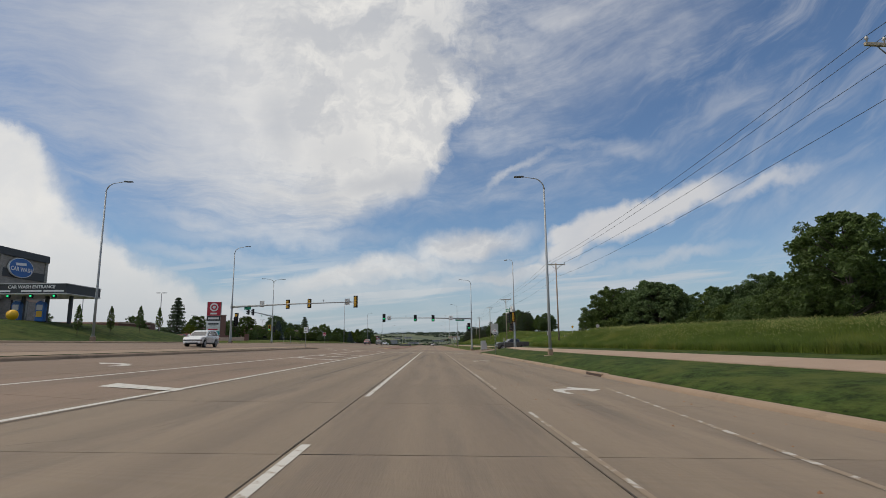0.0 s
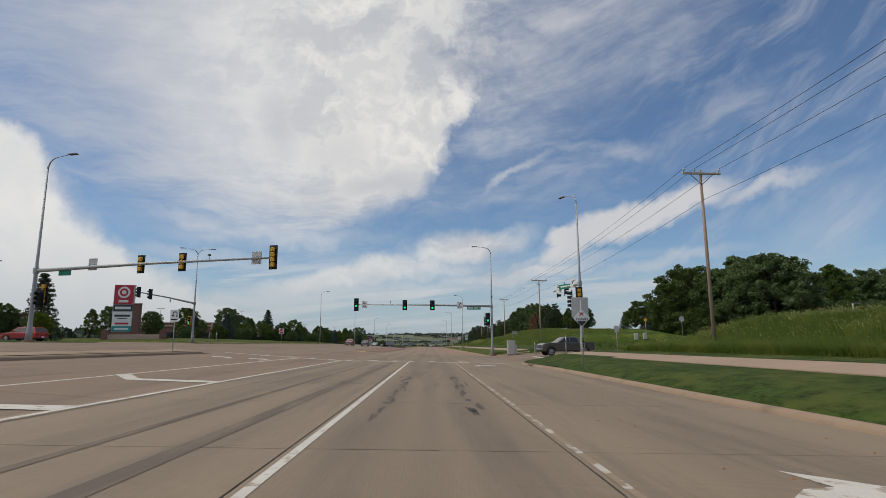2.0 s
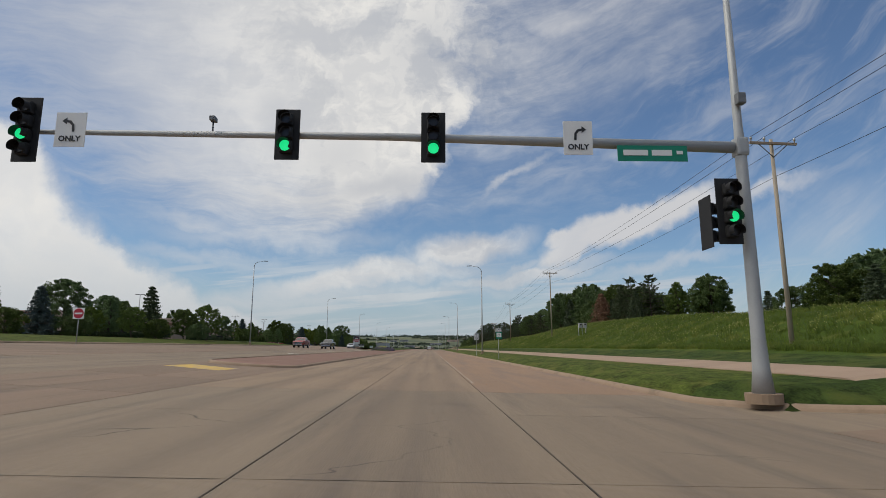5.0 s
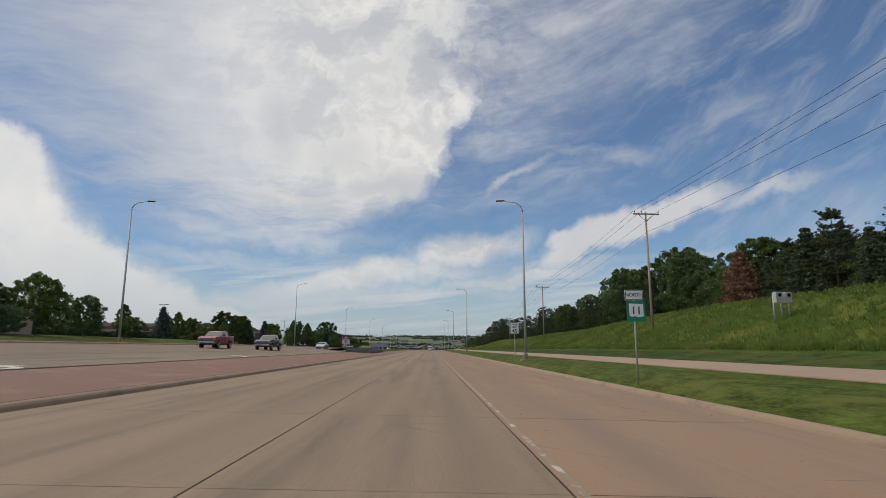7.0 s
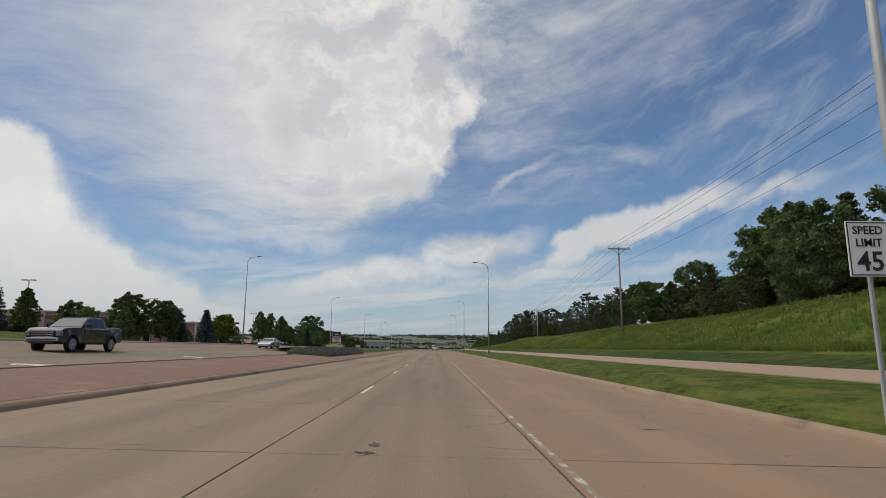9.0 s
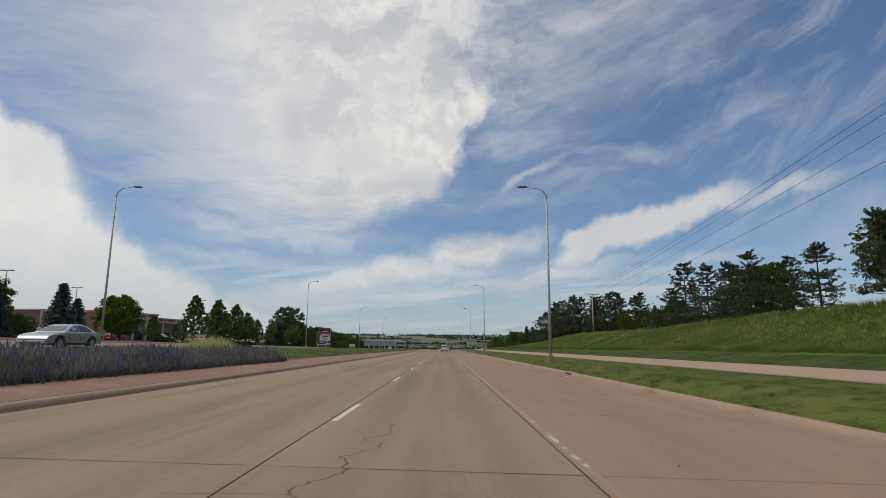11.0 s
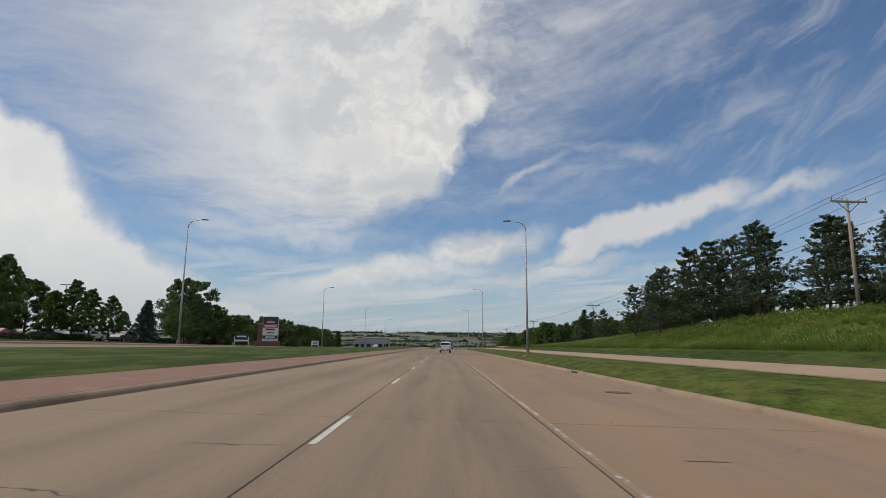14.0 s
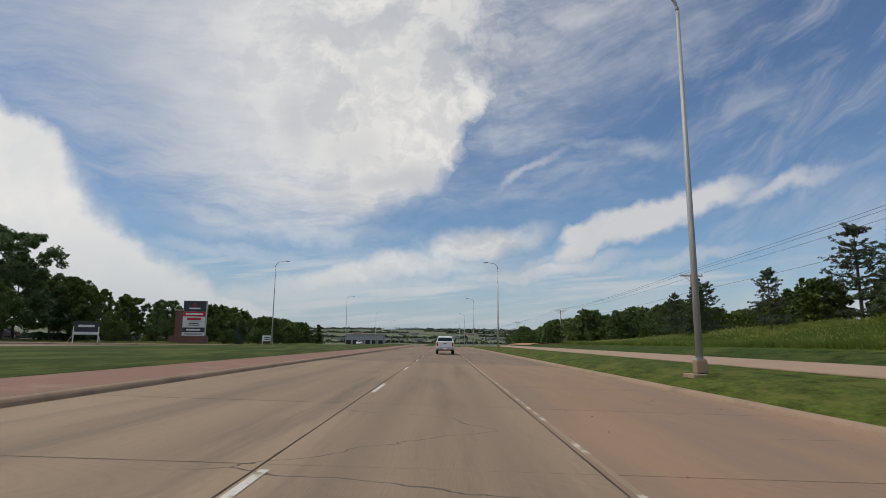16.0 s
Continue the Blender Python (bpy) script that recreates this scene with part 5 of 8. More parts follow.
POLES = ((17.0, 57.0, 12.2), (17.0, 114.2, 12.1), (17.3, 169.5, 11.6), (20.5, 237.0, 13.9), (21.2, 290.0, 12.7), (26.0, 369.0, 10.9), (26.7, 435.0, 8.8), (27.0, 505.0, 8.8), (27.0, 580.0, 8.6), (27.0, 660.0, 8.6))
tops = []
for i, (x, y, top) in enumerate(POLES):
    z = height(x, y)
    ob = utility_pole(top - z)
    ob.matrix_world = pose(x, y, z, 0, 0, 4)
    tops.append((x, y, top))
wires = []
for k, (dx, dz) in enumerate(((-1.15, 0.06), (-0.45, 0.06), (1.15, 0.06), (0.1, -1.9))):
    run = thing("power_line", Matrix(), "thin dark overhead wire sagging between poles", "power line", "overhead wires")
    for (xa, ya, za), (xb, yb, zb) in zip([(16.6, -60.0, 12.4)] + tops, tops):
        bm = bmesh.new()
        pts = []
        for i in range(13):
            f = i / 12
            pts.append((xa + (xb - xa) * f + dx, ya + (yb - ya) * f - 0.14, za + (zb - za) * f + dz - 4 * 0.55 * f * (1 - f)))
        tube(bm, pts, [0.012] * 13, 5)
        part("span", bm, WIRE, run)

# ---- trees ----
def leaf_cloud(rng, centres, radii, count, size, squash=0.75):
    """Leaves scattered in clumps: small pointed blades. Returns verts and faces."""
    n = len(centres)
    pick = rng.integers(0, n, count)
    d = rng.normal(size=(count, 3))
    d /= np.linalg.norm(d, axis=1)[:, None]
    r = rng.random(count) ** 0.45
    pos = centres[pick] + d * (r * radii[pick])[:, None] * np.array([1, 1, squash])
    u = rng.normal(size=(count, 3))
    u /= np.linalg.norm(u, axis=1)[:, None]
    w = rng.normal(size=(count, 3))
    v = np.cross(u, w)
    v /= np.linalg.norm(v, axis=1)[:, None] + 1e-9
    s = size * (0.6 + 0.8 * rng.random(count))[:, None]
    s = s * 1.15
    verts = np.stack([pos - u * s - v * s * 0.25, pos + v * s * 0.75, pos + u * s - v * s * 0.25], 1).reshape(-1, 3)
    faces = np.arange(count * 3).reshape(-1, 3)
    return verts, faces


def limb_mesh(segments, mat, name):
    bm = bmesh.new()
    for pts, radii in segments:
        tube(bm, pts, radii, 5, False)
    me = bpy.data.meshes.new(name)
    bm.to_mesh(me)
    bm.free()
    me.materials.append(mat)
    return me


def broad_tree(seed, tall, wide, base, leaves, size, shape="round"):
    """Trunk with limbs and a leafy crown. Returns the two meshes, for a tree of that height."""
    rng = np.random.default_rng(seed)
    segs = [([(0, 0, -0.3), (rng.normal() * 0.1, rng.normal() * 0.1, base), (rng.normal() * 0.25, rng.normal() * 0.25, tall * 0.6), (0, 0, tall * 0.9)], [0.022 * tall, 0.017 * tall, 0.009 * tall, 0.02])]
    cs, rs = [], []
    k = 210 if shape == "oval" else 150
    for i in range(k):
        f = (i + 0.5) / k
        rel = f ** 0.9
        z = base + (tall - base) * (0.06 + 0.9 * rel)
        if shape == "oval":
            prof = 1.12 * min(1.0, 0.45 + 2.6 * rel) * (1.0 - rel) ** 0.62 + 0.06
        else:
            prof = math.sin(math.pi * (0.22 + 0.72 * rel)) ** 0.5
        a = i * 2.399 + rng.normal() * 0.3
        out = wide * 0.5 * prof * (0.25 + 0.85 * rng.random() ** 0.6) * (1.0 + (0.08 if shape == "oval" else 0.18) * math.sin(3 * a + seed) * math.sin(7 * rel + seed))
        c = (math.cos(a) * out, math.sin(a) * out, z + rng.normal() * 0.02 * tall)
        cs.append(c)
        rs.append(((0.045 + 0.055 * rng.random()) if shape == "oval" else (0.05 + 0.065 * rng.random())) * wide * (0.55 + 0.5 * prof))
        if i % 8 == 0:
            z0 = max(base * 0.8, c[2] - 0.35 * out - 0.08 * tall)
            mid = (c[0] * 0.5, c[1] * 0.5, z0 + (c[2] - z0) * 0.6)
            segs.append(([(0, 0, z0), mid, c], [0.007 * tall, 0.005 * tall, 0.012]))
    verts, faces = leaf_cloud(rng, np.array(cs), np.array(rs), leaves, size)
    return limb_mesh(segs, BARK, "trunk"), verts, faces


def conifer(seed, tall, wide, base, tiers, tufts, size, loose=False):
    """A conifer: straight trunk, whorls of boughs set with short needle tufts; loose: a pine with open, uneven boughs."""
    rng = np.random.default_rng(seed)
    segs = [([(0, 0, -0.3), (0, 0, tall * 0.5), (0, 0, tall)], [0.02 * tall, 0.013 * tall, 0.015])]
    cs, rs = [], []
    for t in range(tiers):
        f = (t + 0.3) / tiers
        z = base + (tall - base) * f + (rng.normal() * 0.2 if loose else 0.0)
        if loose:
            reach = wide * 0.5 * (1 - f) ** 0.62 * (0.80 + 0.45 * rng.random()) + 0.3
        else:
            reach = wide * 0.5 * (1 - f) ** 0.85 + 0.12
        boughs = 7 if loose else 8
        for b in range(boughs):
            a = (b + rng.random() * 0.8) * 6.283 / boughs + t * 1.1 if loose else b * 6.283 / boughs + t * 0.7 + rng.normal() * 0.15
            ln = reach * (0.55 + 0.6 * rng.random()) if loose else reach * (0.8 + 0.3 * rng.random())
            lift = ln * (0.22 * (0.3 + rng.random()) + 0.5 * max(f - 0.6, 0.0)) if loose else -0.12 * ln * (0.5 + rng.random())
            rise = rng.normal() * 0.28 if loose else 0.0
            tip = (math.cos(a) * ln, math.sin(a) * ln, z + lift + rise)
            segs.append(([(0, 0, z), (tip[0] * 0.6, tip[1] * 0.6, z + lift * 0.35), tip], [0.006 * tall, 0.004 * tall, 0.012]))
            steps = 5 if loose else 4
            for k in range(steps):
                g = (k + 1) / steps if not loose else 0.34 + 0.70 * (k + 1) / steps
                wobble = rng.normal(size=3) * (0.05 * ln if loose else 0.0)
                cs.append((tip[0] * g + wobble[0], tip[1] * g + wobble[1], z + lift * g * g + rise * g + wobble[2]))
                rs.append((0.056 if loose else 0.10) * wide * (0.55 + 0.6 * rng.random()) * (1.1 - 0.4 * f))
    if loose:
        for k in range(6):
            cs.append((rng.normal() * 0.15, rng.normal() * 0.15, tall * (0.93 + 0.012 * k)))
            rs.append(0.05 * wide)
        verts, faces = leaf_cloud(rng, np.array(cs), np.array(rs), tufts, size, squash=0.62)
        return limb_mesh(segs, BARK, "trunk"), verts, faces
    verts, faces = leaf_cloud(rng, np.array(cs), np.array(rs), tufts, size)
    return limb_mesh(segs, BARK, "trunk"), verts, faces


KINDS = {
    "maple": ([broad_tree(s, 9.0, 4.9, 1.3, 15000, 0.112, "oval") for s in (1, 2, 3)], LEAF_MID),
    "ash": ([broad_tree(s, 9.0, 7.2, 0.9, 19000, 0.125, "round") for s in (11, 12, 13)], LEAF),
    "linden": ([broad_tree(s, 5.0, 3.9, 0.9, 8000, 0.094, "round") for s in (21, 22)], LEAF_BRIGHT),
    "pine": ([conifer(s, 9.0, 6.0, 0.9, 14, 11000, 0.085, True) for s in (31, 32, 33, 34)], NEEDLE),
    "spruce": ([conifer(s, 7.0, 4.6, 0.25, 15, 9000, 0.118) for s in (41, 42)], NEEDLE_BLUE),
    "fir": ([conifer(s, 9.0, 5.0, 0.5, 14, 9500, 0.13) for s in (51, 52)], NEEDLE),
    "dry": ([conifer(61, 6.0, 5.0, 0.3, 11, 8000, 0.11)], NEEDLE_DEAD),
    "thicket": ([broad_tree(s, 4.0, 5.2, 0.1, 13000, 0.088, "round") for s in (71, 72, 73)], LEAF),
}
LABELS = {
    "maple": "green shade tree with a dense oval crown", "ash": "broad green tree with a rounded uneven crown",
    "linden": "small yellow-green young tree on mown grass", "pine": "dark green pine with open uneven boughs",
    "spruce": "dense blue-grey spruce reaching the ground", "fir": "dark green pointed fir tree",
    "dry": "dead conifer with dry red-brown needles", "thicket": "dense dark green shrub thicket",
}
CATS = {"pine": "pine tree", "spruce": "spruce tree", "fir": "fir tree", "dry": "dead tree", "thicket": "shrub"}
MADE = {}
for kind, (variants, mat) in KINDS.items():
    MADE[kind] = [(trunk, mesh_of("crown", verts, faces, mat)) for trunk, verts, faces in variants]
NATIVE = {"maple": 9.0, "ash": 9.0, "linden": 5.0, "pine": 9.0, "spruce": 7.0, "fir": 9.0, "dry": 6.0, "thicket": 4.0}
tree_rng = random.Random(5)


def tree(kind, x, y, tall, wide=1.0, label=""):
    trunk, crown = MADE[kind][tree_rng.randrange(len(MADE[kind]))]
    s = tall / NATIVE[kind]
    t = thing("shrub" if kind == "thicket" else "tree", on_ground(x, y, tree_rng.uniform(0, 360)) @ Matrix.Diagonal((s * wide, s * wide, s, 1)), label or LABELS[kind], CATS.get(kind, "tree"), "")
    for name, me in (("trunk", trunk), ("crown", crown)):
        new(name, me).parent = t
    return t


def grove(name, places, label, thin=7):
    """Many far trees in one sheet of foliage with stems; places: kind, x, y, height, width."""
    all_v, all_f, base = [], [], 0
    for kind, x, y, tall, wide in places:
        variants, _ = KINDS[kind]
        _, verts, faces = variants[tree_rng.randrange(len(variants))]
        leaf = np.asarray(verts).reshape(-1, 3, 3)[::thin]
        mid = leaf.mean(axis=1, keepdims=True)
        leaf = mid + (leaf - mid) * math.sqrt(thin)
        s, a = tall / NATIVE[kind], tree_rng.uniform(0, 6.283)
        turn = np.array(((math.cos(a) * wide, -math.sin(a) * wide, 0), (math.sin(a) * wide, math.cos(a) * wide, 0), (0, 0, 1.0))) * s
        pts = leaf.reshape(-1, 3) @ turn.T + np.array((x, y, height(x, y)))
        all_v.append(pts)
        all_f += (np.arange(len(pts)).reshape(-1, 3) + base).tolist()
        base += len(pts)
        z = height(x, y)
        r = 0.02 * tall
        stem = [(x - r, y, z - 0.2), (x + r, y, z - 0.2), (x + r * 0.3, y, z + tall * 0.6), (x - r * 0.3, y, z + tall * 0.6), (x, y - r, z - 0.2), (x, y + r, z - 0.2), (x, y + r * 0.3, z + tall * 0.6), (x, y - r * 0.3, z + tall * 0.6)]
        all_v.append(np.array(stem))
        all_f += [(base, base + 1, base + 2, base + 3), (base + 4, base + 5, base + 6, base + 7)]
        base += 8
    tagged(new(name, mesh_of(name, np.concatenate(all_v), all_f, LEAF)), label, "woodland", "", "stuff")


# left verge, first stretch
for k, x, y, h in (("fir", -54.5, 161, 9.8), ("linden", -47, 150, 3.5), ("maple", -34.0, 93.5, 2.9), ("maple", -34.5, 100.0, 3.0), ("maple", -35.2, 107.5, 3.3), ("maple", -36, 114, 3.2), ("ash", -54, 113, 5.0), ("ash", -70, 140, 6), ("ash", -66, 200, 7), ("linden", -60, 205, 5), ("ash", -57, 215, 7.5), ("linden", -52, 210, 4.5), ("ash", -50, 222, 8.0), ("maple", -47, 228, 6), ("linden", -45, 220, 4.0), ("ash", -52, 236, 7), ("fir", -43, 232, 8.2), ("maple", -48, 234, 6), ("ash", -41, 240, 5), ("linden", -38.5, 243, 6)):
    tree(k, x, y, h, 0.5 if x > -37 else 1.0)
# left side behind the second stretch: a row of mixed trees before the shops
for k, x, y, h in (("ash", -62, 258, 7.5), ("linden", -57, 262, 6), ("ash", -55, 270, 7.0), ("fir", -53, 278, 5.5), ("maple", -60, 284, 6.5), ("maple", -46, 292, 5.5), ("linden", -44, 300, 4.2), ("maple", -43, 307, 5.0), ("ash", -44, 320, 7.0), ("ash", -46, 327, 6.5), ("spruce", -42, 333, 6.3), ("spruce", -43.5, 338, 5.0), ("linden", -43, 345, 6.0), ("ash", -46, 352, 6.4), ("maple", -96, 357, 7.2)):
    tree(k, x, y, h)
# maples, spruce and big tree before the sign
for k, x, y, h in (("maple", -43.2, 369.5, 8.3), ("maple", -44.4, 382.5, 8.8), ("maple", -43.0, 388.5, 8.4), ("maple", -50, 396, 8.0), ("ash", -52, 404, 7.5), ("maple", -47, 402, 6.0), ("spruce", -40.6, 411.3, 5.9), ("linden", -38.0, 415, 5.2), ("maple", -40.0, 424, 6.2), ("ash", -43.8, 431, 11.2), ("ash", -47, 437, 8.5), ("maple", -50, 447, 8.0), ("ash", -54, 455, 8.0), ("maple", -56, 468, 8.5), ("maple", -58, 478, 8.5), ("ash", -53, 484, 8.0)):
    tree(k, x, y, h)
far = []
for i in range(44):
    far.append((tree_rng.choice(("ash", "maple", "ash", "thicket", "spruce")), -43 - 24 * tree_rng.random() - 0.1 * i, 488 + i * 2.8 + tree_rng.uniform(-2, 2), tree_rng.uniform(4.5, 8.0), 1.0))
grove("far_trees", far, "row of mixed green trees along the far verge")
for x, y, h in ((-38, 492, 3.2), (-37, 500, 3.6), (-36, 509, 4.2), (-39, 478, 2.6)):
    tree("thicket", x, y, h)
tree("spruce", -38.5, 482, 3.0)
grove("far_trees", [(tree_rng.choice(("ash", "maple", "ash", "linden")), -60 - 60 * tree_rng.random(), 300 + 170 * tree_rng.random(), tree_rng.uniform(4.5, 6.5), 1.0) for _ in range(44)], "scattered trees among the shops and lots")

# filling the rows beside the far carriageway
for k, x, y, h in (("maple", -46, 404, 7.6), ("maple", -47, 409, 7.0), ("maple", -46.5, 413, 6.4), ("maple", -45, 419, 5.6), ("ash", -43, 440, 7.4), ("maple", -45, 447, 7.0), ("ash", -46, 458, 6.6), ("maple", -47, 468, 6.6), ("ash", -46, 477, 6.0), ("linden", -41.5, 427, 5.0), ("thicket", -41, 446, 2.6),
                   ("spruce", -47, 288, 6.0), ("maple", -50, 297, 5.2), ("ash", -49, 305, 5.4), ("ash", -45, 312, 7.2), ("maple", -47, 316, 6.5), ("spruce", -44, 326, 5.6), ("maple", -96, 345, 6.6), ("ash", -97, 364, 6.8), ("maple", -46, 361, 4.2), ("thicket", -45, 330, 2.6), ("thicket", -46, 300, 2.4),
                   ("thicket", -56, 196, 3.0), ("ash", -53, 190, 5.2), ("thicket", -50, 198, 2.6), ("thicket", -46, 206, 3.0), ("spruce", -46.5, 212, 6.0), ("thicket", -43, 214, 2.8), ("maple", -62, 186, 5.5), ("thicket", -66, 180, 3.2), ("ash", -72, 178, 6.0), ("thicket", -40, 228, 2.8), ("linden", -42, 225, 4.4), ("thicket", -38, 238, 2.6), ("ash", -39, 252, 4.6), ("thicket", -37, 258, 2.6), ("maple", -40, 262, 4.4)):
    tree(k, x, y, h)

# right side: the wood behind the bank
tree("ash", 40.5, 92, 11.5, 1.1)
tree("ash", 44, 97, 10.5)
for i in range(40):
    y = 100 + i * 2.2
    x = 47 + tree_rng.uniform(-3, 6) + 0.05 * (y - 100)
    if not 128 < y < 160:
        tree(tree_rng.choice(("ash", "maple", "ash", "fir", "ash")), x, y, tree_rng.uniform(6.5, 8.5) if y < 128 else tree_rng.uniform(11.0, 14.0), 1.2)
for i in range(20):
    tree("thicket", 43 + tree_rng.uniform(-1.5, 2), 98 + i * 1.6, tree_rng.uniform(3.0, 4.6), 1.3)
for i in range(26):
    x = 46 + 2.6 * i + tree_rng.uniform(-1.5, 1.5)
    tree(tree_rng.choice(("ash", "maple", "ash", "ash", "fir")), x, 174 + 0.1 * (x - 46) + tree_rng.uniform(-2, 6), tree_rng.uniform(11.5, 15.5), 1.15)
for i in range(24):
    tree("thicket", 46 + 2.6 * i + tree_rng.uniform(-1, 1), 171 + tree_rng.uniform(-1.5, 2.5), tree_rng.uniform(5.5, 8.0), 1.2)
for i in range(16):
    y = 182 + i * 2.8
    tree(tree_rng.choice(("ash", "fir", "maple", "ash")), 48 + tree_rng.uniform(-1.5, 8), y, lerp(y, ((182, 11.0), (200, 7.0), (224, 4.2))) * tree_rng.uniform(0.85, 1.15), 1.2)
front_scrub = [("thicket", 45 + 1.6 * i, 168.5 + tree_rng.uniform(-1, 1), tree_rng.uniform(2.4, 3.6), 1.5) for i in range(44)]
grove("scrub", front_scrub, "low green scrub along the edge of the wood")
back = [(tree_rng.choice(("ash", "fir", "maple")), 56 + tree_rng.uniform(0, 26), 186 + tree_rng.uniform(0, 40), tree_rng.uniform(7.5, 10.5), 1.2) for _ in range(26)]
back += [(tree_rng.choice(("ash", "maple", "fir")), 54 + tree_rng.uniform(0, 22), 92 + tree_rng.uniform(0, 36), tree_rng.uniform(7.0, 9.5), 1.2) for _ in range(26)]
grove("wood_behind", back, "dense dark green wood behind the first trees")
# second stretch
for i in range(16):
    tree(tree_rng.choice(("ash", "maple", "fir", "ash")), 33 + tree_rng.uniform(-4, 6), 213 + i * 1.5 + tree_rng.uniform(-1, 1), tree_rng.uniform(4.0, 6.0), 1.1)
for i in range(40):
    y = 236 + i * 1.9
    tree(tree_rng.choice(("thicket", "thicket", "ash", "fir")), 34 + tree_rng.uniform(-4, 6), y, tree_rng.uniform(3.4, 5.2), 1.2)
grove("wood_behind", [(tree_rng.choice(("thicket", "ash", "ash", "fir")), 38 + tree_rng.uniform(-5, 8) - 0.24 * i, 345 + i * 3.0, tree_rng.uniform(2.8, 4.4), 1.2) for i in range(40)], "low green scrub behind the bank")
for k, x, y, h in (("dry", 29.0, 237, 5.3), ("pine", 30.3, 226.5, 6.6), ("pine", 31.0, 221.0, 6.4), ("pine", 33, 229, 6.0), ("pine", 27.5, 282, 5.2), ("pine", 26.5, 289, 4.6), ("pine", 28, 276, 5.6), ("ash", 33, 240, 7.2), ("ash", 34, 246, 7.0), ("pine", 31, 233, 5.5), ("ash", 31, 252, 7.5), ("fir", 29, 258, 6.5), ("ash", 33, 262, 9.0), ("ash", 29, 268, 8.0), ("ash", 32, 276, 10.0), ("fir", 33, 270, 9.5), ("ash", 35, 283, 10.0), ("ash", 33, 257, 9.5), ("ash", 30, 290, 7.0), ("ash", 27, 296, 5.5), ("pine", 25, 302, 5.5), ("ash", 29, 305, 6.5), ("pine", 24.5, 310, 4.0)):
    tree(k, x, y, h)
for k, x, y, h in (("pine", 28, 366, 6.8), ("pine", 30, 369, 7.2), ("pine", 32, 373, 7.0), ("pine", 27, 371, 6.0), ("pine", 31, 362, 6.2), ("pine", 34, 368, 7.0), ("pine", 32, 345, 9.0), ("pine", 35, 339, 8.5), ("pine", 38, 343, 8.0), ("pine", 24.0, 321.5, 5.4), ("pine", 26.5, 319, 5.8), ("pine", 28, 326, 5.2), ("pine", 30.5, 316, 6.2), ("pine", 25, 332, 4.4), ("ash", 30, 322, 5.5), ("fir", 26, 340, 3.2), ("fir", 27, 343, 2.8), ("ash", 34, 330, 6.5), ("linden", 24.5, 347, 2.6), ("ash", 33, 350, 4.6), ("ash", 36, 358, 4.8), ("ash", 34, 366, 4.2), ("pine", 23.0, 386.0, 7.4), ("pine", 21.8, 391, 6.4), ("pine", 24, 395, 7.0), ("pine", 22.0, 399, 5.8), ("pine", 25.5, 403, 6.4), ("pine", 23.4, 382.5, 7.2), ("pine", 24.5, 377.5, 7.4), ("pine", 27.0, 372, 6.6), ("pine", 26, 384, 7.6), ("pine", 26.5, 389, 7.0), ("pine", 27, 396, 6.8), ("pine", 28, 400, 6.4), ("pine", 26.5, 379.5, 7.2), ("pine", 29, 376, 7.0), ("pine", 30, 415, 7.4), ("pine", 28, 409, 5.2), ("pine", 22.3, 413, 4.2), ("fir", 22.5, 424.5, 5.2), ("pine", 24.5, 427, 4.8), ("pine", 24, 433, 4.5), ("ash", 27, 441, 4.8), ("ash", 29, 450, 5.2), ("ash", 26, 458, 5.0)):
    tree(k, x, y, h)
grove("far_trees", [(tree_rng.choice(("ash", "ash", "fir", "maple", "thicket")), 25 + tree_rng.uniform(0, 16), 455 + 2.2 * i, tree_rng.uniform(4.0, 6.8), 1.15) for i in range(72)], "green tree belt along the verge far ahead")

# ---- signs and small roadside things ----
def sign_post(name, x, y, tall, label, category="road sign", rz=0.0, square=False):
    s = thing(name, on_ground(x, y, rz), label, category)
    bm = bmesh.new()
    if square:
        box(bm, (0, 0.03, tall / 2 - 0.1), (0.06, 0.06, tall + 0.2), None, 0.008)
    else:
        tube(bm, [(0, 0.03, -0.2), (0, 0.03, tall)], [0.035, 0.035], 8)
    part("post", bm, STEEL, s, "galvanised post")
    return s


def bordered(parent, m, w, h, face, border, mark_w=0.018, label=""):
    ob = small_sign(parent, m, w, h, face, (), "sign_plate", label)
    for o in (rect(-w / 2 + 0.02, h / 2 - 0.02 - mark_w, w / 2 - 0.02, h / 2 - 0.02), rect(-w / 2 + 0.02, -h / 2 + 0.02, w / 2 - 0.02, -h / 2 + 0.02 + mark_w), rect(-w / 2 + 0.02, -h / 2 + 0.02, -w / 2 + 0.02 + mark_w, h / 2 - 0.02), rect(w / 2 - 0.02 - mark_w, -h / 2 + 0.02, w / 2 - 0.02, h / 2 - 0.02)):
        bm = bmesh.new()
        plate(bm, o, 0.004, Matrix.Translation((0, -0.013, 0)))
        part("border", bm, border, ob)
    return ob


# speed limit
s45 = sign_post("speed_limit_sign", 7.95, 236.6, 3.5, "white speed limit 45 sign on a square steel post", square=True)
bordered(s45, pose(0, -0.03, 3.0), 0.76, 0.98, SIGN_WHITE, SIGN_BLACK, label="white reflective plate")
words("sign_word", "SPEED", 0.2, pose(0, -0.048, 3.32), SIGN_BLACK, s45, 0.002)
words("sign_word", "LIMIT", 0.2, pose(0, -0.048, 3.1), SIGN_BLACK, s45, 0.002)
words("sign_number", "45", 0.48, pose(0, -0.048, 2.76), SIGN_BLACK, s45, 0.006)
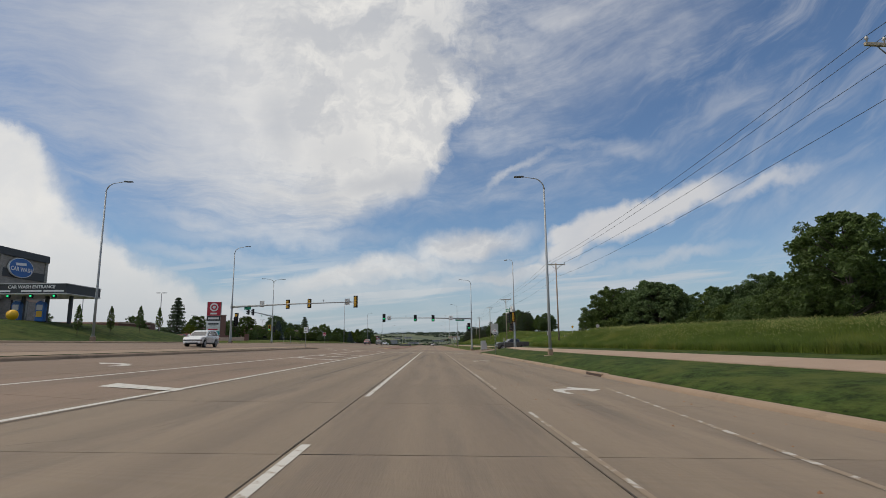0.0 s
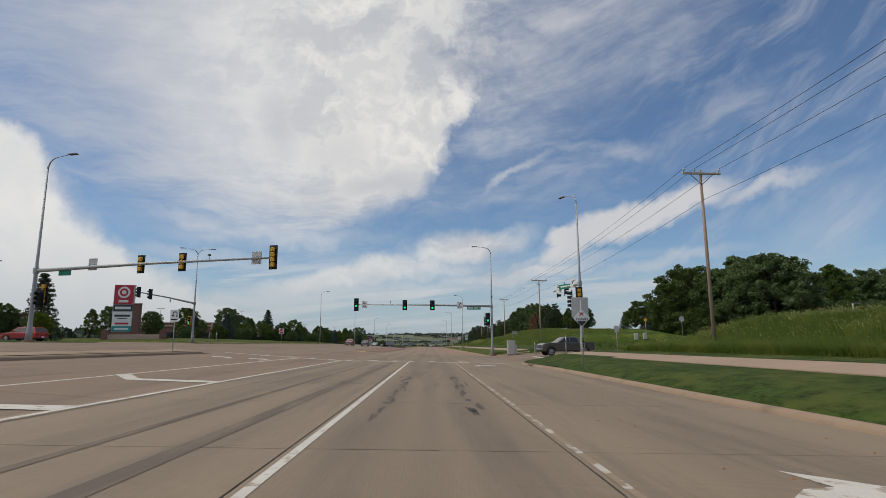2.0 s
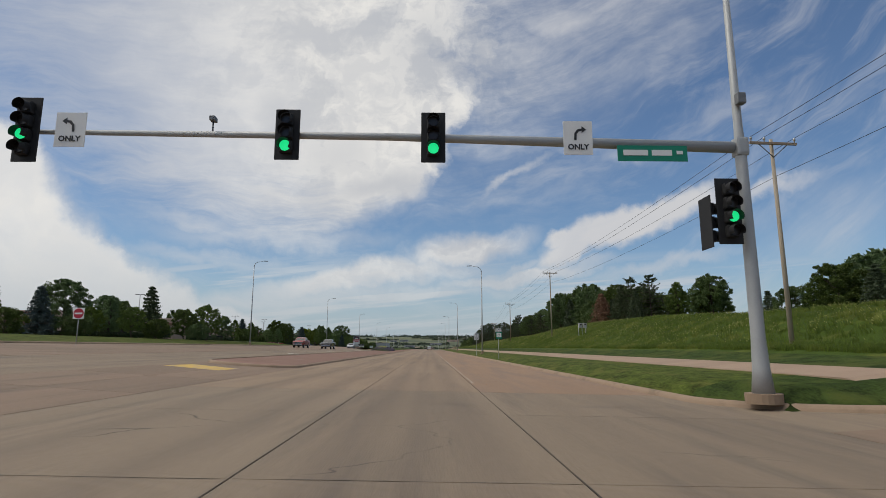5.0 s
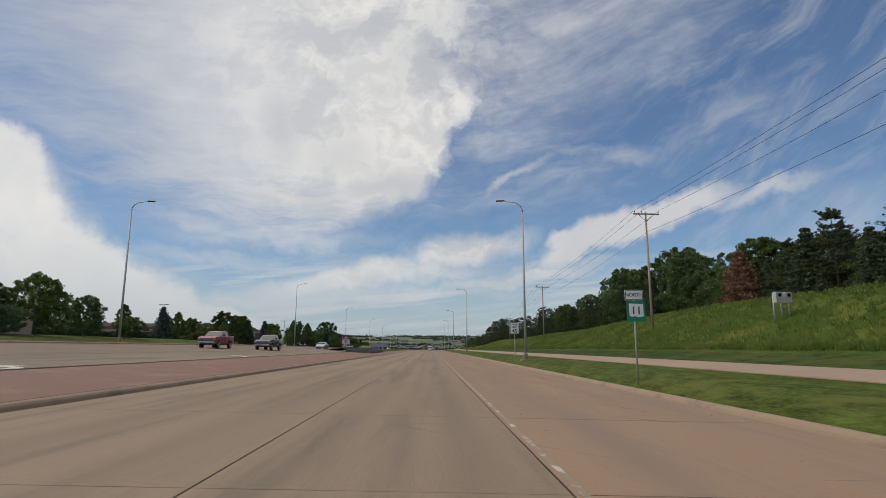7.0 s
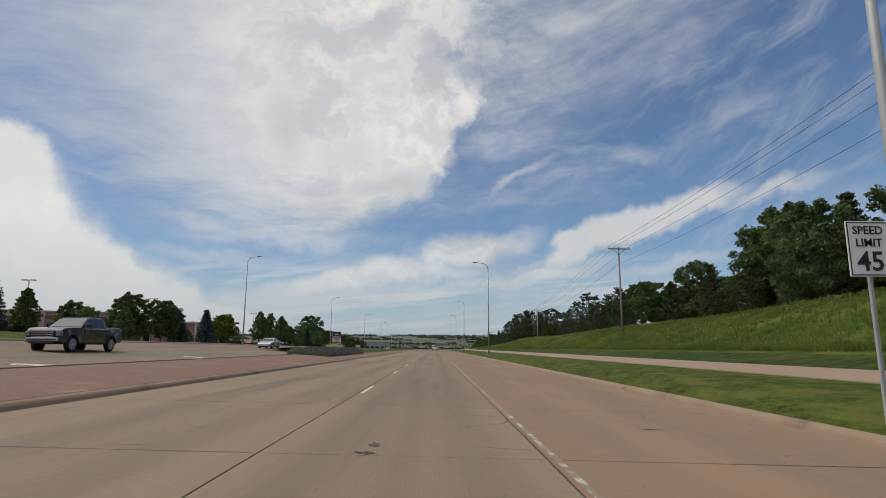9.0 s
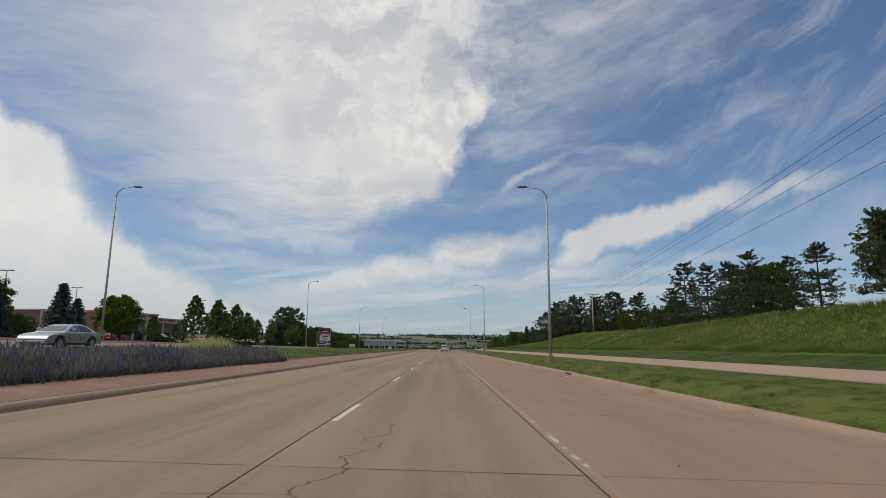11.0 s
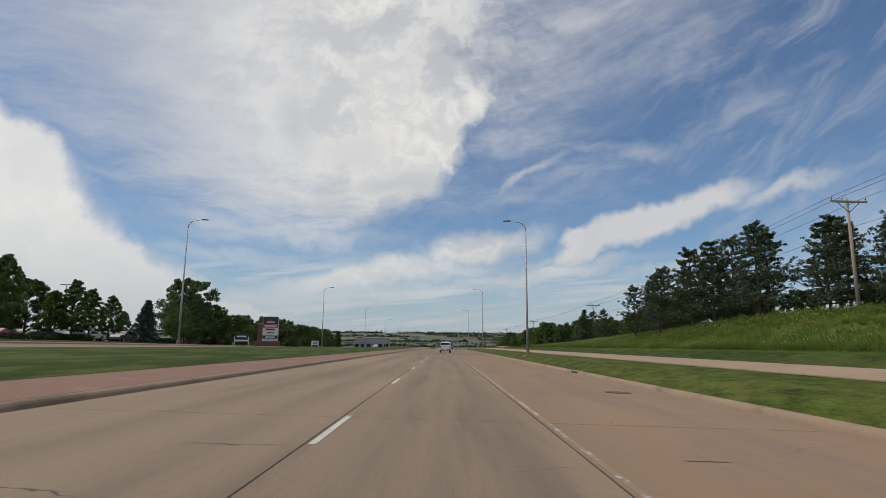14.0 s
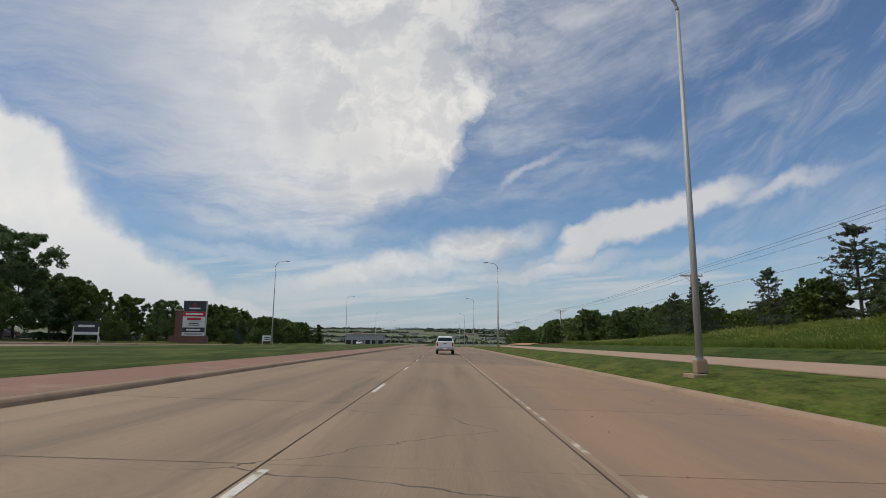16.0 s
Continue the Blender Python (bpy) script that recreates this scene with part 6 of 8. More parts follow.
# route marker
s11 = sign_post("route_sign", 7.95, 206.7, 3.35, "route sign with a white panel above a green and white marker")
bordered(s11, pose(0.0, -0.03, 3.2), 0.68, 0.38, SIGN_WHITE, SIGN_BLACK, label="white direction panel")
words("sign_word", "NORTH", 0.19, pose(0, -0.048, 3.2), SIGN_BLACK, s11, 0.001)
small_sign(s11, pose(0.05, -0.03, 2.6), 0.68, 0.74, SIGN_GREEN, [(SIGN_WHITE, [(-0.25, -0.16), (-0.16, -0.2), (-0.05, -0.17), (0.08, -0.21), (0.27, -0.18), (0.26, 0.27), (-0.26, 0.29)])], label="green marker with a white shape")
words("sign_number", "11", 0.4, pose(0.05, -0.056, 2.62), SIGN_BLACK, s11, 0.004)
# memorial marker with the sheet behind it
th = sign_post("roadside_marker_sign", 8.0, 110.2, 3.6, "white diamond marker sign with the bare back of a larger sign")
small_sign(th, pose(-0.12, 0.07, 3.2), 0.75, 1.05, SIGN_BACK, label="bare back of a rectangular sign")
small_sign(th, pose(0.22, 0.12, 3.2), 0.4, 1.05, SIGN_BACK, label="bare back of a rectangular sign")
bm = bmesh.new()
plate(bm, [(0, -0.46), (0.46, 0), (0, 0.46), (-0.46, 0)], 0.02)
d = part("diamond", bm, SIGN_WHITE, th, "white diamond plate")
d.matrix_basis = pose(0, -0.03, 2.62)
bm = bmesh.new()
plate(bm, [(0, -0.42), (0.26, -0.16), (-0.26, -0.16)], 0.006, Matrix.Translation((0, -0.015, 0)))
part("dark_tip", bm, SIGN_BLACK, d)
for a in (40, -40):
    bm = bmesh.new()
    box(bm, (0, -0.016, 0.22), (0.28, 0.006, 0.05), pose(0, 0, 0, 0, a, 0))
    part("cross_stroke", bm, SIGN_RED, d)
words("sign_word", "THINK!", 0.2, pose(0, -0.018, -0.06), SIGN_BLACK, d, 0.003)
bm = bmesh.new()
for z, r in ((1.25, 0.07), (1.4, 0.09), (1.55, 0.06), (1.15, 0.06)):
    bmesh.ops.create_icosphere(bm, subdivisions=1, radius=r, matrix=pose(0.03, 0.0, z))
part("faded_wreath", bm, LAVENDER_STEM, th, "faded posy tied to the post")
# u-turn sign on the median
ut = sign_post("u_turn_sign", -18.3, 121.5, 3.0, "white u-turn permitted sign on the median nose")
small_sign(ut, pose(0, -0.03, 2.6), 0.62, 0.85, SIGN_WHITE, [(SIGN_BLACK, [(0.14, -0.08), (0.2, -0.08), (0.2, 0.18), (0.12, 0.3), (-0.06, 0.3), (-0.14, 0.2), (-0.14, 0.06), (-0.22, 0.06), (-0.11, -0.08), (0.0, 0.06), (-0.08, 0.06), (-0.08, 0.18), (-0.03, 0.24), (0.09, 0.24), (0.14, 0.17)]), (SIGN_BLACK, rect(-0.22, -0.3, 0.22, -0.22))], label="white plate with a black u-turn arrow")
# do not enter
dn = sign_post("do_not_enter_sign", -28.4, 190.0, 2.9, "red and white do not enter sign")
small_sign(dn, pose(0, -0.03, 2.5), 0.9, 0.9, SIGN_WHITE, label="white square plate")
bm = bmesh.new()
disc(bm, (0, -0.045, 2.5), 0.41, 0.012)
part("red_disc", bm, SIGN_RED, dn)
bm = bmesh.new()
box(bm, (0, -0.056, 2.5), (0.62, 0.008, 0.13))
part("white_bar", bm, SIGN_WHITE, dn)
# side street signs
for x, y, h, kind in ((23.1, 150.6, 3.1, 0), (36.0, 161.0, 2.6, 1), (30.0, 159.0, 2.6, 2)):
    sp = sign_post("street_sign", x, y, h, ("grey back of a rectangular sign", "round-cornered grey back of a sign", "yellow diamond warning sign")[kind] + " on a steel post", rz=0)
    if kind == 2:
        bm = bmesh.new()
        plate(bm, [(0, -0.3), (0.3, 0), (0, 0.3), (-0.3, 0)], 0.02)
        part("diamond", bm, SIGN_AMBER, sp).matrix_basis = pose(0, -0.02, 2.2)
    elif kind == 1:
        bm = bmesh.new()
        disc(bm, (0, 0, 2.3), 0.4, 0.02, None, 8)
        part("sign_plate", bm, SIGN_BACK, sp)
    else:
        small_sign(sp, pose(0, 0, 2.7), 0.62, 0.8, SIGN_BACK)
# street sign before the car wash
cw = sign_post("street_sign", -29.0, 74.0, 2.3, "grey back of a tall sign on a steel post")
small_sign(cw, pose(0, 0, 1.9), 0.7, 0.9, SIGN_BACK)
# pedestrian push-button posts
for x, y in ((12.7, 149.7), (11.4, 128.2), (-33.0, 166.5), (-30.8, 163.4)):
    pp = thing("push_button_post", on_ground(x, y), "short steel pedestrian push-button post", "signal post", "push-button posts")
    bm = bmesh.new()
    tube(bm, [(0, 0, -0.1), (0, 0, 1.5)], [0.048, 0.048], 10)
    part("post", bm, STEEL, pp)
    bm = bmesh.new()
    box(bm, (0, -0.08, 1.05), (0.16, 0.08, 0.3), None, 0.02)
    part("button_box", bm, SIGNAL_YELLOW if x > 12.9 else STEEL_DARK, pp)
    bm = bmesh.new()
    box(bm, (0, 0, 1.52), (0.15, 0.15, 0.06), None, 0.02)
    part("cap", bm, STEEL_DARK, pp)
# signal cabinet
cb = thing("signal_cabinet", on_ground(10.45, 154.2, 6), "tall grey metal signal control cabinet on a pad", "cabinet")
bm = bmesh.new()
box(bm, (0, 0, 0.06), (1.3, 1.0, 0.16), None, 0.02)
part("pad", bm, KERB, cb)
bm = bmesh.new()
box(bm, (0, 0, 1.02), (0.95, 0.65, 1.76), None, 0.03)
part("body", bm, SIGN_BACK, cb)
bm = bmesh.new()
box(bm, (0, -0.335, 1.0), (0.82, 0.02, 1.55), None, 0.008)
dr = part("door", bm, SIGN_BACK, cb)
bm = bmesh.new()
box(bm, (0.3, -0.36, 1.0), (0.04, 0.03, 0.16), None, 0.008)
part("handle", bm, STEEL_DARK, dr)
bm = bmesh.new()
box(bm, (0.62, -0.1, 0.75), (0.24, 0.3, 1.2), None, 0.03)
part("meter_box", bm, SIGN_BACK, cb)
# small green pad boxes beyond the corner
for x, y in ((28.0, 157.5), (29.3, 157.7)):
    ub = thing("utility_pedestal", on_ground(x, y), "small grey utility pedestal on the grass", "utility box", "utility pedestals")
    bm = bmesh.new()
    box(bm, (0, 0, 0.4), (0.5, 0.4, 0.9), None, 0.06)
    part("body", bm, SIGN_BACK, ub)
# meter boxes on the bank
mb = thing("meter_boxes", on_ground(20.4, 217.7, 10), "pair of grey electric meter boxes on posts in the grass", "utility box")
for dx in (-0.3, 0.3):
    bm = bmesh.new()
    box(bm, (dx, -0.1, 1.25), (0.46, 0.25, 0.62), None, 0.03)
    bx = part("meter_box", bm, SIGN_BACK, mb)
    bm = bmesh.new()
    disc(bm, (dx, -0.24, 1.38), 0.1, 0.06)
    part("meter_dial", bm, GLASS_DARK, bx)
for dx in (-0.5, 0.0, 0.5):
    bm = bmesh.new()
    tube(bm, [(dx, 0.06, -0.2), (dx, 0.06, 1.5)], [0.045, 0.045], 8)
    part("post", bm, STEEL, mb)
# lamp posts of the parking lots and side streets
def lot_lamp(x, y, tall, twin=True):
    lp = thing("parking_lot_lamp", on_ground(x, y), "grey parking lot lamp post with flat heads", "street lamp", "parking lot lamps")
    bm = bmesh.new()
    tube(bm, [(0, 0, 0), (0, 0, tall)], [0.1, 0.075], 8)
    part("pole", bm, STEEL, lp)
    for sx in ((-1, 1) if twin else (1,)):
        bm = bmesh.new()
        box(bm, (sx * 0.55, 0, tall), (0.8, 0.34, 0.12), None, 0.03)
        part("lamp_head", bm, STEEL_DARK, lp)


for x, y, h in ((-52, 148, 9.5), (-62, 140, 9.0), (-70, 275, 9), (-54, 303, 8.0), (-60, 262, 9.5), (-58, 345, 9.0), (-66, 372, 9.5), (-52, 392.0, 9.0), (-58, 420, 8.5), (-70, 400, 8.0), (-75, 240, 9.0), (-90, 255, 10)):
    lot_lamp(x, y, h)
for x, y, h in ((46.0, 141.0, 4.6), (31.0, 262.0, 3.4)):
    lot_lamp(x, y, h, False)


# ---- shopping pylons ----
def pylon(x, y, rz, panels, w, base_h, tower_side, tower_h, label):
    """A tall tenants' sign: stone base, brick tower, a stack of coloured panels; panels: height, face, mark."""
    p = thing("pylon_sign", on_ground(x, y, rz), label, "pylon sign")
    bm = bmesh.new()
    box(bm, (tower_side * 0.8, 0.2, base_h / 2), (w + 2.4, 1.4, base_h), None, 0.05)
    part("base", bm, WALL_BRICK, p, "brown stone plinth")
    bm = bmesh.new()
    box(bm, (tower_side * (w / 2 + 0.55), 0.2, tower_h / 2), (1.3, 1.1, tower_h), None, 0.03)
    tw = part("tower", bm, WALL_BRICK, p, "brown brick tower")
    bm = bmesh.new()
    box(bm, (tower_side * (w / 2 + 0.55), 0.2, tower_h + 0.06), (1.5, 1.3, 0.16), None, 0.03)
    part("cap", bm, WALL_BEIGE, tw)
    z = base_h
    total_h = sum(h for h, *_ in panels)
    bm = bmesh.new()
    box(bm, (0, 0.0, base_h + total_h / 2), (w + 0.12, 0.7, total_h + 0.1), None, 0.02)
    part("cabinet", bm, SIGN_BACK, p, "grey sign cabinet")
    for h, face, marks in panels[::-1]:
        bm = bmesh.new()
        box(bm, (0, -0.38, z + h / 2), (w - 0.06, 0.06, h - 0.05), None, 0.012)
        f = part("panel", bm, face, p)
        for layer, (mat, mx, mz, mw, mh) in enumerate(marks):
            bm = bmesh.new()
            if mw == 0:
                disc(bm, (mx * w, -0.42 - 0.012 * layer, z + h * (0.5 + mz)), mh, 0.02)
            else:
                box(bm, (mx * w, -0.42, z + h * (0.5 + mz)), (mw * w, 0.02, mh), None, 0.004)
            part("mark", bm, mat, f)
        z += h
    return p


pylon(-55.6, 184.5, 8, (
    (3.5, SIGN_RED, ((SIGN_WHITE, 0, 0.12, 0, 1.05), (SIGN_RED, 0, 0.12, 0, 0.72), (SIGN_WHITE, 0, 0.12, 0, 0.38), (SIGN_WHITE, 0, -0.34, 0.5, 0.42))),
    (1.3, SIGN_GREY, ((SIGN_WHITE, 0, 0.0, 0.8, 0.45),)),
    (1.7, SIGN_WHITE, ((SIGN_GREY, 0, 0.06, 0.8, 0.38), (SIGN_GREY, 0, -0.24, 0.5, 0.14))),
    (0.9, SIGN_WHITE, ((SIGN_RED, 0, 0.0, 0.7, 0.35),)),
    (1.0, SIGN_TEAL, ((SIGN_WHITE, 0, 0.0, 0.7, 0.28),)),
), 3.3, 1.2, 1, 6.2, "tall tenants' sign with a red top panel and brick tower")
pylon(-41.0, 468.5, 9, (
    (1.75, SIGN_GREY, ((SIGN_RED, 0, 0.14, 0, 0.3), (SIGN_GREY, 0, 0.14, 0, 0.17), (SIGN_WHITE, 0, -0.2, 0.5, 0.25))),
    (0.8, SIGN_RED, ((SIGN_WHITE, 0, 0.0, 0.78, 0.3),)),
    (0.8, SIGN_WHITE, ((SIGN_RED, 0, 0.0, 0.62, 0.42),)),
    (1.0, SIGN_WHITE, ((SIGN_GREY, 0, 0.15, 0.45, 0.14), (SIGN_GREY, 0, -0.12, 0.55, 0.1))),
    (0.75, SIGN_GREY, ((SIGN_WHITE, 0, 0.0, 0.62, 0.28),)),
    (0.6, SIGN_WHITE, ((SIGN_GREY, 0, 0.0, 0.8, 0.14),)),
), 3.5, 1.2, -1, 5.3, "tall tenants' sign with stacked panels and a brick tower")
# flat yard signs beside it
for x, y, w, h, face, mark, nm in ((-33.4, 428.0, 2.3, 1.25, SIGN_GREY, SIGN_WHITE, "dark lease sign with a white strip on a timber stand"), (-34.4, 486.7, 1.9, 1.1, SIGN_WHITE, SIGN_GREEN, "low white yard sign with green lettering")):
    ys = thing("yard_sign", on_ground(x, y, 8), nm, "yard sign")
    bm = bmesh.new()
    box(bm, (0, 0, 0.75 + h / 2), (w, 0.06, h), None, 0.01)
    f = part("panel", bm, face, ys)
    for z, mw, mh, mt in ((0.68, 0.62, 0.22, SIGN_WHITE if face is SIGN_GREY else mark), (0.14, 0.98, 0.26, SIGN_WHITE) if face is SIGN_GREY else (0.3, 0.7, 0.12, SIGN_GREY)):
        bm = bmesh.new()
        box(bm, (0, -0.04, 0.75 + h * z), (w * mw, 0.012, mh), None, 0.003)
        part("mark", bm, mt, f)
    for sx in (-1, 1):
        bm = bmesh.new()
        box(bm, (sx * (w / 2 - 0.05), 0, 0.6), (0.09, 0.09, 1.9), None, 0.01)
        part("post", bm, SIGN_WHITE, ys)
        bm = bmesh.new()
        tube(bm, [(sx * (w / 2 - 0.05), 0, 0.8), (sx * (w / 2 + 0.35), -0.3, 0.0)], [0.04, 0.04], 6)
        part("prop", bm, WALL_BEIGE, ys)
# low stone entry walls by the first pylon
for x, y, w in ((-49.0, 176.0, 9.0),):
    lw = thing("entry_wall", on_ground(x, y, 8), "low tan stone entry wall with brick end piers", "garden wall")
    bm = bmesh.new()
    box(bm, (0, 0, 0.35), (w, 0.5, 0.8), None, 0.03)
    part("wall", bm, WALL_BEIGE, lw)
    for sx in (-1, 1):
        bm = bmesh.new()
        box(bm, (sx * w / 2, 0, 0.7), (0.9, 0.9, 1.6), None, 0.03)
        part("pier", bm, WALL_BRICK, lw)
# storm drain inlets set in the right kerb, manhole covers
for y in (64.6, 121.2, 304.0, 366.3):
    dx = 0.0
    dr = thing("storm_drain", pose(7.5 if y != 121.2 else kerb_x(y) + 0.08, y, height(7.42, y)), "rusty steel storm drain opening in the kerb", "storm drain", "storm drains in the kerb")
    # solid block for the hollow: shade is put into its dark rusty colour
    bm = bmesh.new()
    box(bm, (-0.012, 0, 0.05), (0.13, 2.4 if y < 100 else 1.4, 0.13), None, 0.008)
    part("opening", bm, INLET, dr, "rusty block coloured dark for the opening's shade")
    bm = bmesh.new()
    box(bm, (0.45, 0, 0.098), (1.0, 2.6 if y < 100 else 1.7, 0.12), None, 0.02)
    part("top_slab", bm, KERB, dr, "tan concrete top slab")
    bm = bmesh.new()
    disc(bm, (0.45, 0, 0.162), 0.28, 0.02, Matrix.Rotation(radians(90), 4, "X"))
    part("lid", bm, CAST_IRON, dr, "round iron lid")
    stain(6.95 if y != 121.2 else kerb_x(y) - 0.4, y - 0.5, 0.5, 1.1, WASH)
can_ob = thing("drink_can", pose(6.5, 300.2, height(6.5, 300.2) + 0.034, 0, 90, 25), "crushed pale aluminium drink can lying on the shoulder", "litter")
bm = bmesh.new()
tube(bm, [(0, 0, -0.06), (0, 0, -0.05), (0.006, 0.004, -0.01), (-0.004, 0, 0.03), (0, 0, 0.05), (0, 0, 0.06)], [0.026, 0.033, 0.027, 0.031, 0.033, 0.026], 12)
part("can_body", bm, SIGN_WHITE, can_ob)
for x, y in ((5.7, 352.4),):
    mh = thing("manhole_cover", pose(x, y, height(x, y) + 0.004, 0, 1.2, 0), "round cast iron manhole cover in the shoulder", "manhole cover", "manhole covers")
    bm = bmesh.new()
    disc(bm, (0, 0, 0), 0.42, 0.012, Matrix.Rotation(radians(90), 4, "X"), 28)
    part("ring", bm, INLET, mh)
    bm = bmesh.new()
    disc(bm, (0, 0, 0.004), 0.35, 0.012, Matrix.Rotation(radians(90), 4, "X"), 28)
    part("lid", bm, CAST_IRON, mh)

# ---- vehicles ----
def wheel(parent, x, y, r, w, side):
    bm = bmesh.new()
    prof = [(-w / 2, r * 0.62), (-w / 2, r * 0.92), (-w * 0.36, r), (w * 0.36, r), (w / 2, r * 0.92), (w / 2, r * 0.62)]
    n = 24
    rows = [[bm.verts.new((x + px, y + pr * math.cos(a), r + pr * math.sin(a))) for a in (2 * math.pi * k / n for k in range(n))] for px, pr in prof]
    for p, q in zip(rows, rows[1:]):
        for k in range(n):
            bm.faces.new((p[k], p[(k + 1) % n], q[(k + 1) % n], q[k])).smooth = True
    tyre = part("tyre", bm, TYRE, parent)
    bm = bmesh.new()
    turn = Matrix.Rotation(radians(90), 4, "Z")
    disc(bm, (x + side * w * 0.38, y, r), r * 0.66, w * 0.2, turn, 20)
    rim = part("rim", bm, PLASTIC, tyre)
    bm = bmesh.new()
    inner = [[bm.verts.new((x + side * w * px, y + pr * r * math.cos(a), r + pr * r * math.sin(a))) for a in (2 * math.pi * k / n for k in range(n))] for px, pr in ((0.50, 0.68), (0.53, 0.64), (0.49, 0.58))]
    for p, q in zip(inner, inner[1:]):
        for k in range(n):
            bm.faces.new((p[k], p[(k + 1) % n], q[(k + 1) % n], q[k])).smooth = True
    part("rim_edge", bm, ALLOY, tyre)
    for k in range(7):
        a = k * 2 * math.pi / 7
        bm = bmesh.new()
        box(bm, (0, 0, r * 0.32), (0.03, r * 0.13, r * 0.6), None, 0.008)
        bmesh.ops.transform(bm, matrix=Matrix.Translation((x + side * w * 0.49, y, r)) @ Matrix.Rotation(a, 4, "X"), verts=bm.verts)
        part("spoke", bm, ALLOY, tyre)


def skin(bm, outline, half_at, bevel=0.035):
    """A body from a side outline in y and z, as wide at each height as half_at says, its edges rounded."""
    right = [bm.verts.new((half_at(y, z), y, z)) for y, z in outline]
    left = [bm.verts.new((-half_at(y, z), y, z)) for y, z in outline]
    bm.faces.new(right)
    bm.faces.new(left[::-1])
    k = len(outline)
    for i in range(k):
        bm.faces.new((right[i], left[i], left[(i + 1) % k], right[(i + 1) % k]))
    bmesh.ops.recalc_face_normals(bm, faces=bm.faces)
    if bevel:
        rims = [e for e in bm.edges if (e.verts[0].co.x > 0) == (e.verts[1].co.x > 0) and max(v.co.z for v in e.verts) > 0.5]
        bmesh.ops.bevel(bm, geom=rims, offset=bevel, segments=3, affect="EDGES", profile=0.55)
    bmesh.ops.triangulate(bm, faces=[f for f in bm.faces if len(f.verts) > 4])


def arch(y, z, r, n=9):
    """The cut of a wheel arch, from its front foot over to its rear foot."""
    return [(y - r * math.cos(math.pi * i / n), z + r * math.sin(math.pi * i / n)) for i in range(n + 1)]


CAR_SHAPES = {
    # length, half width, wheel radius, axles, sill, nose-to-tail top line, cab outline, belt, roof half width, side windows
    "pickup": (5.9, 1.0, 0.42, (-1.95, 1.78), 0.47,
               [(2.93, 0.66), (2.93, 1.36), (2.88, 1.41), (1.36, 1.41), (1.30, 1.32), (-1.15, 1.30), (-1.30, 1.36), (-2.0, 1.335), (-2.45, 1.30), (-2.72, 1.25), (-2.87, 1.14), (-2.92, 0.62)],
               [(-1.32, 1.28), (-1.22, 1.36), (-0.52, 1.86), (-0.22, 1.95), (0.35, 1.98), (0.95, 1.95), (1.16, 1.84), (1.30, 1.38), (1.30, 1.28)], 1.30, 0.76,
               ([(-0.98, 1.38), (-0.86, 1.50), (-0.38, 1.82), (0.10, 1.88), (0.10, 1.38)], [(0.19, 1.38), (0.19, 1.88), (0.78, 1.86), (1.0, 1.76), (1.10, 1.38)])),
    "suv": (4.75, 0.95, 0.37, (-1.45, 1.40), 0.36,
            [(2.36, 0.52), (2.36, 0.98), (2.25, 1.06), (-0.95, 1.04), (-1.05, 1.08), (-1.8, 1.03), (-2.08, 0.98), (-2.25, 0.92), (-2.36, 0.78), (-2.38, 0.5)],
            [(-1.12, 1.02), (-1.04, 1.10), (-0.35, 1.58), (-0.05, 1.67), (0.7, 1.71), (1.7, 1.66), (2.0, 1.58), (2.28, 1.12), (2.28, 1.02)], 1.04, 0.70,
            ([(-0.80, 1.12), (-0.22, 1.54), (0.22, 1.60), (0.22, 1.12)], [(0.30, 1.12), (0.30, 1.60), (1.12, 1.60), (1.12, 1.12)], [(1.20, 1.12), (1.20, 1.60), (1.75, 1.56), (1.98, 1.20), (1.9, 1.12)])),
    "sedan": (4.75, 0.91, 0.33, (-1.42, 1.38), 0.28,
              [(2.34, 0.45), (2.36, 0.86), (2.2, 0.98), (1.6, 0.99), (-1.0, 0.92), (-1.1, 0.95), (-1.8, 0.85), (-2.08, 0.79), (-2.25, 0.72), (-2.36, 0.58), (-2.36, 0.4)],
              [(-1.2, 0.9), (-1.08, 0.97), (-0.25, 1.34), (0.1, 1.42), (0.7, 1.43), (1.15, 1.34), (1.85, 1.02), (1.95, 0.95), (1.95, 0.9)], 0.94, 0.60,
              ([(-0.72, 1.0), (-0.15, 1.28), (0.22, 1.33), (0.22, 1.0)], [(0.30, 1.0), (0.30, 1.34), (0.85, 1.33), (1.35, 1.08), (1.35, 1.0)])),
}


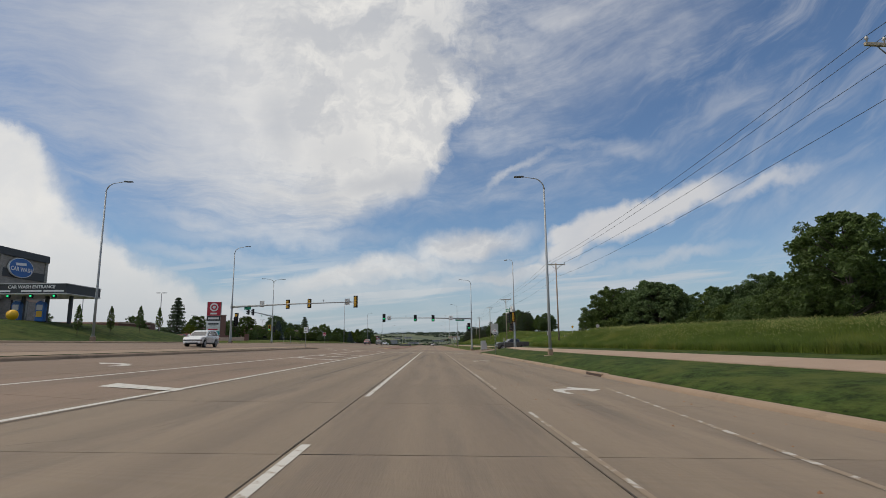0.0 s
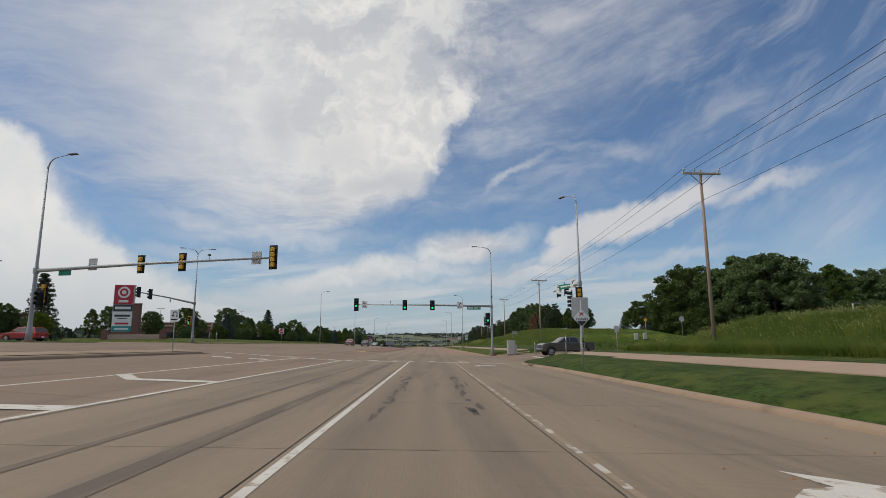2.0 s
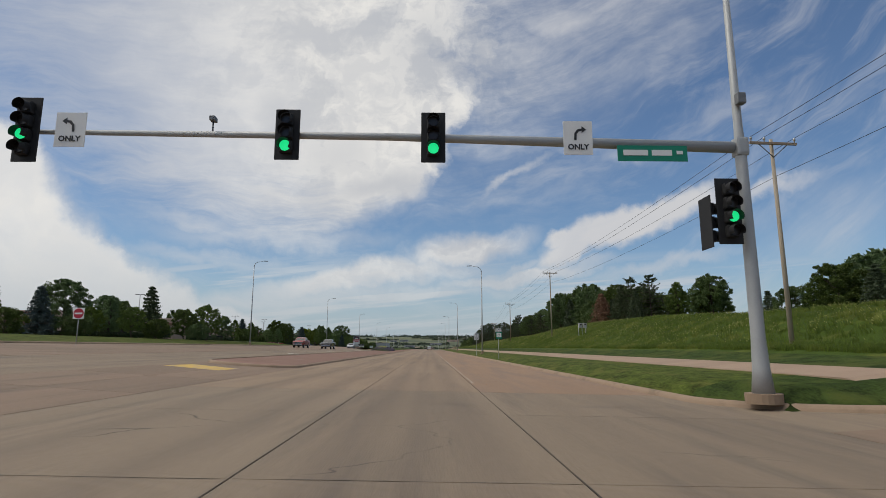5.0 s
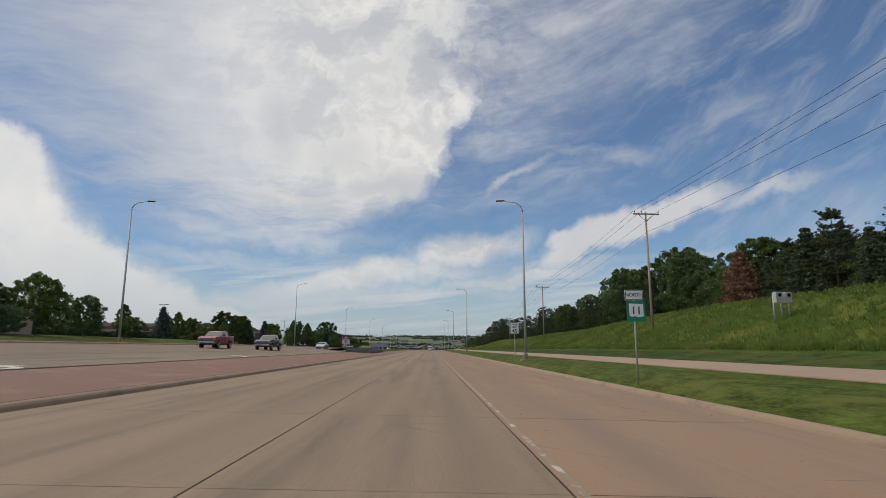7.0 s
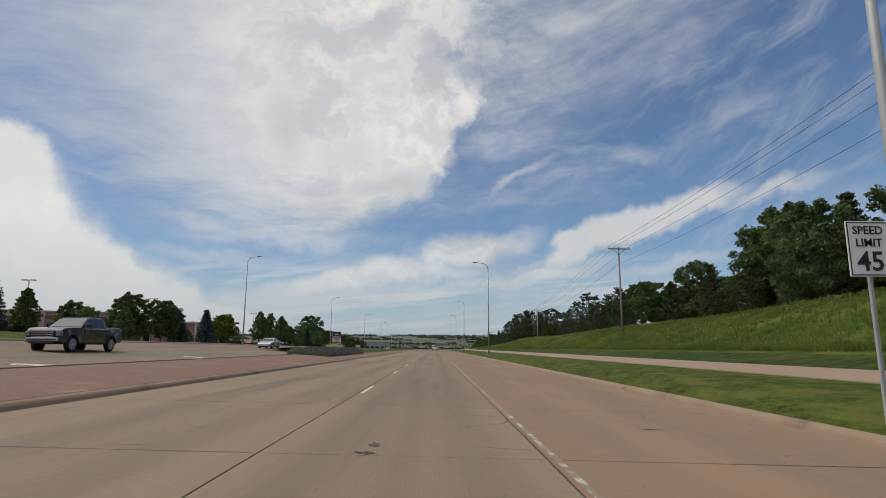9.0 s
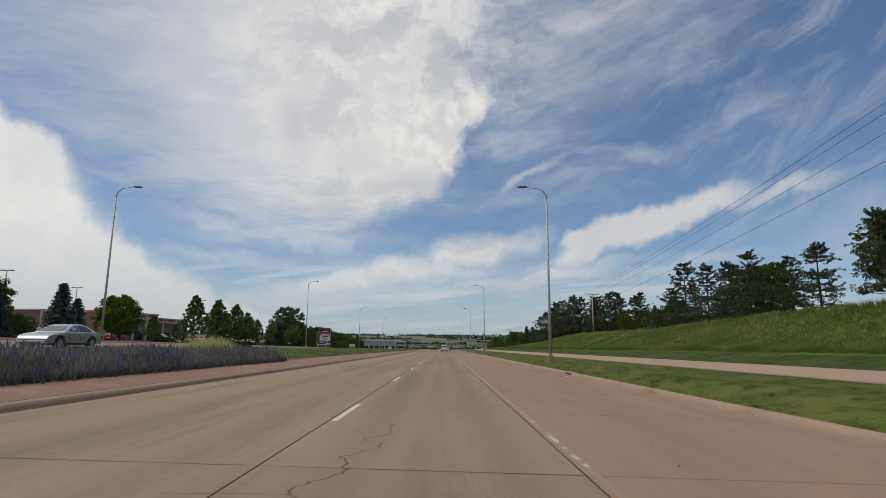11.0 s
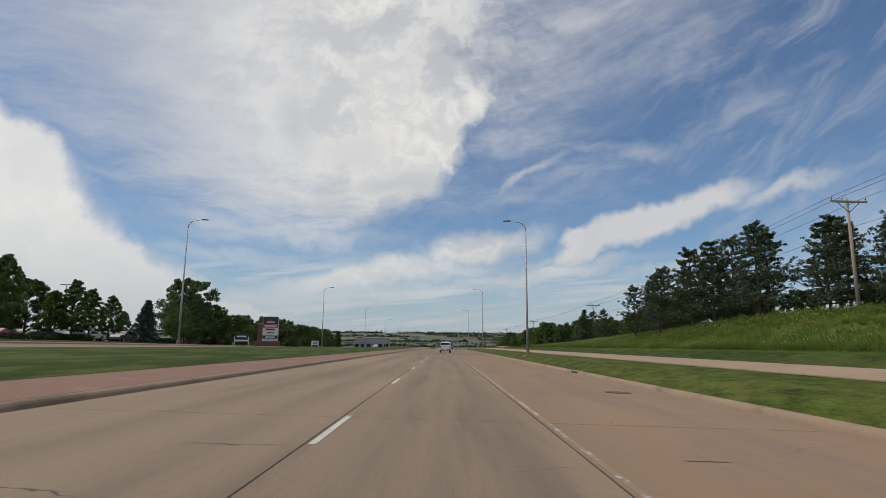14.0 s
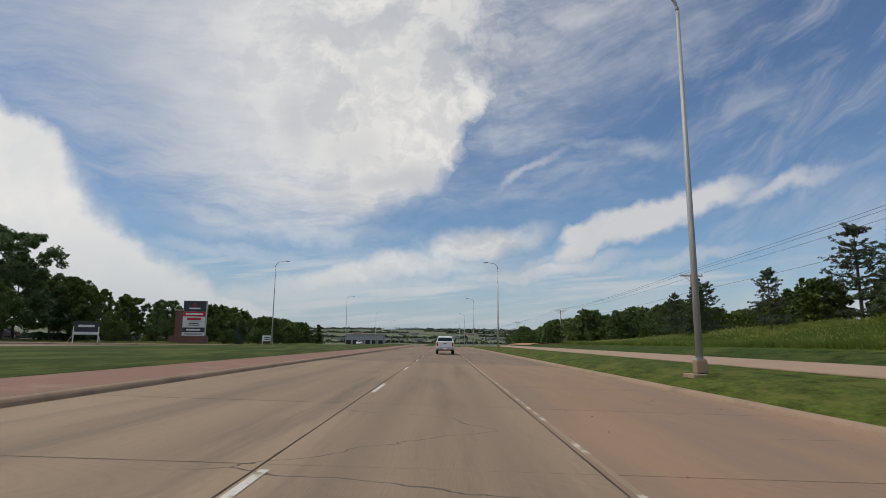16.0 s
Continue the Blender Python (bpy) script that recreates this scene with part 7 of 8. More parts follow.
def vehicle(name, x, y, rz, paint_mat, label, kind="pickup"):
    """A car whose front looks along -y before it is turned by rz."""
    z = min(height(x + dx, y + dy) for dx in (-1.5, 1.5) for dy in (-1.5, 1.5)) * 0.5 + height(x, y) * 0.5
    v = thing(name, pose(x, y, z + 0.01, 0, 0, rz), label, "pickup truck" if kind == "pickup" else "car")
    ln, half, wheel_r, axles, sill, top, cab, belt, roof_half, windows = CAR_SHAPES[kind]
    roof_z = max(p[1] for p in cab)

    def side(yy, zz):
        """Half width of the lower body: tucked at the sill, drawn in at both ends."""
        ends = 0.09 * min(max(0.0, (-yy - ln * 0.38) / (ln * 0.12)), 1.0) ** 2 + (0.02 if yy > ln * 0.47 else 0.0)
        return half - 0.05 * max(0.0, (0.75 - zz) / 0.4) - 0.03 * max(0.0, zz - belt + 0.1) - ends

    def glass(yy, zz):
        return half - 0.055 + (roof_half - half + 0.055) * min(max((zz - belt) / (roof_z - belt), 0.0), 1.0)

    foot = [(-ln / 2 + 0.02, sill + 0.06)]
    for ya in axles:
        foot += arch(ya, wheel_r, wheel_r + 0.085)
    foot += [(ln / 2 - 0.03, sill + 0.1)]
    bm = bmesh.new()
    skin(bm, [(yy, max(zz, sill) if i else zz) for i, (yy, zz) in enumerate(foot)] + top, side)
    part("body", bm, paint_mat, v)
    bm = bmesh.new()
    skin(bm, cab, glass, 0.05)
    part("cab", bm, paint_mat, v)
    bm = bmesh.new()
    box(bm, (0, 0, sill + 0.16), (half * 1.5, ln * 0.84, 0.42), None, 0.02)
    part("chassis", bm, PLASTIC, v)
    for s in (-1, 1):
        for shape in windows:
            bm = bmesh.new()
            inner = [bm.verts.new((s * (glass(yy, zz) - 0.02), yy, zz)) for yy, zz in shape]
            outer = [bm.verts.new((s * (glass(yy, zz) + 0.008), yy, zz)) for yy, zz in shape]
            k = len(shape)
            bm.faces.new(outer)
            for i in range(k):
                bm.faces.new((inner[i], inner[(i + 1) % k], outer[(i + 1) % k], outer[i]))
            part("side_window", bm, GLASS_DARK, v)
    for nm, (ya, za), (yb, zb), sgn in (("windscreen", cab[1], cab[2], -1), ("rear_window", cab[-2], cab[-3], 1)):
        bm = bmesh.new()
        pts = []
        for f in (0.08, 0.94):
            yy, zz = ya + (yb - ya) * f, za + (zb - za) * f
            w = glass(yy, zz) - 0.09
            pts.append((w, yy, zz))
        n = Vector((0, sgn * abs(zb - za), abs(yb - ya))).normalized() * 0.012
        for off in (n, -n):
            bm.faces.new([bm.verts.new(Vector(p) + off) for p in ((-pts[0][0], *pts[0][1:]), pts[0], pts[1], (-pts[1][0], *pts[1][1:]))])
        part(nm, bm, GLASS_DARK, v)
    nose_z = top[-2][1]
    for s in (-1, 1):
        for yy in axles:
            wheel(v, s * (half - 0.13), yy, wheel_r, 0.25, s)
            bm = bmesh.new()
            rim = arch(yy, wheel_r, wheel_r + 0.09, 12)
            for (y0, z0), (y1, z1) in zip(rim, rim[1:]):
                up0, up1 = (yy + (y0 - yy) * 1.1, wheel_r + (z0 - wheel_r) * 1.1), (yy + (y1 - yy) * 1.1, wheel_r + (z1 - wheel_r) * 1.1)
                a = [bm.verts.new((s * (side(q, r) + 0.012), q, r)) for q, r in ((y0, z0), (y1, z1), up1, up0)]
                bm.faces.new(a)
            part("wheel_arch", bm, PLASTIC if paint_mat is not PAINT_WHITE or kind != "pickup" else paint_mat, v)
        bm = bmesh.new()
        box(bm, (s * (half + 0.10), windows[0][0][0] + 0.22, belt + 0.17), (0.22, 0.14, 0.2), None, 0.04)
        part("mirror", bm, PLASTIC if kind == "pickup" else paint_mat, v)
        bm = bmesh.new()
        box(bm, (s * (half - 0.2), -ln / 2 + 0.12, nose_z - (0.16 if kind == "pickup" else 0.1)), (0.30, 0.3, 0.28) if kind == "pickup" else (0.34, 0.34, 0.15), pose(0, 0, 0, 0, 0, s * 14), 0.05)
        part("headlight", bm, LAMP_CLEAR, v, "clear headlight")
        bm = bmesh.new()
        box(bm, (s * (half - 0.17), ln / 2 - 0.05, top[1][1] - (0.26 if kind == "pickup" else 0.12)), (0.17, 0.1, 0.42) if kind == "pickup" else (0.3, 0.2, 0.17), None, 0.03)
        part("tail_light", bm, LAMP_RED, v, "red tail light")
        for shape in windows[:2]:
            bm = bmesh.new()
            yy = max(p[0] for p in shape) - 0.16
            box(bm, (s * (side(yy, belt - 0.1) + 0.012), yy, belt - 0.1), (0.04, 0.2, 0.035), None, 0.01)
            part("door_handle", bm, PLASTIC if kind == "pickup" else paint_mat, v)
        for yy in (windows[0][0][0] + 0.0, (windows[0][-1][0] + windows[1][0][0]) / 2, max(p[0] for p in windows[1]) + 0.03):
            bm = bmesh.new()
            box(bm, (s * (side(yy, 0.85) - 0.004), yy, (belt + sill) / 2 + 0.06), (0.014, 0.012, belt - sill - 0.16))
            part("door_gap", bm, PLASTIC, v, "dark shut line of a door")
        bm = bmesh.new()
        box(bm, (s * (side(0, sill) - 0.005), -0.1, sill + 0.05), (0.08, 2.5, 0.1), None, 0.02)
        part("sill", bm, PLASTIC, v)
    bm = bmesh.new()
    box(bm, (0, -ln / 2 + 0.03, nose_z - (0.22 if kind == "pickup" else 0.12)), (1.22, 0.14, 0.38 if kind == "pickup" else 0.17), None, 0.04)
    grille = part("grille", bm, PLASTIC, v)
    for k in range(3 if kind == "pickup" else 1):
        bm = bmesh.new()
        box(bm, (0, -ln / 2 - 0.045, nose_z - 0.33 + 0.11 * k if kind == "pickup" else nose_z - 0.12), (1.16, 0.03, 0.045), None, 0.01)
        part("bar", bm, CHROME, grille)
    bm = bmesh.new()
    box(bm, (0, -ln / 2 + 0.02, sill + (0.20 if kind == "pickup" else 0.12)), (half * 1.72, 0.2, 0.22), None, 0.06)
    part("front_bumper", bm, CHROME if kind == "pickup" else paint_mat, v)
    bm = bmesh.new()
    box(bm, (0, -ln / 2 - 0.07, sill + (0.06 if kind == "pickup" else 0.04)), (half * 1.3, 0.06, 0.14), None, 0.02)
    part("lower_intake", bm, PLASTIC, v)
    bm = bmesh.new()
    box(bm, (0, ln / 2 + 0.02, sill + 0.16), (half * 1.76, 0.18, 0.2), None, 0.05)
    part("rear_bumper", bm, CHROME if kind == "pickup" else paint_mat, v)
    bm = bmesh.new()
    box(bm, (0, ln / 2 + 0.12, sill + 0.17), (0.32, 0.012, 0.15))
    part("number_plate", bm, SIGN_WHITE, v)
    if kind == "pickup":
        bm = bmesh.new()
        box(bm, (0, 2.935, 1.06), (1.5, 0.04, 0.56), None, 0.015)
        gate = part("tailgate", bm, paint_mat, v)
        bm = bmesh.new()
        box(bm, (0, 2.965, 1.2), (0.3, 0.02, 0.1), None, 0.01)
        part("gate_handle", bm, PLASTIC, gate)
        bm = bmesh.new()
        box(bm, (0, 2.1, 1.415), (1.66, 1.42, 0.03), None, 0.01)
        part("bed_cover", bm, PLASTIC, v, "black tonneau cover")
    return v


vehicle("pickup_truck", 0.3, 439.0, 180, PAINT_WHITE, "white pickup truck driving ahead in the lane")
vehicle("pickup_truck", 14.5, 141.6, -81, PAINT_GREY, "dark grey crew-cab pickup waiting at the side street")
vehicle("pickup_truck", -20.4, 260.5, 0, PAINT_BLACK, "near-black pickup truck with a chrome grille")
vehicle("pickup_truck", -24.0, 252.0, 0, PAINT_RED, "red pickup truck on the far carriageway")
vehicle("car", -21.5, 303.0, 0, PAINT_SILVER, "silver sedan on the far carriageway", "sedan")
vehicle("car", -23.3, 96.5, 0, PAINT_WHITE, "white sport utility vehicle on the far carriageway", "suv")
vehicle("car", -47.3, 148.0, -100, PAINT_RED, "red sport utility vehicle waiting in the side street", "suv")
vehicle("car", -54.2, 148.6, 85, PAINT_GREY, "dark grey sport utility vehicle behind the red one", "suv")
vehicle("car", -58.0, 118.0, -85, PAINT_SILVER, "silver sedan near the car wash", "sedan")
vehicle("car", -27.0, 560.0, 0, PAINT_SILVER, "silver sedan far up the other carriageway", "sedan")
vehicle("car", 2.6, 560.0, 180, PAINT_GREY, "dark car far ahead in the lane", "sedan")
lot_rng = random.Random(9)
for x, y in ((-58, 372), (-64, 372), (-56, 384), (-62, 395), (-58, 409), (-66, 409), (-57, 430), (-63, 436), (-60, 452), (-66, 455), (-70, 385), (-72, 420), (-50.5, 407), (-50.5, 411.5), (-51, 416), (-50.8, 424)):
    vehicle("car", x, y, lot_rng.choice((0, 180, 90)), lot_rng.choice((PAINT_GREY, PAINT_SILVER, PAINT_WHITE, PAINT_GREY, PAINT_RED)), "car standing in the parking lot behind the trees", lot_rng.choice(("sedan", "suv")))

# ---- buildings ----
def building(name, x, y, rz, w, d, h, mat, label, category="building"):
    b = thing(name, on_ground(x, y, rz), label, category)
    bm = bmesh.new()
    box(bm, (0, 0, h / 2 - 0.5), (w, d, h + 1.0))
    part("wall", bm, mat, b)
    bm = bmesh.new()
    box(bm, (0, 0, h + 0.12), (w + 0.3, d + 0.3, 0.3), None, 0.03)
    part("parapet", bm, WALL_DARK if mat is WALL_STONE else WALL_BEIGE, b)
    return b


def window_on(parent, x, y, z, w, h):
    bm = bmesh.new()
    box(bm, (x, y, z), (w + 0.16, 0.12, h + 0.16), None, 0.02)
    f = part("window_frame", bm, WALL_DARK, parent)
    bm = bmesh.new()
    box(bm, (x, y - 0.07, z), (w, 0.03, h))
    part("pane", bm, WINDOW, f)


# car wash
cwb = building("car_wash", -55.3, 101.7, 0, 17.0, 11.2, 7.9, WALL_STONE, "grey stone car wash with a dark fascia and blue oval sign")
for z, tall, out in ((7.62, 0.62, 0.22), (5.45, 0.95, 0.1), (2.6, 0.25, 0.06)):
    bm = bmesh.new()
    box(bm, (8.5 + out / 2, 0, z), (out, 11.3, tall), None, 0.02)
    part("fascia", bm, WALL_DARK if z > 3 else WALL_BEIGE, cwb, "dark horizontal metal band" if z > 3 else "pale stone sill band")
for y in (-5.3, -1.9, 5.35):
    bm = bmesh.new()
    box(bm, (8.56, y, 3.9), (0.16, 0.45, 7.8), None, 0.02)
    part("pilaster", bm, WALL_STONE, cwb)
for radius, depth, mat, nm in ((1.0, 0.16, SIGN_WHITE, "badge_rim"), (0.94, 0.22, SIGN_BLUE, "badge")):
    bm = bmesh.new()
    sub = bmesh.new()
    bmesh.ops.create_cone(sub, cap_ends=True, segments=32, radius1=radius, radius2=radius, depth=depth)
    bmesh.ops.transform(sub, matrix=Matrix.Translation((8.72, 0.9, 6.15)) @ Matrix.Diagonal((1, 1.95, 1.12, 1)) @ Matrix.Rotation(radians(90), 4, "Y"), verts=sub.verts)
    join(bm, sub)
    badge = part(nm, bm, mat, cwb, "blue oval badge" if mat is SIGN_BLUE else "thin white rim")
words("sign_word", "CAR WASH", 0.66, pose(8.85, 0.9, 5.95, 0, 0, 90), SIGN_WHITE, badge, 0.012)
bm = bmesh.new()
box(bm, (8.85, 0.75, 6.55), (0.03, 1.6, 0.3), pose(0, 0, 0, 4, 0, 0))
part("script_bar", bm, SIGN_WHITE, badge)
for y in (-4.0, 1.6):
    bm = bmesh.new()
    box(bm, (8.53, y, 1.5), (0.1, 2.6, 2.2), None, 0.02)
    f = part("window_frame", bm, WALL_DARK, cwb)
    bm = bmesh.new()
    box(bm, (8.6, y, 1.5), (0.03, 2.4, 2.0))
    part("pane", bm, WINDOW, f)
can = thing("entrance_canopy", pose(-44.2, 97.95, 4.0), "black flat canopy over the car wash entrance lanes", "canopy")
bm = bmesh.new()
box(bm, (0, 0, 3.13), (15.6, 5.9, 0.92), None, 0.03)
part("roof", bm, WALL_DARK, can)
for z, tall in ((3.63, 0.08), (2.64, 0.1)):
    bm = bmesh.new()
    box(bm, (0, 0, z), (15.7, 6.0, tall), None, 0.02)
    part("edge_trim", bm, SIGN_BACK, can)
bm = bmesh.new()
box(bm, (0, 0, 2.57), (15.3, 5.6, 0.06))
part("soffit", bm, SIGN_WHITE, can, "pale soffit under the canopy")
words("sign_word", "CAR WASH ENTRANCE", 0.44, pose(4.4, -2.97, 3.3), SIGN_WHITE, can, 0.01)
for lx, mx, mw in ((2.05, 1.8, 1.1), (4.3, 4.4, 2.0), (6.6, 6.6, 2.0)):
    bm = bmesh.new()
    box(bm, (mx, -2.97, 2.9), (mw, 0.02, 0.17), None, 0.004)
    part("small_writing", bm, SIGN_WHITE, can, "white strip of small writing")
    bm = bmesh.new()
    box(bm, (lx, -2.75, 2.42), (0.34, 0.2, 0.36), None, 0.03)
    sl = part("lane_light", bm, SIGNAL_BLACK, can)
    bm = bmesh.new()
    disc(bm, (lx, -2.87, 2.42), 0.1, 0.04)
    part("lens", bm, LENS_GREEN, sl)
for px in (-5.5, -1.5, 2.3, 4.7, 7.1):
    bm = bmesh.new()
    box(bm, (px, -0.9, 1.2), (0.3, 0.3, 2.9), None, 0.03)
    part("column", bm, WALL_DARK, can)
for px in (-42.0, -39.6):
    ks = thing("pay_kiosk", on_ground(px, 96.4), "blue and yellow pay station with a rounded head under the canopy", "kiosk")
    bm = bmesh.new()
    box(bm, (0, 0, 0.75), (0.85, 0.5, 1.6), None, 0.08)
    part("body", bm, SIGN_BLUE, ks)
    bm = bmesh.new()
    disc(bm, (0, 0, 1.55), 0.44, 0.48)
    part("head", bm, SIGN_BLUE, ks, "rounded blue head")
    bm = bmesh.new()
    box(bm, (0, -0.27, 1.35), (0.6, 0.04, 0.55), None, 0.02)
    part("screen", bm, SIGN_BACK, ks)
    bm = bmesh.new()
    box(bm, (0, -0.27, 0.7), (0.6, 0.04, 0.6), None, 0.02)
    part("panel", bm, SIGN_AMBER, ks)
ball = thing("yellow_ball", on_ground(-40.6, 93.9), "round yellow ball ornament on the lawn", "ornament")
bm = bmesh.new()
bmesh.ops.create_icosphere(bm, subdivisions=3, radius=0.52, matrix=pose(0, 0, 0.48))
for f in bm.faces:
    f.smooth = True
part("ball", bm, YELLOW_BALL, ball)

# low shops on the left
def shop(x, y, rz, w, d, h, mat, bays, label):
    b = building("shop_building", x, y, rz, w, d, h, mat, label)
    step = w / bays
    for i in range(bays):
        px = -w / 2 + step * (i + 0.5)
        window_on(b, px, -d / 2 - 0.02, 1.6, step * 0.7, 2.2)
        bm = bmesh.new()
        box(bm, (-w / 2 + step * i, -d / 2 - 0.1, h / 2), (0.6, 0.4, h + 0.4), None, 0.02)
        part("pier", bm, WALL_BEIGE, b)
    bm = bmesh.new()
    box(bm, (0, -d / 2 - 0.12, h - 0.75), (w, 0.24, 0.5), None, 0.02)
    part("cornice", bm, WALL_BEIGE if mat is WALL_BRICK else WALL_BRICK, b)
    return b


shop(-70.0, 318.0, 22, 34, 14, 4.4, WALL_BEIGE, 8, "low tan stucco shop row behind the trees")
shop(-78.0, 262.0, 10, 30, 14, 5.5, WALL_BRICK, 6, "brown brick shop building beyond the lot")
shop(-82.0, 405.0, 80, 46, 16, 6.2, WALL_BRICK, 9, "long brown brick shop building beyond the parking lot")
shop(-64.0, 378.0, 80, 14, 12, 5.2, WALL_BRICK, 4, "brown brick shop building behind the maples")
shop(-72.0, 158.0, 0, 18, 9, 4.0, WALL_BRICK, 4, "low brown brick restaurant beyond the lawn")
shop(-84.0, 182.0, 20, 26, 12, 4.2, WALL_BRICK, 5, "low red-brown shop building in the distance")
shop(-52.0, 252.0, 0, 10, 6, 3.6, WALL_BEIGE, 3, "low tan stucco building behind the trees")
# grey showroom far up the road
gb = building("grey_showroom", -64.0, 850.0, 0, 30, 18, 9.0, WALL_GREY, "long grey flat-roofed showroom in the distance")
for i in range(6):
    window_on(gb, -13 + i * 5.2, -9.02, 2.6, 3.6, 3.2)
# far buildings on the skyline
sk_rng = random.Random(3)
for i in range(18):
    x = -260 + i * 30 + sk_rng.uniform(-8, 8)
    if -32 < x < 16:
        continue
    fb = building("distant_building", x, 1450 + sk_rng.uniform(-150, 500), 0, sk_rng.uniform(14, 40), 14, sk_rng.uniform(3.5, 6.0), sk_rng.choice((WALL_GREY, WALL_BEIGE, WALL_BRICK, WALL_GREY)), "pale flat-roofed building far down the road")
    for k in range(4):
        window_on(fb, -6 + 4 * k, -7.05, 1.8, 2.4, 1.6)


# ---- hedges ----
def hedge(x0, y0, x1, y1, tall, deep, seed):
    rng = np.random.default_rng(seed)
    ln = math.hypot(x1 - x0, y1 - y0)
    n = int(ln * 420 * tall)
    f = rng.random(n)
    px, py = x0 + (x1 - x0) * f, y0 + (y1 - y0) * f
    ox, oy = rng.uniform(-deep / 2, deep / 2, n), rng.uniform(-deep / 2, deep / 2, n)
    pz = np.array([height(a, b) for a, b in zip(px, py)]) + rng.random(n) ** 0.6 * tall * (1 + 0.12 * np.sin(px * 2.1 + py * 1.7))
    verts, faces = leaf_cloud(rng, np.stack([px + ox, py + oy, pz], 1), np.full(n, 0.1), n, 0.10)
    h = tagged(new("hedge", mesh_of("hedge", verts, faces, HEDGE)), "clipped dark green hedge along the lawn", "hedge")
    return h


for i, (a, b, c, d, t, dp) in enumerate(((-50, 252, -46, 300, 0.9, 1.2), (-45.5, 372, -45, 380, 0.55, 1.0), (-44, 391, -44, 398, 0.6, 1.0), (-41, 414, -39.5, 419, 0.7, 0.9), (-42.5, 434, -43.5, 444, 0.75, 1.2), (-48, 365, -49, 374, 0.8, 1.0), (-49, 452, -50, 466, 0.7, 1.2), (-46, 402, -46, 408, 0.7, 1.0), (-66, 212, -40, 232, 0.8, 1.2))):
    hedge(a, b, c, d, t, dp, 100 + i)

# ---- distant woods ----
def far_wood(name, x0, x1, y0, tall, seed, n):
    rng = np.random.default_rng(seed)
    px = rng.uniform(x0, x1, n)
    py = y0 + rng.uniform(0, 60, n)
    zz = np.array([height(a, b) for a, b in zip(px, py)])
    crown = tall * (0.55 + 0.45 * np.sin(px * 0.05 + seed) ** 2)
    pz = zz + rng.random(n) * crown
    verts, faces = leaf_cloud(rng, np.stack([px, py, pz], 1), np.full(n, 2.0), n, 1.6)
    tagged(new(name, mesh_of(name, verts, faces, FAR_WOOD)), "hazy line of distant trees", "woodland", "", "stuff")


def hedgerow(x0, x1, y0, tall, seed, n):
    """A far line of trees with an uneven top that closes down to the ground."""
    rng = np.random.default_rng(seed)
    px = rng.uniform(x0, x1, n)
    py = y0 + 0.04 * px + rng.uniform(0, 12, n)
    lumps = 0.55 + 0.25 * np.sin(px * 0.11 + seed) + 0.2 * np.sin(px * 0.29 + 2 * seed)
    keep = np.sin(px * 0.013 + seed) > -0.75
    px, py, lumps = px[keep], py[keep], lumps[keep]
    pz = np.array([height(a, b) for a, b in zip(px, py)]) + rng.random(len(px)) * tall * lumps
    verts, faces = leaf_cloud(rng, np.stack([px, py, pz], 1), np.full(len(px), 0.8), len(px), tall * 0.3)
    tagged(new("far_hedgerow", mesh_of("far_hedgerow", verts, faces, FAR_WOOD)), "dark line of trees between far fields", "woodland", "", "stuff")


far_wood("far_wood", -500, -95, 760, 6.0, 1, 9000)
far_wood("far_wood", 40, 420, 640, 7.0, 2, 9000)
far_wood("far_wood", -900, 900, 1420, 7.0, 3, 3000)
far_wood("far_wood", -1600, 1600, 2500, 12.0, 4, 5000)
for k, (fy, fx0, fx1, fn) in enumerate(((1180, -500, 500, 5000), (1600, -700, 120, 4500), (1780, 60, 800, 4500), (2050, -900, 300, 5000), (2300, -200, 1000, 5000), (2750, -1500, 1500, 8000), (3050, -1800, 1800, 8000))):
    hedgerow(fx0, fx1, fy, 5.0 + 2.5 * (fy - 1000) / 1000, 40 + k, fn)
far_wood("far_wood", 70, 200, 60, 9.0, 5, 5000)
far_wood("far_wood", -260, -120, 150, 7.0, 6, 5000)
far_wood("far_wood", -260, -125, 330, 7.0, 7, 5000)

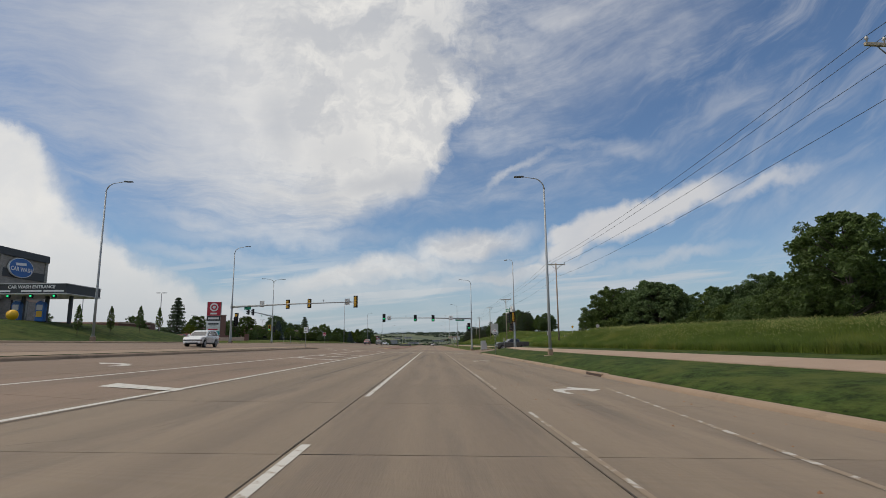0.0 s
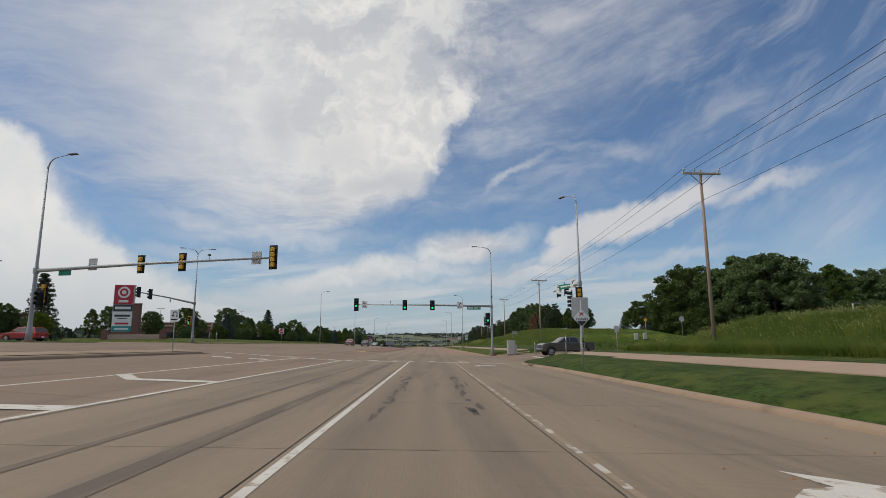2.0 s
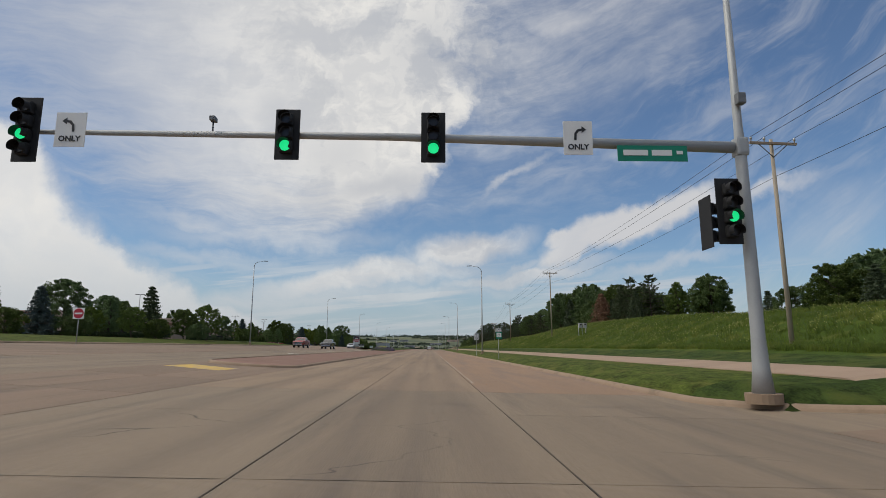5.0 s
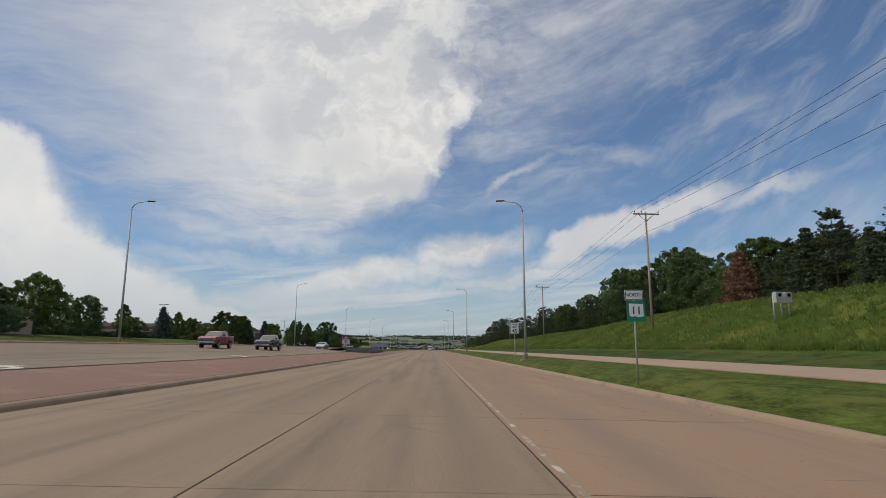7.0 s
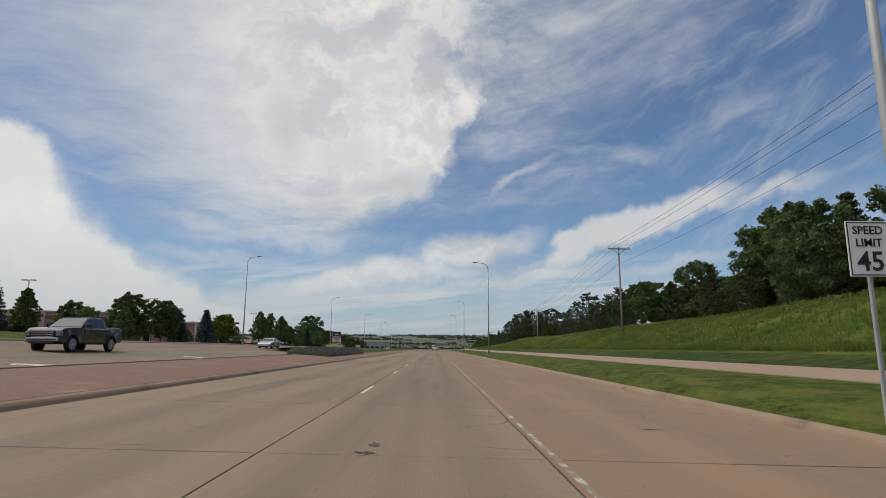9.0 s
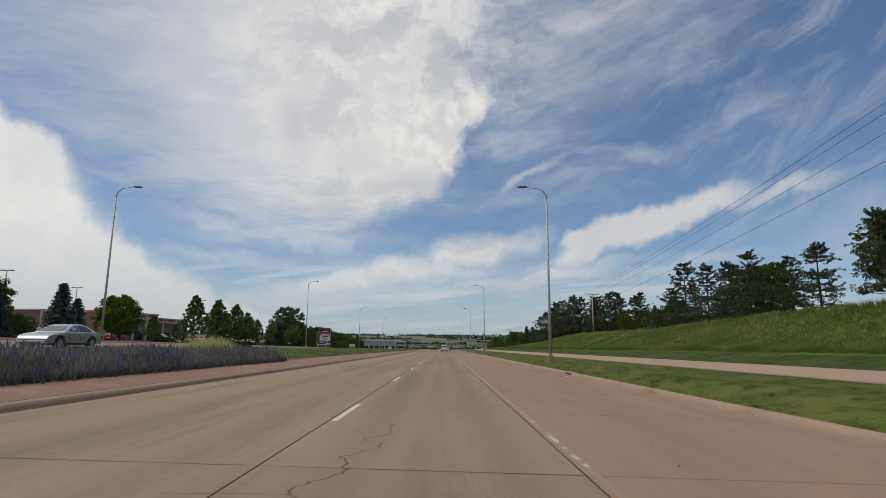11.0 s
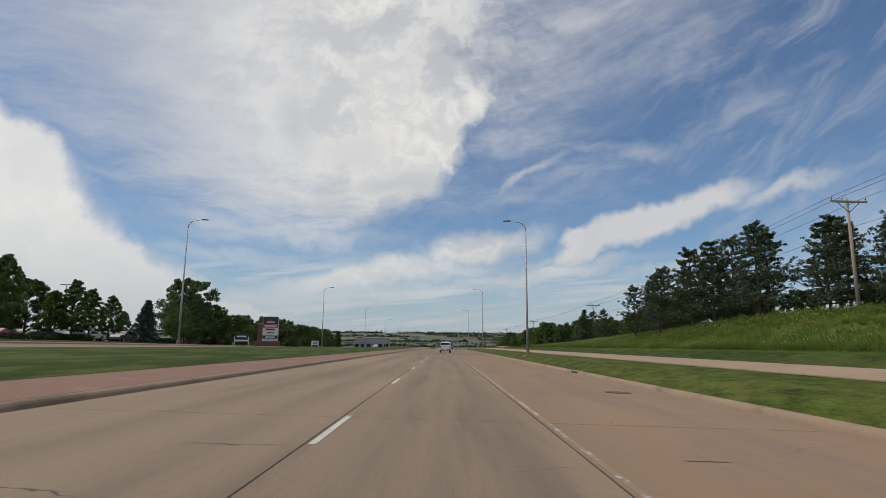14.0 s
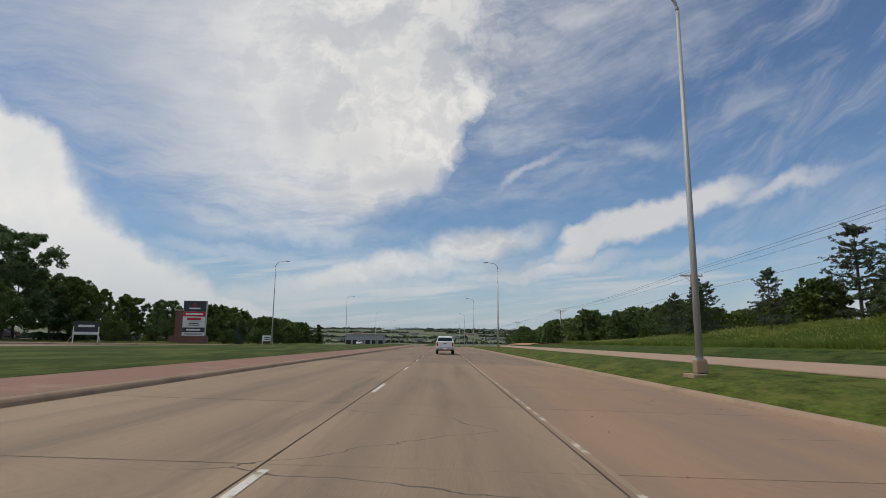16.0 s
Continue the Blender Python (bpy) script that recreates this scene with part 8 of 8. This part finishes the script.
# ---- grass and flower beds ----
def blades(name, px, py, tall, width, lean, mat, seed, label, category, lift=0.0, per=4, land=height):
    """Bent grass blades in tufts: two quads' worth of taper each."""
    rng = np.random.default_rng(seed)
    n = len(px)
    pz = np.array([land(a, b) for a, b in zip(px, py)]) + lift
    px, py, pz, tall = (np.repeat(v, per) for v in (px, py, pz, tall))
    m = n * per
    px = px + rng.normal(size=m) * 0.07
    py = py + rng.normal(size=m) * 0.07
    h = tall * (0.55 + 0.6 * rng.random(m))
    a = rng.uniform(0.45, 2.69, m)
    dx, dy = np.cos(a), np.sin(a)
    ln = h * lean * (0.4 + rng.random(m))
    w = width * (0.6 + 0.8 * rng.random(m))
    b0 = np.stack([px - dy * w, py + dx * w, pz - 0.02], 1)
    b1 = np.stack([px + dy * w, py - dx * w, pz - 0.02], 1)
    m0 = np.stack([px - dy * w * 0.7 + dx * ln * 0.3, py + dx * w * 0.7 + dy * ln * 0.3, pz + h * 0.6], 1)
    m1 = np.stack([px + dy * w * 0.7 + dx * ln * 0.3, py - dx * w * 0.7 + dy * ln * 0.3, pz + h * 0.6], 1)
    tip = np.stack([px + dx * ln, py + dy * ln, pz + h], 1)
    verts = np.stack([b0, b1, m1, m0, tip], 1).reshape(-1, 3)
    base = np.arange(m) * 5
    faces = [(i, i + 1, i + 2, i + 3) for i in base] + [(i + 3, i + 2, i + 4) for i in base]
    me = mesh_of(name, verts, faces, mat, True)
    # blades catch the light like the sward they make up
    nrm = np.stack([rng.normal(size=m) * 0.35, rng.normal(size=m) * 0.35, np.ones(m)], 1)
    nrm /= np.linalg.norm(nrm, axis=1)[:, None]
    me.normals_split_custom_set_from_vertices(np.repeat(nrm, 5, axis=0).tolist())
    ob = new(name, me)
    return tagged(ob, label, category, "", "stuff"), tip


def bank_points(rng, n, x0, x1, y0, y1):
    px, py = rng.uniform(x0, x1, n), rng.uniform(y0, y1, n)
    return px, py


rng = np.random.default_rng(77)
# tall meadow grass on the bank, before and after the side street
for y0, y1, n, tall_lo, tall_hi, x0, seed in ((36, 125, 12000, 0.42, 0.74, 15.2, 1), (162, 300, 14000, 0.16, 0.36, 16.0, 2), (300, 452, 13000, 0.22, 0.50, 16.0, 3)):
    px, py = bank_points(rng, n, x0, 29, y0, y1)
    keep = (px < 26.5) | (rng.random(n) < 0.4)
    px, py = px[keep], py[keep]
    front = rng.uniform(y0, y1, n // 4)
    px, py = np.append(px, x0 + 1.1 * rng.random(n // 4)), np.append(py, front)
    patch = 0.5 + 0.5 * np.sin(px * 0.35 + 1.3 * np.sin(py * 0.11)) * np.cos(py * 0.13 + 0.7)
    tl = tall_lo + (tall_hi - tall_lo) * (0.35 * patch + 0.65 * rng.random(len(px)))
    ob, tips = blades("meadow_grass", px, py, tl, 0.012, 0.9, BLADE, seed, "tall unmown green grass with pale seed heads", "grass", 0.0, 9)
    tuft = np.clip(0.5 + 0.9 * np.sin(tips[:, 0] * 0.9 + 2.0 * np.sin(tips[:, 1] * 0.23)) * np.sin(tips[:, 1] * 0.41 + 1.1), 0, 1)
    heads = tips[rng.random(len(tips)) < ((0.34, 0.08, 0.22)[seed - 1] * tuft + 0.01) * np.clip((tips[:, 0] - 16.2) / 4.0, 0, 1)]
    v, f = leaf_cloud(rng, heads, np.full(len(heads), 0.03), len(heads), 0.07)
    v = np.concatenate([heads[:, None, :] + np.array([(-0.018, -0.02, -0.03), (0.018, -0.02, -0.03), (0.014, 0.035, 0.035), (-0.014, 0.035, 0.035)])[None]]).reshape(-1, 3)
    tagged(new("grass_seed_heads", mesh_of("grass_seed_heads", v, np.arange(len(v)).reshape(-1, 4), SEED)), "pale straw-coloured grass seed heads on the bank", "grass", "", "stuff")
# lavender bed on the median
n = 7000
px, py = rng.uniform(-13.6, -9.6, n), rng.uniform(281.5, 306.5, n)
edge = np.minimum(np.minimum(px + 13.6, -9.6 - px), np.minimum(py - 281.5, 306.5 - py))
tl = 0.72 * np.clip(0.5 + edge * 0.6, 0.5, 1.0) * (0.85 + 0.3 * rng.random(n)) * (0.85 + 0.2 * np.sin(py * 0.9) * np.sin(px * 1.3))
ob, tips = blades("lavender_bed", px, py, tl, 0.016, 0.7, LAVENDER_STEM, 21, "bed of grey-green stems with purple flower spikes", "flower bed", 0.14, 6)
green_gap = np.exp(-((tips[:, 1] - 299.5) / 2.6) ** 2) * (0.6 + 0.4 * np.sin(tips[:, 0] * 2))
sel = tips[rng.random(len(tips)) < 0.75 * (1 - 0.95 * np.clip(green_gap, 0, 1))]
drop = rng.random(len(sel)) * 0.3
v = (sel[:, None, :] + np.array([(-0.020, -0.01, -0.12), (0.020, -0.01, -0.12), (0.010, 0.03, 0.03), (-0.010, 0.03, 0.03)])[None])
spin = rng.uniform(-0.9, 0.9, len(sel))
off = v - sel[:, None, :]
v = np.stack([sel[:, None, 0] + off[..., 0] * np.cos(spin)[:, None], sel[:, None, 1] + off[..., 0] * np.sin(spin)[:, None], v[..., 2] - drop[:, None]], -1).reshape(-1, 3)
tagged(new("lavender_flowers", mesh_of("lavender_flowers", v, np.arange(len(v)).reshape(-1, 4), LAVENDER)), "dense purple flower spikes over the median bed", "flower bed", "", "stuff")

# mulch, shrubs and pale ornamental grass at the end of the bed
strip("mulch_bed", -13.3, -10.1, 305.0, 317.0, MULCH, 0.17, 0.5, 1.0, "brown mulch at the end of the flower bed", "flower bed")
for x, y, h in ((-12.6, 304.6, 1.1), (-11.9, 307.0, 0.8), (-12.9, 308.6, 0.9)):
    tree("thicket", x, y, h, 1.0, "low green shrub at the end of the flower bed")
n = 260
px, py = -12.6 + rng.normal(size=n) * 0.5, 301.8 + rng.normal(size=n) * 1.0
blades("ornamental_grass", px, py, np.full(n, 1.15), 0.012, 0.5, SEED, 23, "pale tan ornamental grass in the flower bed", "grass", 0.14, 6)

# ---- slabs of the carriageway, each a piece of its own ----
def slab_mesh(name, x0, x1, mat, drop=0.0):
    g, y1 = 0.004, STEP - 0.004
    a, b = x0 + 0.008, x1 - 0.008
    e = 0.006
    verts = []
    for inset, z in ((e, 0.0), (0.0, -0.008), (0.0, -0.05)):
        verts += [(x, y, height(min(max(x, -7.5), 7.49), 200.0) + z) for x, y in ((a + inset, g + inset), (b - inset, g + inset), (b - inset, y1 - inset), (a + inset, y1 - inset))]
    faces = [(0, 1, 2, 3)]
    for k in (0, 4):
        faces += [(k + i, k + 4 + i, k + 4 + (i + 1) % 4, k + (i + 1) % 4) for i in range(4)]
    return mesh_of(name, verts, faces, mat)


COLUMNS = (slab_mesh("slab", -7.48, -1.83, CONCRETE), slab_mesh("slab", -1.83, 1.83, CONCRETE), slab_mesh("slab", 1.83, 7.44, CONCRETE), slab_mesh("slab", 1.83, 7.44, CONCRETE_DUSTY), slab_mesh("slab", -7.48, -1.83, CONCRETE_WARM), slab_mesh("slab", -1.83, 1.83, CONCRETE_WARM))
for r in range(int(round((ROAD_Y1 - ROAD_Y0) / STEP))):
    y = ROAD_Y0 + r * STEP
    for c in range(3):
        me = COLUMNS[(4, 5, 3)[c] if y > 160 else c]
        s = new("slab", me)
        s.location = (0, y, 0)
        s.parent = road
